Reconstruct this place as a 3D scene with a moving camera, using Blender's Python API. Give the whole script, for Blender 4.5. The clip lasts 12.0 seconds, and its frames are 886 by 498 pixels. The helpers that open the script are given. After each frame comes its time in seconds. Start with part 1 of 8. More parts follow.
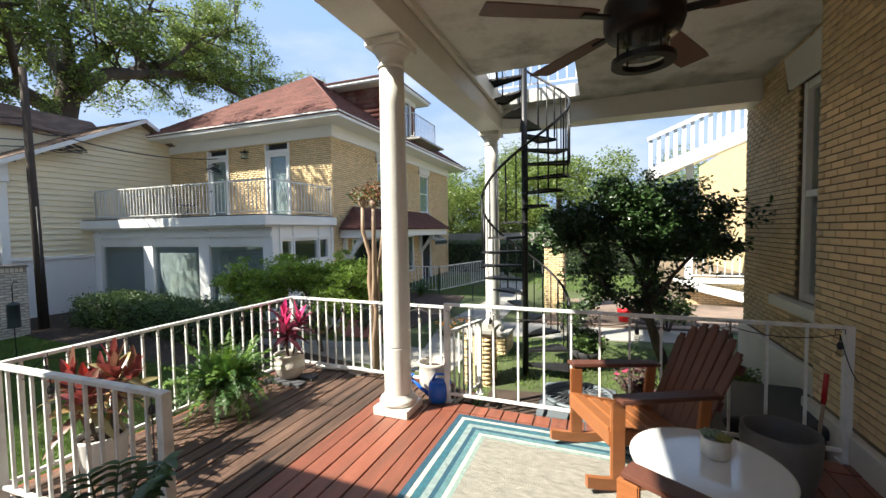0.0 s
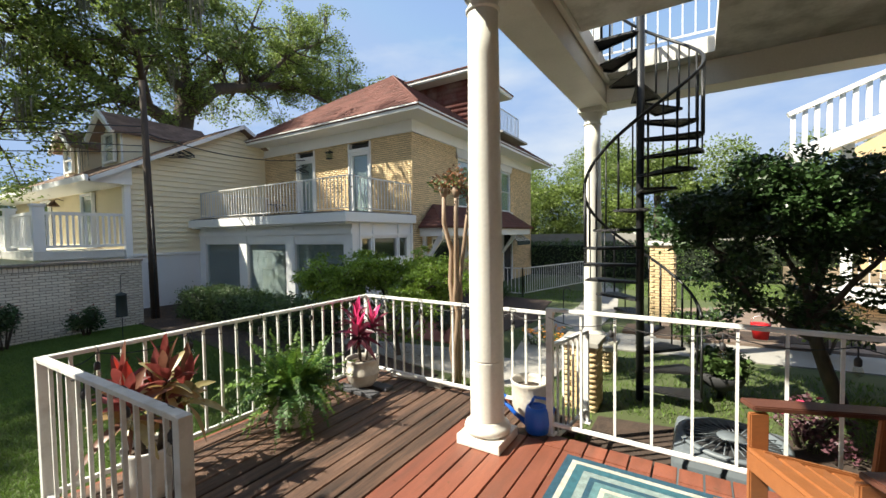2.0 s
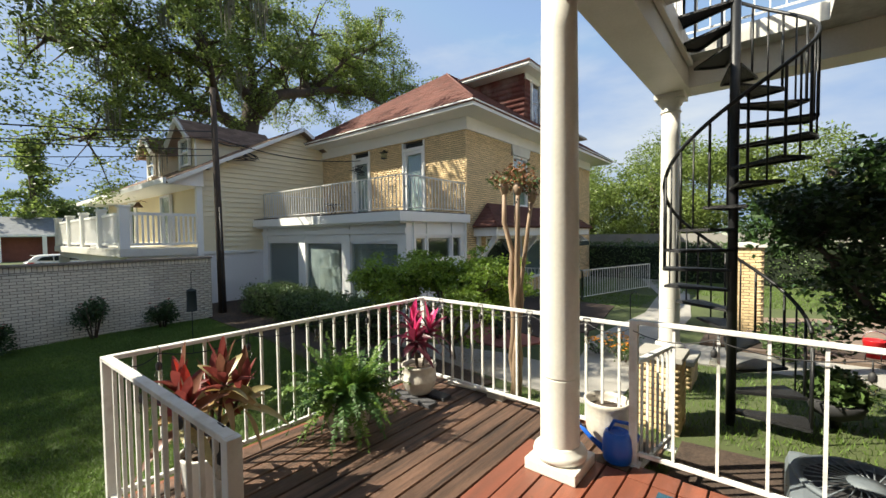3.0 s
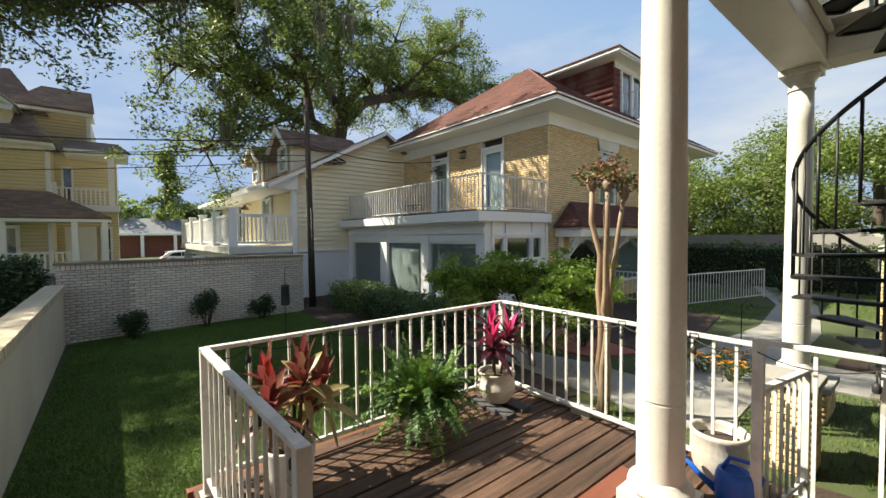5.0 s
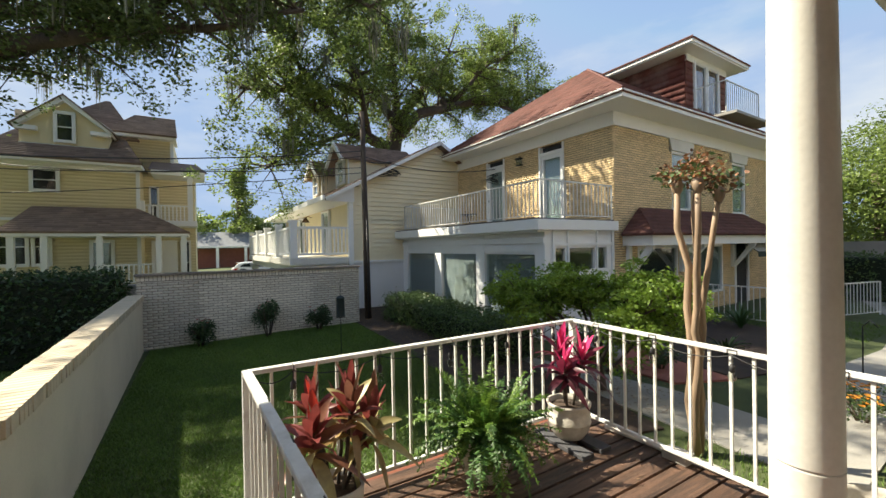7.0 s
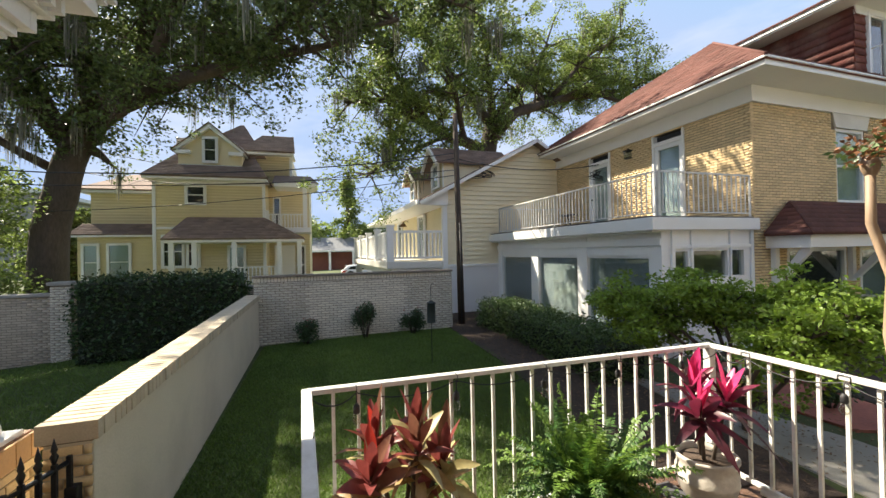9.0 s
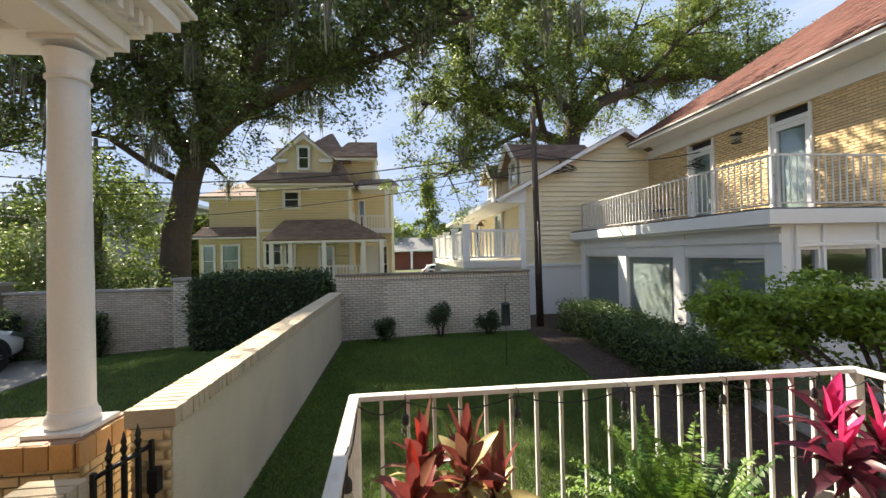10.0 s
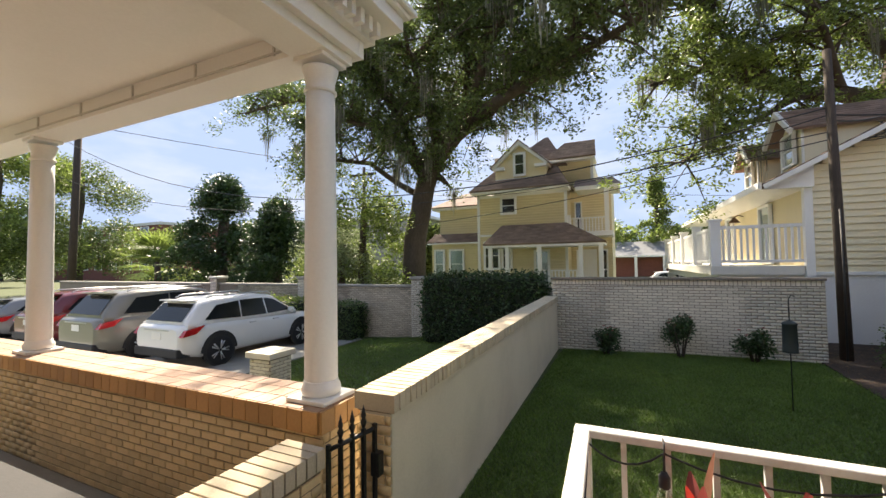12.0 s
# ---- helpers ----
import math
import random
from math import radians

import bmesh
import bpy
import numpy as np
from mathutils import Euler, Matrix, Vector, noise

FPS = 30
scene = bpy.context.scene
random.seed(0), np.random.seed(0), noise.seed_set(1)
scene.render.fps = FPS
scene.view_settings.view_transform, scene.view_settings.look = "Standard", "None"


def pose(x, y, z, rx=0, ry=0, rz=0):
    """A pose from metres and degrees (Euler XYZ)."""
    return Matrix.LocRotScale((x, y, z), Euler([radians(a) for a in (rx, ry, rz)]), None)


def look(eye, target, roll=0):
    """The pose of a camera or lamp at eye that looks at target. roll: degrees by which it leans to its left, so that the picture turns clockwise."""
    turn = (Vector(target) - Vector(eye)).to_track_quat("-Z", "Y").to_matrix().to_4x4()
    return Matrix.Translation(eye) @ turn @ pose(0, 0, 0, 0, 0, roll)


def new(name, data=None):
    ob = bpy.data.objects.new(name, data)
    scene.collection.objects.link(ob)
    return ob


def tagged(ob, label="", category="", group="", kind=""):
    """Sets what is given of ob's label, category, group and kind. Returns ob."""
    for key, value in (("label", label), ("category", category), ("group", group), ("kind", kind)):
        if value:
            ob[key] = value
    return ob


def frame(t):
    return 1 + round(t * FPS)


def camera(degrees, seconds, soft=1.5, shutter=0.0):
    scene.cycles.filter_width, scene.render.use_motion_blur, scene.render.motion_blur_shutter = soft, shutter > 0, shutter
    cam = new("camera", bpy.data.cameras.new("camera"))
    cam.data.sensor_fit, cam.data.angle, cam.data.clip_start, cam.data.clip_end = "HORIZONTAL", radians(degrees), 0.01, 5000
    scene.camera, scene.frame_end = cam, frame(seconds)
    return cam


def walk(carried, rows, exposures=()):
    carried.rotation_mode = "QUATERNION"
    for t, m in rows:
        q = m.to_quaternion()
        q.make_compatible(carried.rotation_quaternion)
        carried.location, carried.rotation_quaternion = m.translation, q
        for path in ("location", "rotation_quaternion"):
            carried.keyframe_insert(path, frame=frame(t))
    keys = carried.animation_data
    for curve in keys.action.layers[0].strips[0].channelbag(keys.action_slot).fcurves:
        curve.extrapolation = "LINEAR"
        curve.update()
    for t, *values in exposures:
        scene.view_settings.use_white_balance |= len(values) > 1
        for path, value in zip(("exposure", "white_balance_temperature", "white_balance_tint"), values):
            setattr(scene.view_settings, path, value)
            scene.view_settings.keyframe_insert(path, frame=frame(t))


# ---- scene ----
cam = camera(96.1, 12.0)
PATH = [
    (0, (0.214, 0.725, 1.714), (-0.52, 2.583, 1.619), -0.9),
    (0.5, (0.114, 0.864, 1.709), (-0.684, 2.696, 1.613), -0.8),
    (1, (0.025, 1.029, 1.669), (-0.854, 2.823, 1.581), -0.9),
    (1.5, (-0.025, 1.207, 1.606), (-0.999, 2.951, 1.519), -1.0),
    (2, (-0.231, 1.351, 1.573), (-1.311, 3.033, 1.5), -0.9),
    (2.5, (-0.409, 1.407, 1.569), (-1.593, 3.017, 1.5), -0.8),
    (3, (-0.474, 1.513, 1.576), (-1.757, 3.046, 1.505), -0.7),
    (5, (-0.588, 1.625, 1.58), (-2.144, 2.879, 1.513), -0.5),
    (5.5, (-0.672, 1.652, 1.578), (-2.27, 2.854, 1.519), -0.5),
    (6, (-0.773, 1.682, 1.59), (-2.407, 2.835, 1.547), -0.6),
    (6.5, (-0.837, 1.722, 1.586), (-2.506, 2.823, 1.56), -0.8),
    (8.5, (-1.179, 2.038, 1.595), (-3.039, 2.771, 1.605), -1.3),
    (9, (-1.275, 2.073, 1.587), (-3.185, 2.666, 1.601), -1.2),
    (9.5, (-1.372, 2.178, 1.582), (-3.328, 2.594, 1.598), -1.2),
    (10, (-1.461, 2.246, 1.575), (-3.451, 2.445, 1.596), -1.3),
    (10.5, (-1.608, 2.216, 1.584), (-3.607, 2.17, 1.606), -1.1),
    (11, (-1.735, 2.182, 1.582), (-3.709, 1.866, 1.612), -0.9),
    (11.5, (-1.838, 2.176, 1.502), (-3.749, 1.589, 1.55), -0.9),
    (12, (-1.939, 2.147, 1.474), (-3.758, 1.318, 1.545), -0.8),
]
walk(cam, [(t, look(eye, target, roll)) for t, eye, target, roll in PATH], [(0, 1.6, 6350, 8), (3, 1.27, 6750, 6), (6.5, 1.32, 6950, 6), (9, 1.6, 7050, 10), (12, 1.74, 7400, 13)])

# ---- light ----
SUN_AZ, SUN_EL = 228.0, 46.0  # compass bearing of the sun from +y, clockwise; height
world = bpy.data.worlds.new("world")
scene.world = world
world.use_nodes = True
wn = world.node_tree
sky = wn.nodes.new("ShaderNodeTexSky")
sky.sky_type, sky.sun_disc = "NISHITA", False
sky.sun_elevation, sky.sun_rotation = radians(SUN_EL), radians(SUN_AZ)
sky.air_density, sky.dust_density, sky.ozone_density = 1.0, 1.6, 2.0
wgeo = wn.nodes.new("ShaderNodeTexCoord")
wmap = wn.nodes.new("ShaderNodeMapping")
wmap.inputs["Scale"].default_value = (1.0, 1.0, 3.2)
wcloud = wn.nodes.new("ShaderNodeTexNoise")
wcloud.inputs["Scale"].default_value, wcloud.inputs["Detail"].default_value, wcloud.inputs["Roughness"].default_value = 1.7, 9, 0.56
wramp = wn.nodes.new("ShaderNodeValToRGB")
wramp.color_ramp.elements[0].position, wramp.color_ramp.elements[1].position = 0.49, 0.76
wramp.color_ramp.elements[0].color, wramp.color_ramp.elements[1].color = (0.06, 0.06, 0.06, 1), (0.9, 0.9, 0.9, 1)
wmix = wn.nodes.new("ShaderNodeMix")
wmix.data_type = "RGBA"
wmix.inputs[7].default_value = (3.0, 3.2, 3.5, 1)
wbg = wn.nodes["Background"]
wbg.inputs["Strength"].default_value = 0.11
wn.links.new(wgeo.outputs["Generated"], wmap.inputs["Vector"])
wn.links.new(wmap.outputs["Vector"], wcloud.inputs["Vector"])
wn.links.new(wcloud.outputs["Fac"], wramp.inputs["Fac"])
wn.links.new(wramp.outputs["Color"], wmix.inputs[0])
wlim = wn.nodes.new("ShaderNodeVectorMath")
wlim.operation = "MINIMUM"
wlim.inputs[1].default_value = (1.4, 2.0, 3.2)  # hazy horizon no brighter than thin cloud
wn.links.new(sky.outputs["Color"], wlim.inputs[0])
wn.links.new(wlim.outputs["Vector"], wmix.inputs[6])
wn.links.new(wmix.outputs[2], wbg.inputs["Color"])

sun = new("sun", bpy.data.lights.new("sun", "SUN"))
sun.data.energy, sun.data.angle, sun.data.color = 5.0, radians(0.6), (1.0, 0.93, 0.8)
_a, _e = radians(SUN_AZ), radians(SUN_EL)
sun.matrix_world = look((30 * math.sin(_a) * math.cos(_e), 30 * math.cos(_a) * math.cos(_e), 30 * math.sin(_e)), (0, 0, 0))


# ---- materials ----
def mat(name, color, rough=0.6, vary=0.25, scale=3.0, fine=60.0, bump=0.15, metal=0.0, island=0.0, piece=0.0, stain=None, stain_amount=0.5, stain_scale=0.8, stain_low=0.48, stretch=(1, 1, 1), coat=0.0, translucent=0.0):
    """A painted or natural surface: base colour, large and fine variation, stains, relief; island and piece vary loose pieces."""
    m = bpy.data.materials.new(name)
    m.use_nodes = True
    nt = m.node_tree
    L = nt.links.new
    b = nt.nodes["Principled BSDF"]
    b.inputs["Roughness"].default_value, b.inputs["Metallic"].default_value = rough, metal
    b.inputs["Coat Weight"].default_value = coat
    tc = nt.nodes.new("ShaderNodeTexCoord")
    mp = nt.nodes.new("ShaderNodeMapping")
    mp.inputs["Scale"].default_value = stretch
    L(tc.outputs["Object"], mp.inputs["Vector"])
    n1 = nt.nodes.new("ShaderNodeTexNoise")
    n1.inputs["Scale"].default_value, n1.inputs["Detail"].default_value = scale, 5
    n2 = nt.nodes.new("ShaderNodeTexNoise")
    n2.inputs["Scale"].default_value, n2.inputs["Detail"].default_value = fine, 3
    L(mp.outputs["Vector"], n1.inputs["Vector"])
    L(mp.outputs["Vector"], n2.inputs["Vector"])
    add = nt.nodes.new("ShaderNodeMath")
    add.operation = "ADD"
    L(n1.outputs["Fac"], add.inputs[0])
    L(n2.outputs["Fac"], add.inputs[1])
    mr = nt.nodes.new("ShaderNodeMapRange")
    mr.inputs["From Min"].default_value, mr.inputs["From Max"].default_value = 0.6, 1.4
    mr.inputs["To Min"].default_value, mr.inputs["To Max"].default_value = 1 - vary, 1 + vary
    L(add.outputs[0], mr.inputs["Value"])
    value = mr.outputs["Result"]
    for amount, node, socket in ((island, "ShaderNodeNewGeometry", "Random Per Island"), (piece, "ShaderNodeObjectInfo", "Random")):
        if amount:
            g = nt.nodes.new(node)
            r = nt.nodes.new("ShaderNodeMapRange")
            r.inputs["To Min"].default_value, r.inputs["To Max"].default_value = 1 - amount, 1 + amount
            L(g.outputs[socket], r.inputs["Value"])
            mu = nt.nodes.new("ShaderNodeMath")
            mu.operation = "MULTIPLY"
            L(value, mu.inputs[0])
            L(r.outputs["Result"], mu.inputs[1])
            value = mu.outputs[0]
    base = nt.nodes.new("ShaderNodeVectorMath")
    base.operation = "SCALE"
    base.inputs[0].default_value = color
    L(value, base.inputs["Scale"])
    out = base.outputs["Vector"]
    if stain:
        n3 = nt.nodes.new("ShaderNodeTexNoise")
        n3.inputs["Scale"].default_value, n3.inputs["Detail"].default_value, n3.inputs["Roughness"].default_value = stain_scale, 7, 0.62
        L(mp.outputs["Vector"], n3.inputs["Vector"])
        rp = nt.nodes.new("ShaderNodeMapRange")
        rp.inputs["From Min"].default_value, rp.inputs["From Max"].default_value = stain_low, stain_low + 0.24
        rp.inputs["To Max"].default_value = stain_amount
        L(n3.outputs["Fac"], rp.inputs["Value"])
        mx = nt.nodes.new("ShaderNodeMix")
        mx.data_type = "RGBA"
        mx.inputs[7].default_value = (*stain, 1)
        L(rp.outputs["Result"], mx.inputs[0])
        L(out, mx.inputs[6])
        out = mx.outputs[2]
    L(out, b.inputs["Base Color"])
    if bump:
        bp = nt.nodes.new("ShaderNodeBump")
        bp.inputs["Strength"].default_value, bp.inputs["Distance"].default_value = bump, 0.01
        L(add.outputs[0], bp.inputs["Height"])
        L(bp.outputs["Normal"], b.inputs["Normal"])
    if translucent:
        tr = nt.nodes.new("ShaderNodeBsdfTranslucent")
        L(out, tr.inputs["Color"])
        ms = nt.nodes.new("ShaderNodeMixShader")
        ms.inputs[0].default_value = translucent
        L(b.outputs[0], ms.inputs[1])
        L(tr.outputs[0], ms.inputs[2])
        L(ms.outputs[0], nt.nodes["Material Output"].inputs["Surface"])
    return m


def glass_mat(name, tint=(0.9, 0.96, 0.95), clear=0.92, gloss=0.07):
    m = bpy.data.materials.new(name)
    m.use_nodes = True
    nt = m.node_tree
    nt.nodes.remove(nt.nodes["Principled BSDF"])
    gl = nt.nodes.new("ShaderNodeBsdfGlossy")
    gl.inputs["Roughness"].default_value = 0.02
    tp = nt.nodes.new("ShaderNodeBsdfTransparent")
    tp.inputs["Color"].default_value = (*[c * clear for c in tint], 1)
    lw = nt.nodes.new("ShaderNodeLayerWeight")
    lw.inputs["Blend"].default_value = 0.5
    pw = nt.nodes.new("ShaderNodeMath")
    pw.operation = "POWER"
    pw.inputs[1].default_value = 3.0
    fr = nt.nodes.new("ShaderNodeMapRange")
    fr.inputs["To Min"].default_value, fr.inputs["To Max"].default_value = gloss, 0.8
    nt.links.new(lw.outputs["Facing"], pw.inputs[0])
    nt.links.new(pw.outputs[0], fr.inputs["Value"])
    ms = nt.nodes.new("ShaderNodeMixShader")
    nt.links.new(fr.outputs[0], ms.inputs[0])
    nt.links.new(tp.outputs[0], ms.inputs[1])
    nt.links.new(gl.outputs[0], ms.inputs[2])
    nt.links.new(ms.outputs[0], nt.nodes["Material Output"].inputs["Surface"])
    return m


WHITE = mat("white_paint", (0.68, 0.66, 0.6), 0.45, 0.08, 1.5, 40, 0.08, stain=(0.45, 0.42, 0.36), stain_amount=0.35, stain_scale=1.3)
WHITE_CLEAN = mat("white_gloss_paint", (0.8, 0.8, 0.78), 0.35, 0.04, 2, 50, 0.05)
RAIL_WHITE = mat("rail_paint", (0.7, 0.7, 0.68), 0.4, 0.05, 4, 70, 0.12, stain=(0.32, 0.29, 0.24), stain_amount=0.55, stain_scale=6)
CEILING = mat("ceiling_plaster", (0.7, 0.69, 0.65), 0.7, 0.08, 0.9, 30, 0.2, stain=(0.24, 0.23, 0.2), stain_amount=0.95, stain_scale=1.5)
BRICK = mat("yellow_brick", (0.67, 0.5, 0.28), 0.75, 0.12, 4, 120, 0.3, island=0.13, piece=0.13)
BRICK_PALE = mat("pale_brick", (0.63, 0.58, 0.48), 0.8, 0.12, 3, 110, 0.3, island=0.1, piece=0.1, stain=(0.36, 0.32, 0.26), stain_amount=0.25, stain_scale=1.2)
MORTAR = mat("mortar", (0.17, 0.13, 0.085), 0.9, 0.15, 5, 150, 0.3)
MORTAR_PALE = mat("pale_mortar", (0.2, 0.175, 0.14), 0.9, 0.15, 5, 150, 0.3)
STUCCO = mat("painted_masonry", (0.62, 0.55, 0.43), 0.8, 0.06, 2, 60, 0.25, stain=(0.35, 0.3, 0.23), stain_amount=0.35, stain_scale=0.9)
DECK_RED = mat("painted_deck", (0.205, 0.068, 0.04), 0.45, 0.25, 3, 40, 0.25, piece=0.16, stretch=(6, 0.8, 1), stain=(0.1, 0.045, 0.03), stain_amount=0.75, stain_scale=1.6)
DECK_OLD = mat("weathered_deck", (0.15, 0.085, 0.057), 0.6, 0.5, 1.6, 22, 0.9, piece=0.25, stretch=(18, 1.0, 1), stain=(0.028, 0.02, 0.016), stain_amount=0.92, stain_scale=1.1, stain_low=0.41)
GRASS_SOIL = mat("lawn_soil", (0.06, 0.078, 0.025), 0.95, 0.35, 1.2, 90, 0.5)
GRASS = mat("grass_blades", (0.115, 0.19, 0.034), 0.6, 0.25, 0.6, 3, 0, island=0.35, translucent=0.3)
MULCH = mat("mulch", (0.05, 0.033, 0.024), 0.95, 0.5, 6, 45, 1.0)
CONCRETE = mat("concrete", (0.31, 0.295, 0.265), 0.85, 0.14, 1.5, 70, 0.25, stain=(0.18, 0.165, 0.145), stain_amount=0.55)
ASPHALT = mat("asphalt", (0.07, 0.07, 0.072), 0.9, 0.2, 2, 200, 0.4)
ROOF_RED = mat("red_shingle", (0.125, 0.05, 0.04), 0.9, 0.3, 1.5, 90, 0.4, island=0.2, piece=0.2)
ROOF_BROWN = mat("brown_shingle", (0.2, 0.14, 0.11), 0.9, 0.3, 1.5, 90, 0.4, island=0.22, piece=0.22)
SIDING = mat("cream_siding", (0.78, 0.69, 0.48), 0.6, 0.07, 1.0, 40, 0.1, piece=0.03)
SIDING_Y = mat("yellow_siding", (0.74, 0.64, 0.41), 0.6, 0.07, 1.0, 40, 0.1, piece=0.03)
IRON = mat("black_iron", (0.02, 0.021, 0.023), 0.42, 0.3, 6, 80, 0.2, metal=0.3)
GLASS = glass_mat("window_glass")
# near black, the shade of unlit insides as a colour; also joists and basket
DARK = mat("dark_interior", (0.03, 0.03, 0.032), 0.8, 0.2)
BARK = mat("bark", (0.085, 0.065, 0.05), 0.95, 0.4, 2, 18, 1.0, stretch=(1, 1, 0.3))
LEAF_OAK = mat("oak_leaf", (0.1, 0.142, 0.042), 0.45, 0.2, 0.3, 2, 0, island=0.5, translucent=0.45)
LEAF_BRIGHT = mat("bright_leaf", (0.17, 0.23, 0.055), 0.45, 0.2, 0.5, 3, 0, island=0.5, translucent=0.5)
LEAF_SPREAD = mat("spreading_leaf", (0.21, 0.32, 0.045), 0.5, 0.2, 0.5, 3, 0, island=0.4, translucent=0.4)
LEAF_DARK = mat("dark_leaf", (0.038, 0.078, 0.022), 0.38, 0.2, 0.8, 4, 0, island=0.45, translucent=0.2)
LEAF_HEDGE = mat("hedge_leaf", (0.075, 0.125, 0.035), 0.45, 0.2, 0.8, 4, 0, island=0.45, translucent=0.25)


# ---- building blocks ----
def box(bm, x0, y0, z0, x1, y1, z1, bevel=0.0):
    """A box, with its edges eased where bevel is given."""
    if bevel:
        t = bmesh.new()
        box(t, x0, y0, z0, x1, y1, z1)
        bmesh.ops.bevel(t, geom=t.edges[:], offset=bevel, segments=2, affect="EDGES", profile=0.6)
        merge(bm, t)
        return
    v = [bm.verts.new(p) for p in ((x0, y0, z0), (x1, y0, z0), (x1, y1, z0), (x0, y1, z0), (x0, y0, z1), (x1, y0, z1), (x1, y1, z1), (x0, y1, z1))]
    for f in ((0, 3, 2, 1), (4, 5, 6, 7), (0, 1, 5, 4), (1, 2, 6, 5), (2, 3, 7, 6), (3, 0, 4, 7)):
        bm.faces.new([v[i] for i in f])


def merge(bm, other, m=None):
    """Adds another bmesh, moved by m, and frees it."""
    made = {}
    for v in other.verts:
        made[v] = bm.verts.new(m @ v.co if m else v.co)
    for f in other.faces:
        g = bm.faces.new([made[v] for v in f.verts])
        g.smooth = f.smooth
    other.free()


def tube(bm, pts, radii, n=8, smooth=True, cap=True):
    """A round bar along points, with a radius for each point or one for all."""
    pts = [Vector(p) for p in pts]
    radii = radii if isinstance(radii, (list, tuple)) else [radii] * len(pts)
    rings = []
    ref = None
    for i, p in enumerate(pts):
        d = (pts[min(i + 1, len(pts) - 1)] - pts[max(i - 1, 0)]).normalized()
        if ref is None:
            ref = d.orthogonal().normalized()
        ref = (ref - d * ref.dot(d)).normalized()
        o = d.cross(ref)
        rings.append([bm.verts.new(p + radii[i] * (math.cos(a) * ref + math.sin(a) * o)) for a in (2 * math.pi * k / n for k in range(n))])
    for a, b in zip(rings, rings[1:]):
        for k in range(n):
            f = bm.faces.new((a[k], a[(k + 1) % n], b[(k + 1) % n], b[k]))
            f.smooth = smooth
    if cap:
        bm.faces.new(rings[0][::-1])
        bm.faces.new(rings[-1])


def lathe(bm, profile, centre=(0, 0, 0), n=32, smooth=True):
    """A turned shape from (radius, height) pairs, bottom to top."""
    cx, cy, cz = centre
    rings = []
    for r, z in profile:
        r = max(r, 0.0005)
        rings.append([bm.verts.new((cx + r * math.cos(2 * math.pi * k / n), cy + r * math.sin(2 * math.pi * k / n), cz + z)) for k in range(n)])
    for a, b in zip(rings, rings[1:]):
        for k in range(n):
            f = bm.faces.new((a[k], a[(k + 1) % n], b[(k + 1) % n], b[k]))
            f.smooth = smooth
    bm.faces.new(rings[0][::-1])
    bm.faces.new(rings[-1])


def prism(bm, outline, axis, a, b):
    """A flat outline pushed from a to b along an axis; outline pairs are the other two axes in order."""
    k = "xyz".index(axis)
    def at(p, v):
        q = list(p)
        q.insert(k, v)
        return q
    r0, r1 = [bm.verts.new(at(p, a)) for p in outline], [bm.verts.new(at(p, b)) for p in outline]
    n = len(outline)
    for i in range(n):
        bm.faces.new((r0[i], r0[(i + 1) % n], r1[(i + 1) % n], r1[i]))
    bm.faces.new(r0[::-1])
    bm.faces.new(r1)


def finish(bm):
    bmesh.ops.recalc_face_normals(bm, faces=bm.faces[:])


def part(name, bm, material, parent=None, label="", recalc=True):
    """Links a bmesh as one mesh object, under a thing or a part."""
    if recalc:
        finish(bm)
    me = bpy.data.meshes.new(name)
    bm.to_mesh(me)
    bm.free()
    me.materials.append(material)
    ob = new(name, me)
    ob.parent = parent
    if label:
        ob["label"] = label
    return ob


def soup(name, verts, faces, material, parent=None, smooth=False):
    """A mesh from arrays of vertices and equal-sided faces."""
    me = bpy.data.meshes.new(name)
    verts, faces = np.asarray(verts, np.float32), np.asarray(faces, np.int32)
    k = faces.shape[1]
    me.vertices.add(len(verts))
    me.vertices.foreach_set("co", verts.ravel())
    me.loops.add(faces.size)
    me.loops.foreach_set("vertex_index", faces.ravel())
    me.polygons.add(len(faces))
    me.polygons.foreach_set("loop_start", np.arange(0, faces.size, k, dtype=np.int32))
    me.update(calc_edges=True)
    me.materials.append(material)
    ob = new(name, me)
    ob.parent = parent
    return ob


def thing(name, label, category, group="", kind="", at=None):
    ob = new(name)
    ob.empty_display_size = 0.1
    if at is not None:
        ob.matrix_basis = at
    return tagged(ob, label, category, group, kind)


def structure(name, bm, material, label, category, recalc=True):
    return tagged(part(name, bm, material, None, "", recalc), label, category, kind="structure")


rng = np.random.default_rng(7)


def leaf_cloud(centres, length, width, droop=0.0, curl=0.25):
    """Arrays of leaves: bent diamonds of about that length, turned at random round each centre."""
    n = len(centres)
    d = rng.normal(size=(n, 3))
    d[:, 2] = d[:, 2] * 0.6 - droop
    d /= np.linalg.norm(d, axis=1)[:, None]
    s = np.cross(d, rng.normal(size=(n, 3)))
    s /= np.linalg.norm(s, axis=1)[:, None]
    u = np.cross(d, s)
    l = (length * rng.uniform(0.65, 1.3, n))[:, None]
    w = (width * rng.uniform(0.7, 1.25, n))[:, None]
    a, b = centres, centres + d * l + u * l * curl * 0.5
    mid = centres + d * l * 0.5 - u * l * curl * 0.2
    v = np.stack([a, mid + s * w / 2, b, mid - s * w / 2], 1).reshape(-1, 3)
    return v, np.arange(4 * n).reshape(n, 4)


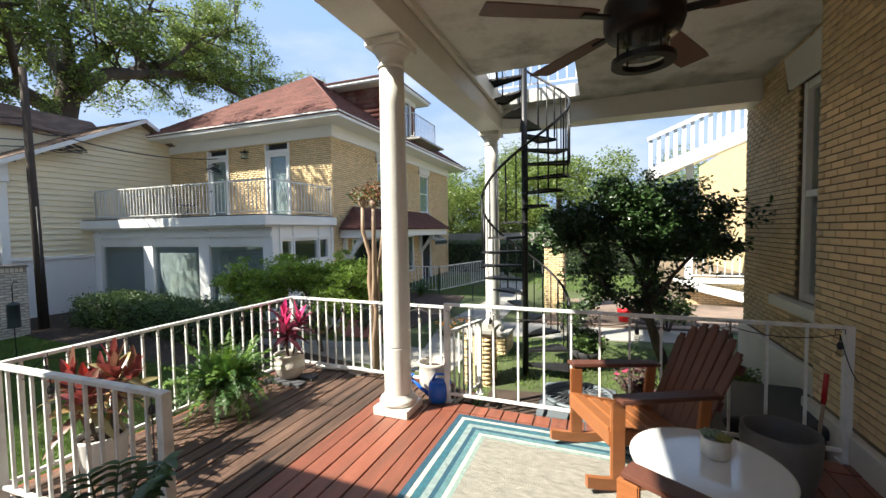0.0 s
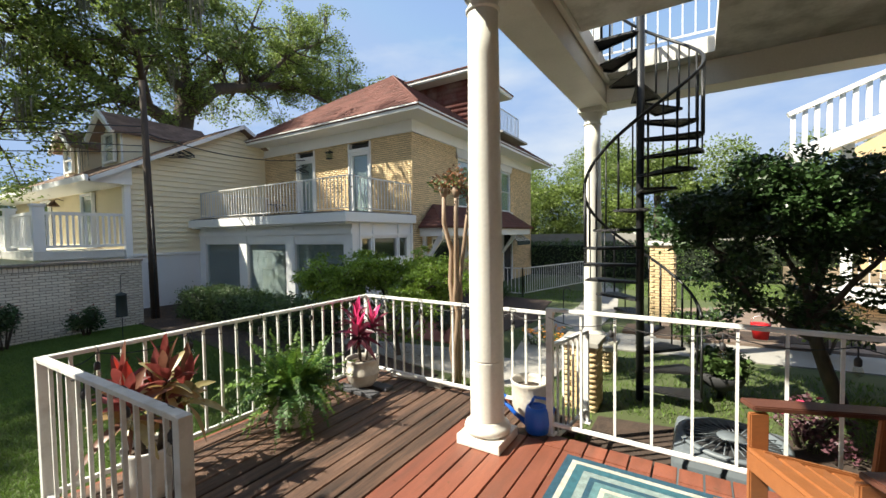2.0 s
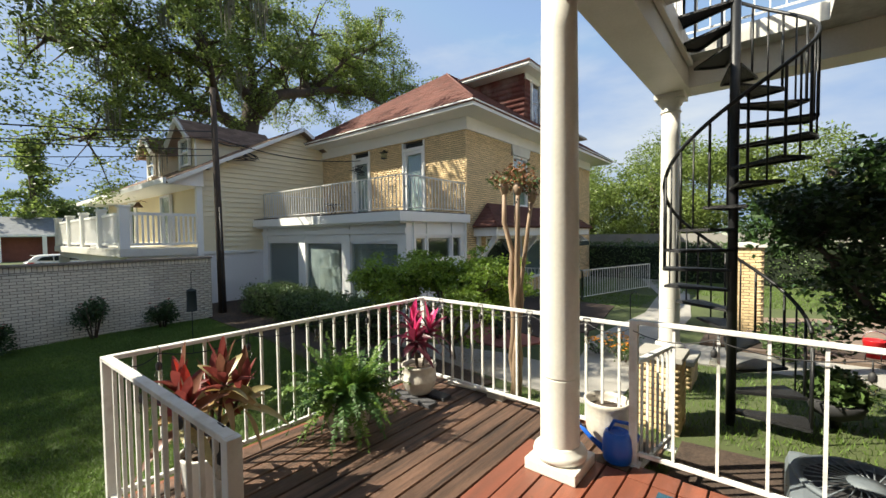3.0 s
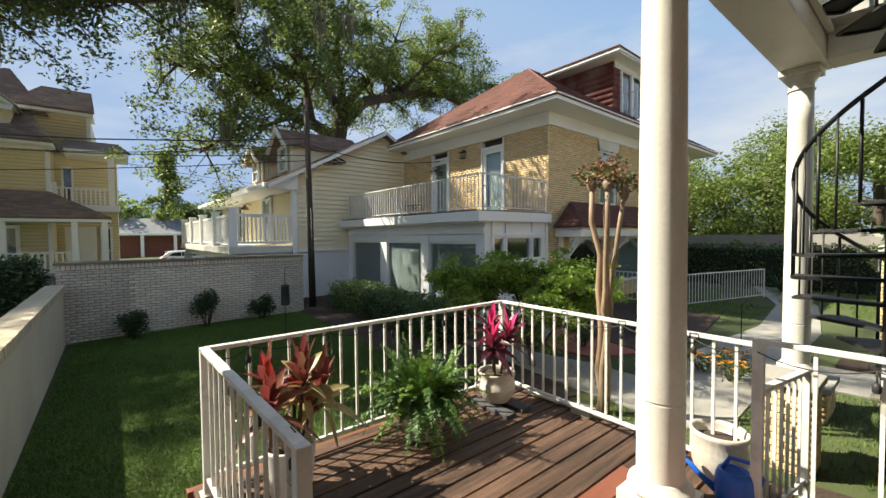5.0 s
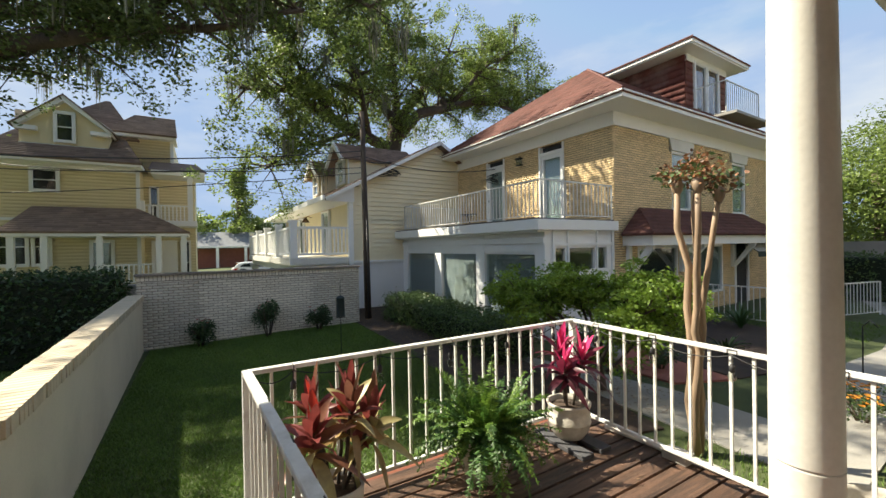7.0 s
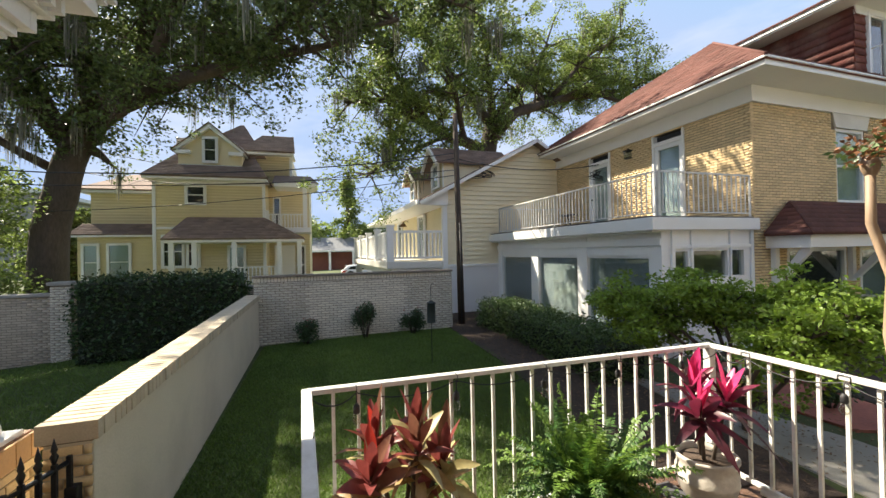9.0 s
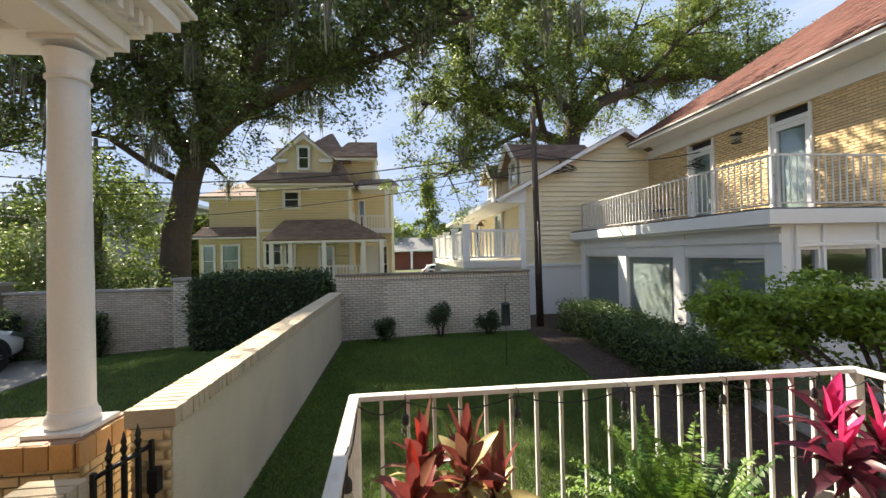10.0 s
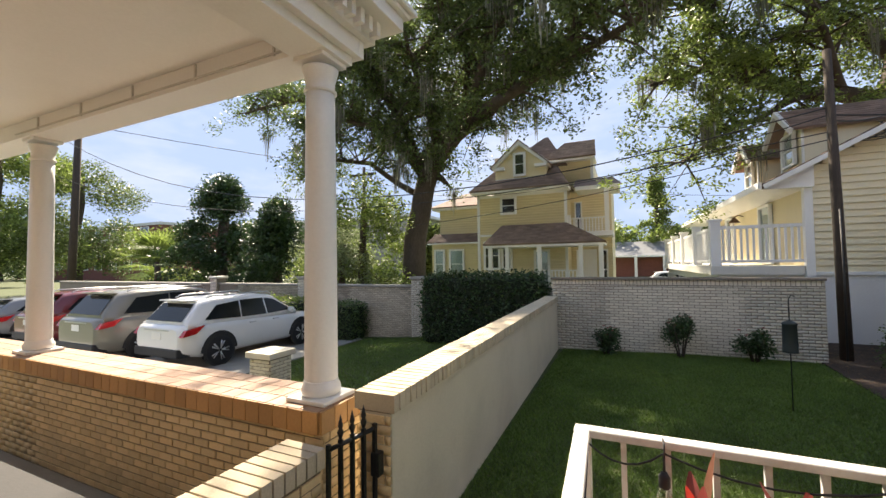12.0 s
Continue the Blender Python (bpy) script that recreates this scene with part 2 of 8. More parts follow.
def blob_points(n, centre, size, shell=0.5):
    """Points in an ellipsoid, more of them towards its skin."""
    p = rng.normal(size=(n, 3))
    p /= np.linalg.norm(p, axis=1)[:, None]
    r = rng.uniform(shell, 1.0, n) ** 0.7
    return np.asarray(centre) + p * r[:, None] * np.asarray(size)


def brick_panel(parent, material, origin, u, n, width, height, holes=(), near=(0, 0, 0), length=0.19, course=0.06, joint=0.0115, proud=0.01, picked=300, name="brick"):
    """Running-bond bricks over a backing: those nearest to a spot are pieces of their own, the rest one mesh."""
    origin, u, n = Vector(origin), Vector(u).normalized(), Vector(n).normalized()
    up = Vector((0, 0, 1))
    pieces = []
    rows = int(height / course + 0.5)
    for r in range(rows):
        v0, v1 = r * course + joint, min((r + 1) * course, height)
        if v1 - v0 < 0.02:
            continue
        x = -length / 2 if r % 2 else 0.0
        cuts = sorted((h[0], h[2]) for h in holes if h[1] < v1 - 0.01 and h[3] > v0 + 0.01)
        while x < width - 0.02:
            spans = [(max(x, 0), min(x + length - joint, width))]
            for c0, c1 in cuts:
                spans = [s for a, b in spans for s in ((a, min(b, c0)), (max(a, c1), b)) if s[1] - s[0] > 0.025]
            pieces += [(a, v0, b, v1) for a, b in spans if b - a > 0.025]
            x += length
    near = Vector(near)
    def place(p):
        return origin + u * (p[0] + p[2]) / 2 + up * (p[1] + p[3]) / 2
    full = [p for p in pieces if abs(p[2] - p[0] - length + joint) < 0.004 and abs(p[3] - p[1] - course + joint) < 0.004]
    full.sort(key=lambda p: (place(p) - near).length)
    chosen = set(full[:picked])
    if chosen:
        bm = bmesh.new()
        box(bm, -(length - joint) / 2, -0.02, -(course - joint) / 2, (length - joint) / 2, proud, (course - joint) / 2)
        bmesh.ops.bevel(bm, geom=[e for e in bm.edges if all(abs(v.co.y - proud) < 1e-6 for v in e.verts)], offset=0.0025, segments=1, affect="EDGES")
        finish(bm)
        me = bpy.data.meshes.new(name)
        bm.to_mesh(me)
        bm.free()
        me.materials.append(material)
        basis = Matrix((u, n, up)).transposed().to_4x4()
        for p in full[:picked]:
            b = new(name, me)
            b.parent = parent
            b.matrix_basis = Matrix.Translation(place(p) + n * random.uniform(-0.0015, 0.0015)) @ basis @ pose(0, 0, 0, random.uniform(-0.5, 0.5), 0, random.uniform(-0.4, 0.4))
    rest = [p for p in pieces if p not in chosen]
    if rest:
        vs, fs = [], []
        for a, v0, b, v1 in rest:
            d = proud + random.uniform(-0.0015, 0.0015)
            k = len(vs)
            for w in (-0.02, d):
                for uu, vv in ((a, v0), (b, v0), (b, v1), (a, v1)):
                    vs.append(origin + u * uu + up * vv + n * w)
            fs += [[k + i for i in f] for f in ((4, 5, 6, 7), (0, 1, 5, 4), (1, 2, 6, 5), (2, 3, 7, 6), (3, 0, 4, 7))]
        ob = soup(name + "work", [tuple(v) for v in vs], fs, material, parent)
        if u.cross(n).z > 0:
            ob.data.flip_normals()
        ob["kind"] = "stuff"


def shingles(parent, material, a, b, c, d, course=0.14, tab=0.3, name="shingles"):
    """Lapped shingle tabs over a sloped plane with the eave from a to b and the top from d to c."""
    a, b, c, d = Vector(a), Vector(b), Vector(c), Vector(d)
    n = (b - a).cross(d - a).normalized()
    if n.z < 0:
        n = -n
    slope = ((d - a) + (c - b)).length / 2
    rows = max(2, int(slope / course))
    vs, fs = [], []
    for r in range(rows):
        t0, t1 = r / rows, min(1.0, (r + 1.25) / rows)
        l0, r0, l1, r1 = a.lerp(d, t0), b.lerp(c, t0), a.lerp(d, t1), b.lerp(c, t1)
        w = (r0 - l0).length
        k = max(1, int(w / tab))
        off = 0.5 * (r % 2) / k
        for i in range(k + 1):
            s0, s1 = max(0, i / k - off + 0.004 / max(w, 0.1)), min(1, (i + 1) / k - off)
            if s1 - s0 < 0.02 / max(w, 0.2):
                continue
            h = 0.016 + random.uniform(-0.004, 0.006)
            q = len(vs)
            vs += [l0.lerp(r0, s0) + n * h, l0.lerp(r0, s1) + n * h, l1.lerp(r1, s1) + n * 0.003, l1.lerp(r1, s0) + n * 0.003, l0.lerp(r0, s0) - n * 0.005, l0.lerp(r0, s1) - n * 0.005]
            fs += [[q, q + 1, q + 2, q + 3], [q + 4, q + 5, q + 1, q]]
    ob = soup(name, [tuple(v) for v in vs], fs, material, parent)
    ob["kind"] = "stuff"
    return ob


def slab(bm, a, b, c, d, thick):
    """A plate of even thickness under four corners (or three, with c and d alike)."""
    a, b, c, d = Vector(a), Vector(b), Vector(c), Vector(d)
    n = (b - a).cross(d - a).normalized()
    if n.z < 0:
        n = -n
    pts = [a, b, c] if (c - d).length < 1e-6 else [a, b, c, d]
    top, low = [bm.verts.new(p) for p in pts], [bm.verts.new(p - n * thick) for p in pts]
    bm.faces.new(top)
    bm.faces.new(low[::-1])
    for i in range(len(pts)):
        j = (i + 1) % len(pts)
        bm.faces.new((top[i], top[j], low[j], low[i]))


# ---- ground ----
def ground_z(x, y):
    """The lawn's height: level in the court, falling towards the street side."""
    k = min(max((-1.5 - y) / 4.5, 0.0), 1.0)
    dip = 0.09 * min(max((3.5 - y) / 3.0, 0.0), 1.0)
    return -0.47 - dip - 0.27 * k * k * (3 - 2 * k) - (0.12 if y < 0.6 else 0.0) * min(1.0, (0.6 - y) / 0.3)


xs = sorted(set([-400, -200, -120, -80, -60, -45, -36] + [round(-30 + 1.5 * i, 2) for i in range(29)] + [18, 25, 40, 70, 120, 250, 400]))
ys = sorted(set([-400, -200, -120, -70, -45, -30, -22, -17] + [round(-13 + 0.5 * i, 2) for i in range(28)] + [0.3, 0.6, 0.9, 1.4, 2, 2.5, 3, 3.5, 6, 9, 12, 16, 20, 25, 32, 45, 70, 120, 250, 400]))
bm = bmesh.new()
grid = [[bm.verts.new((x, y, ground_z(x, y))) for x in xs] for y in ys]
for j in range(len(ys) - 1):
    for i in range(len(xs) - 1):
        bm.faces.new((grid[j][i], grid[j][i + 1], grid[j + 1][i + 1], grid[j + 1][i])).smooth = True
structure("ground", bm, GRASS_SOIL, "green lawn ground falling gently towards the street", "ground")


def sheet(name, outline, z, material, label, category, thick=0.05):
    bm = bmesh.new()
    prism(bm, outline, "z", z - thick, z)
    return structure(name, bm, material, label, category)


sheet("pavement_walk", [(-2.55, 6.2), (-1.9, 6.2), (-2.0, 9.0), (-2.0, 12.5), (-2.6, 16.5), (-4.2, 21), (-5.2, 21), (-3.4, 16.0), (-3.0, 12.5), (-3.2, 9.2)], -0.455, CONCRETE, "pale grey curving concrete garden walk", "walkway")
sheet("pavement_branch", [(-6.9, 6.75), (-4.0, 6.3), (-2.55, 6.2), (-2.75, 7.3), (-4.0, 7.35)], -0.452, CONCRETE, "short concrete path branching to the glazed room", "walkway")
sheet("pavement_side", [(-1.9, 8.6), (2.2, 9.2), (2.2, 10.4), (-2.0, 9.8)], -0.45, CONCRETE, "concrete side path across the garden", "walkway")
sheet("pavement_patio", [(-0.9, 9.8), (4.5, 10.4), (4.5, 16), (-0.9, 13)], -0.4, mat("brown_pavers", (0.2, 0.145, 0.11), 0.85, 0.35, 2.5, 40, 0.5, stain=(0.07, 0.055, 0.045), stain_amount=0.8), "brown brick-paved garden terrace", "patio")
sheet("ground_bed_porch", [(-1.15, 4.55), (1.95, 4.55), (1.95, 6.25), (0.5, 6.3), (-0.5, 6.0), (-1.15, 5.9)], -0.452, MULCH, "dark mulched bed under the porch edge", "planting bed")
sheet("ground_bed_patio", [(-1.5, 9.85), (2.2, 10.45), (2.2, 11.2), (-1.5, 10.6)], -0.39, MULCH, "dark planting bed beside the side path", "planting bed")
sheet("pavement_red", [(-6.5, 7.6), (-4.1, 7.6), (-3.7, 8.5), (-6.5, 9.2)], -0.44, mat("red_brick_paving", (0.3, 0.1, 0.07), 0.8, 0.25, 3, 30, 0.4), "small terrace of red brick paving", "paving")
sheet("ground_bed", [(-13.9, 5.4), (-11.6, 5.4), (-9.6, 5.3), (-8.1, 5.25), (-5.6, 4.95), (-3.7, 4.95), (-3.4, 6.1), (-4.2, 6.3), (-6.9, 6.7), (-7.0, 8.0), (-13.9, 8.0)], -0.448, MULCH, "dark mulched planting bed", "planting bed")
sheet("ground_bed_house", [(-7.0, 9.3), (-3.7, 8.6), (-3.4, 10), (-3.9, 13.0), (-7.0, 13.5)], -0.449, MULCH, "dark mulched bed before the brick house", "planting bed")
sheet("pavement_parking", [(-12.6, -5.6), (-5.6, -5.6), (-5.6, -26), (-12.6, -26)], -0.92, CONCRETE, "worn concrete parking court", "parking")
sheet("pavement_entry", [(-6.2, 0.5), (-4.35, 0.5), (-4.35, -4.5), (-5.6, -4.5), (-6.2, -2.0)], -0.6, CONCRETE, "pale concrete entry path", "walkway", 0.25)
bm = bmesh.new()
box(bm, -75, -300, -1.25, -52, 300, -1.0)
structure("road", bm, ASPHALT, "dark asphalt street beyond the walls", "road")

# ---- deck ----
bm = bmesh.new()
box(bm, -3.4, -3.9, -0.32, 1.9, 4.22, -0.045)
box(bm, -3.4, 4.22, -0.32, -1.25, 4.72, -0.045)
structure("floor_joists", bm, DARK, "dark timber framing under the porch deck", "deck frame")
deck = thing("floor", "timber porch deck, half painted rust red, half weathered brown", "deck", kind="structure")


def deck_board(x, w, y0, y1, material, label):
    bm = bmesh.new()
    g = 0.007 if material is DECK_OLD else 0.004
    box(bm, x + g, y0, -0.04, x + w - g, y1, random.uniform(-0.004, 0.001), 0.004)
    b = part("plank", bm, material, deck)
    return b


x = -3.5
while x < 1.9:
    old = x < -1.95
    w = 0.14
    cuts = [-3.9, random.uniform(-1.5, 1.2)] if old else [-3.9, random.uniform(-1.0, 0.8)]
    end = 4.86 if old else (4.74 if x < -1.3 else 4.36)
    if old:
        deck_board(x, w, 1.93, end, DECK_OLD, "")
    else:
        deck_board(x, w, cuts[0], cuts[1] - 0.003, DECK_RED, "")
        if x < -1.3:
            deck_board(x, w, cuts[1] + 0.003, 4.25, DECK_RED, "")
            deck_board(x, w, 4.256, end, DECK_OLD, "")
        else:
            deck_board(x, w, cuts[1] + 0.003, end - 0.17, DECK_RED, "")
            bm = bmesh.new()
            box(bm, x + 0.004, end - 0.165, -0.04, x + w - 0.004, end + random.uniform(-0.01, 0.01), 0.002, 0.004)
            part("plank", bm, DECK_RED, deck)
    x += w + 0.004
bm = bmesh.new()
box(bm, -3.56, 1.9, -0.3, -3.505, 4.9, -0.02, 0.005)
box(bm, -3.5, 4.865, -0.3, -1.3, 4.9, -0.02, 0.005)
part("rim_board", bm, DECK_RED, deck)

# ---- porch building: wall, ceiling, beams ----
wall_e = structure("wall_east", (lambda b: (box(b, 1.94, -6.4, -0.6, 2.7, 5.06, 7.2), box(b, 2.31, 5.06, -0.6, 2.7, 5.4, 7.2), box(b, 2.31, 5.4, -0.6, 2.7, 6.45, 0.85), box(b, 2.31, 5.4, 3.29, 2.7, 6.45, 7.2), box(b, 2.31, 6.45, -0.6, 2.7, 8.2, 7.2), b)[-1])(bmesh.new()), MORTAR, "yellow brick house wall beside the porch", "wall")
brick_panel(wall_e, BRICK, (1.94, 2.2, 0.22), (0, 1, 0), (-1, 0, 0), 2.86, 3.55, near=(1.94, 4.7, 1.4))
brick_panel(wall_e, BRICK, (2.31, 5.06, 0.22), (0, 1, 0), (-1, 0, 0), 3.14, 3.55, holes=[(0.34, 0.62, 1.39, 3.1), (0.1, 0.5, 1.8, 0.63), (0.1, 3.07, 1.75, 3.47)], near=(2.31, 7, 1.8))
brick_panel(wall_e, BRICK, (1.94, 5.065, 0.22), (1, 0, 0), (0, 1, 0), 0.36, 3.5, picked=0)
bm = bmesh.new()
box(bm, 1.87, 2.0, -0.45, 1.94, 5.1, 0.2, 0.012)
box(bm, 2.24, 5.1, -0.6, 2.31, 8.2, 0.2, 0.012)
structure("trim_base", bm, WHITE, "grey-white painted concrete base course of the wall", "base course")
bm = bmesh.new()
prism(bm, [(5.18, 3.29), (6.65, 3.29), (6.8, 3.69), (5.1, 3.69)], "x", 2.27, 2.34)
structure("trim_lintel", bm, WHITE, "flared white stone lintel over the window", "lintel")
win = thing("window_1", "tall white sash window with a stone sill", "window", kind="structure")
bm = bmesh.new()
for y0, y1 in ((5.4, 5.48), (6.37, 6.45)):
    box(bm, 2.34, y0, 0.85, 2.46, y1, 3.29, 0.004)
for z0, z1 in ((0.85, 0.93), (2.02, 2.09), (3.2, 3.29)):
    box(bm, 2.35, 5.48, z0, 2.45, 6.37, z1, 0.004)
part("window_frame", bm, WHITE_CLEAN, win)
bm = bmesh.new()
box(bm, 2.4, 5.48, 0.93, 2.41, 6.37, 3.2)
part("pane", bm, GLASS, win).visible_shadow = False
bm = bmesh.new()
box(bm, 2.19, 5.16, 0.73, 2.35, 6.87, 0.85, 0.008)
part("window_sill", bm, WHITE, win)
# near-black sheet behind the glass paints the unlit room
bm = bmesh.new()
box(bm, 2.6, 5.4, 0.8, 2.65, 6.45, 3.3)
part("dark_room_sheet", bm, DARK, win)

bm = bmesh.new()
CZ = 3.75
# stops at y=-1.2, out of sight, to let daylight onto the brick wall
box(bm, -1.8, -1.2, CZ, 2.35, 5.9, CZ + 0.2)
box(bm, -1.8, 5.9, CZ, -1.33, 8.0, CZ + 0.2)
box(bm, -0.08, 5.9, CZ, 2.35, 8.0, CZ + 0.2)
box(bm, -1.33, 7.3, CZ, -0.08, 8.0, CZ + 0.2)
structure("ceiling", bm, CEILING, "white plaster porch ceiling with grey mildew stains", "ceiling")
bm = bmesh.new()
box(bm, -1.77, 1.6, 3.43, -1.37, 7.95, CZ - 0.004, 0.008)
box(bm, -1.83, 1.55, 3.6, -1.773, 8.0, CZ + 0.12, 0.008)
box(bm, -1.95, 1.5, 3.72, -1.835, 8.1, CZ + 0.2, 0.008)
box(bm, -1.365, 1.6, 3.68, -1.31, 7.5, CZ - 0.002, 0.01)
structure("trim_beam_west", bm, WHITE, "white porch beam with stepped fascia", "beam")
bm = bmesh.new()
box(bm, -1.365, 7.55, 3.43, 2.3, 7.95, CZ - 0.004, 0.008)
box(bm, -1.765, 7.955, 3.6, 2.35, 8.03, CZ + 0.12, 0.008)
structure("trim_beam_north", bm, WHITE, "white porch beam along the garden side", "beam")
# assumed wall, never in view; white to bounce light, low to let it in
bm = bmesh.new()
box(bm, -4.33, -6.55, -0.6, 2.7, -6.4, 1.3)
structure("wall_unseen_south", bm, WHITE, "unseen low white wall added behind the porch", "wall")


def column(x, y, z0, z1, r=0.128, top=0.112, plinth=0.175, tall=True, paint_coat=None):
    coat = paint_coat or WHITE
    c = thing("porch_column", "tall round white-painted porch column on a square plinth", "column", group="porch columns")
    h = z1 - z0
    g = 1.0 if tall else 0.45
    p = 0.075 if tall else 0.03
    bm = bmesh.new()
    box(bm, x - plinth, y - plinth, z0, x + plinth, y + plinth, z0 + p, 0.008)
    part("plinth", bm, coat, c)
    bm = bmesh.new()
    lathe(bm, [(r + 0.02 * g, p), (r + 0.043 * g, p + 0.012), (r + 0.048 * g, p + 0.035), (r + 0.04 * g, p + 0.06), (r + 0.014 * g, p + 0.075), (r + 0.01 * g, p + 0.09), (r, p + 0.1)], (x, y, z0), 40)
    part("base", bm, coat, c)
    bm = bmesh.new()
    prof = [(r, p + 0.1), (r, p + 0.104)]
    if tall:
        prof += [(r, 0.4), (r, 0.615), (r, 0.62), (r - 0.004, 0.623), (r - 0.004, 0.627), (r, 0.63), (r, 0.635)]
    for k in range(1, 9):
        t = k / 8
        prof.append((r + (top - r) * t ** 1.6, 0.63 + (h - 0.24 - 0.63) * t) if tall else (r + (top - r) * t ** 1.6, p + 0.1 + (h - 0.24 - p - 0.1) * t))
    lathe(bm, prof, (x, y, z0), 40)
    part("shaft", bm, coat, c)
    bm = bmesh.new()
    a = top
    lathe(bm, [(a, h - 0.24), (a + 0.014, h - 0.232), (a + 0.014, h - 0.218), (a, h - 0.21), (a + 0.002, h - 0.15), (a + 0.02 * g, h - 0.135), (a + 0.024 * g, h - 0.12), (a + 0.05 * g, h - 0.08), (a + 0.058 * g, h - 0.066)], (x, y, z0), 40)
    box(bm, x - a - 0.065 * g, y - a - 0.065 * g, z1 - 0.066 * g, x + a + 0.065 * g, y + a + 0.065 * g, z1, 0.006)
    part("capital", bm, coat, c)
    return c


column(-1.58, 4.045, 0.0, 3.43)
column(-1.6, 7.75, -0.1, 3.43)
pier = thing("brick_pier", "yellow brick pier carrying the garden column", "pier")
bm = bmesh.new()
box(bm, -1.82, 7.46, -0.6, -1.3, 8.04, -0.16)
pier_core = part("core", bm, MORTAR, pier)
brick_panel(pier_core, BRICK, (-1.82, 7.46, -0.55), (1, 0, 0), (0, -1, 0), 0.52, 0.385, near=(-1.6, 7.4, 0), picked=40)
brick_panel(pier_core, BRICK, (-1.3, 7.46, -0.55), (0, 1, 0), (1, 0, 0), 0.58, 0.385, near=(-1.6, 7.4, 0), picked=40)
brick_panel(pier_core, BRICK, (-1.82, 7.46, -0.55), (0, 1, 0), (-1, 0, 0), 0.58, 0.385, near=(-1.6, 7.4, 0), picked=40)
bm = bmesh.new()
box(bm, -1.86, 7.42, -0.16, -1.26, 8.08, -0.1, 0.01)
part("cap", bm, CONCRETE, pier)


def railing(a, b, spacing, label, posts=(0, 1), low=0.1, bar=0.0085, top_w=0.024, name="railing", material=None, drop=None, baluster=None):
    """A metal railing from a to b, the points of its top: rails, posts and each bar."""
    material = material or RAIL_WHITE
    a, b = Vector(a), Vector(b)
    r = thing(name, label, "railing", group="railings")
    drop = drop if drop is not None else a.z
    d = (b - a)
    flat = Vector((d.x, d.y, 0)).normalized()
    side = Vector((-flat.y, flat.x, 0))
    def bar_box(p, q, w, h):
        bm = bmesh.new()
        vs = [bm.verts.new(e + side * sx * w + Vector((0, 0, sz * h))) for e in (p, q) for sx, sz in ((-1, -1), (1, -1), (1, 1), (-1, 1))]
        for f in ((0, 1, 2, 3), (7, 6, 5, 4), (0, 4, 5, 1), (1, 5, 6, 2), (2, 6, 7, 3), (3, 7, 4, 0)):
            bm.faces.new([vs[i] for i in f])
        bmesh.ops.bevel(bm, geom=bm.edges[:], offset=min(w, h) * 0.25, segments=1, affect="EDGES")
        return bm
    part("top_rail", bar_box(a - Vector((0, 0, 0.013)), b - Vector((0, 0, 0.013)), top_w, 0.013), material, r)
    lowz = Vector((0, 0, drop - low))
    part("bottom_rail", bar_box(a - lowz, b - lowz, 0.014, 0.014), material, r)
    k = max(1, round(d.length / spacing))
    shared = {}
    for i in range(k + 1):
        if (i == 0 and 0 in posts) or (i == k and 1 in posts):
            bm = bmesh.new()
            p = a if i == 0 else b
            box(bm, p.x - 0.026, p.y - 0.026, p.z - drop - 0.005, p.x + 0.026, p.y + 0.026, p.z - 0.002, 0.004)
            box(bm, p.x - 0.045, p.y - 0.045, p.z - drop - 0.004, p.x + 0.045, p.y + 0.045, p.z - drop + 0.006)
            part("post", bm, material, r)
        elif 0 < i < k:
            if "m" not in shared:
                bm = bmesh.new()
                box(bm, -bar, -bar, -(drop - low), bar, bar, -0.02)
                first = part("baluster", bm, material, r)
                shared["m"] = first.data
                ob = first
            else:
                ob = new("baluster", shared["m"])
                ob.parent = r
            ob.matrix_basis = Matrix.Translation(a.lerp(b, i / k))
    return r


railing((-3.39, 2.0, 0.91), (-3.39, 4.66, 0.91), 0.127, "white-painted metal deck railing hung with string lights", (0, 1))
railing((-3.37, 4.66, 0.91), (-1.24, 4.62, 0.91), 0.127, "white-painted metal deck railing behind the cordyline pot", ())
railing((-3.37, 2.0, 0.91), (-1.87, 2.06, 0.91), 0.127, "white-painted metal deck railing along the lawn steps", (1,))
railing((-1.2, 4.38, 0.99), (1.86, 4.38, 0.99), 0.235, "white-painted metal railing before the spiral stair", (0, 1), low=0.08)
railing((-1.2, 4.43, 0.7), (-1.14, 5.3, 0.63), 0.12, "short white sloping stair handrail", (1,), low=0.12, drop=0.9)
steps = thing("garden_steps", "rust-painted wooden steps down to the garden", "steps")
for i, (y0, z) in enumerate(((4.76, -0.16), (5.08, -0.31))):
    bm = bmesh.new()
    box(bm, -2.0, y0, z - 0.04, -1.2, y0 + 0.34, z, 0.006)
    part("tread", bm, DECK_OLD, steps)

# ---- court walls ----
wall_w = structure("wall_west_court", (lambda b: (box(b, -11.85, 0.58, -0.75, -11.57, 5.5, 0.93), b)[-1])(bmesh.new()), MORTAR_PALE, "pale painted brick wall closing the lawn court", "wall")
brick_panel(wall_w, BRICK_PALE, (-11.57, 0.58, -0.606), (0, 1, 0), (1, 0, 0), 4.92, 1.536, near=(-11.57, 3.0, 0.4))
brick_panel(wall_w, BRICK_PALE, (-11.57, 0.58, 0.935), (0, 1, 0), (1, 0, 0), 4.92, 0.115, length=0.075, course=0.115, near=(-11.57, 3, 1), proud=0.006, picked=70)
bm = bmesh.new()
box(bm, -11.85, 0.58, 0.93, -11.57, 5.5, 1.05)
structure("trim_soldier_backing", bm, MORTAR_PALE, "mortar core of the wall's top course", "wall core")
coping = thing("coping", "grey-brown concrete coping slabs on the court wall", "coping", kind="structure")
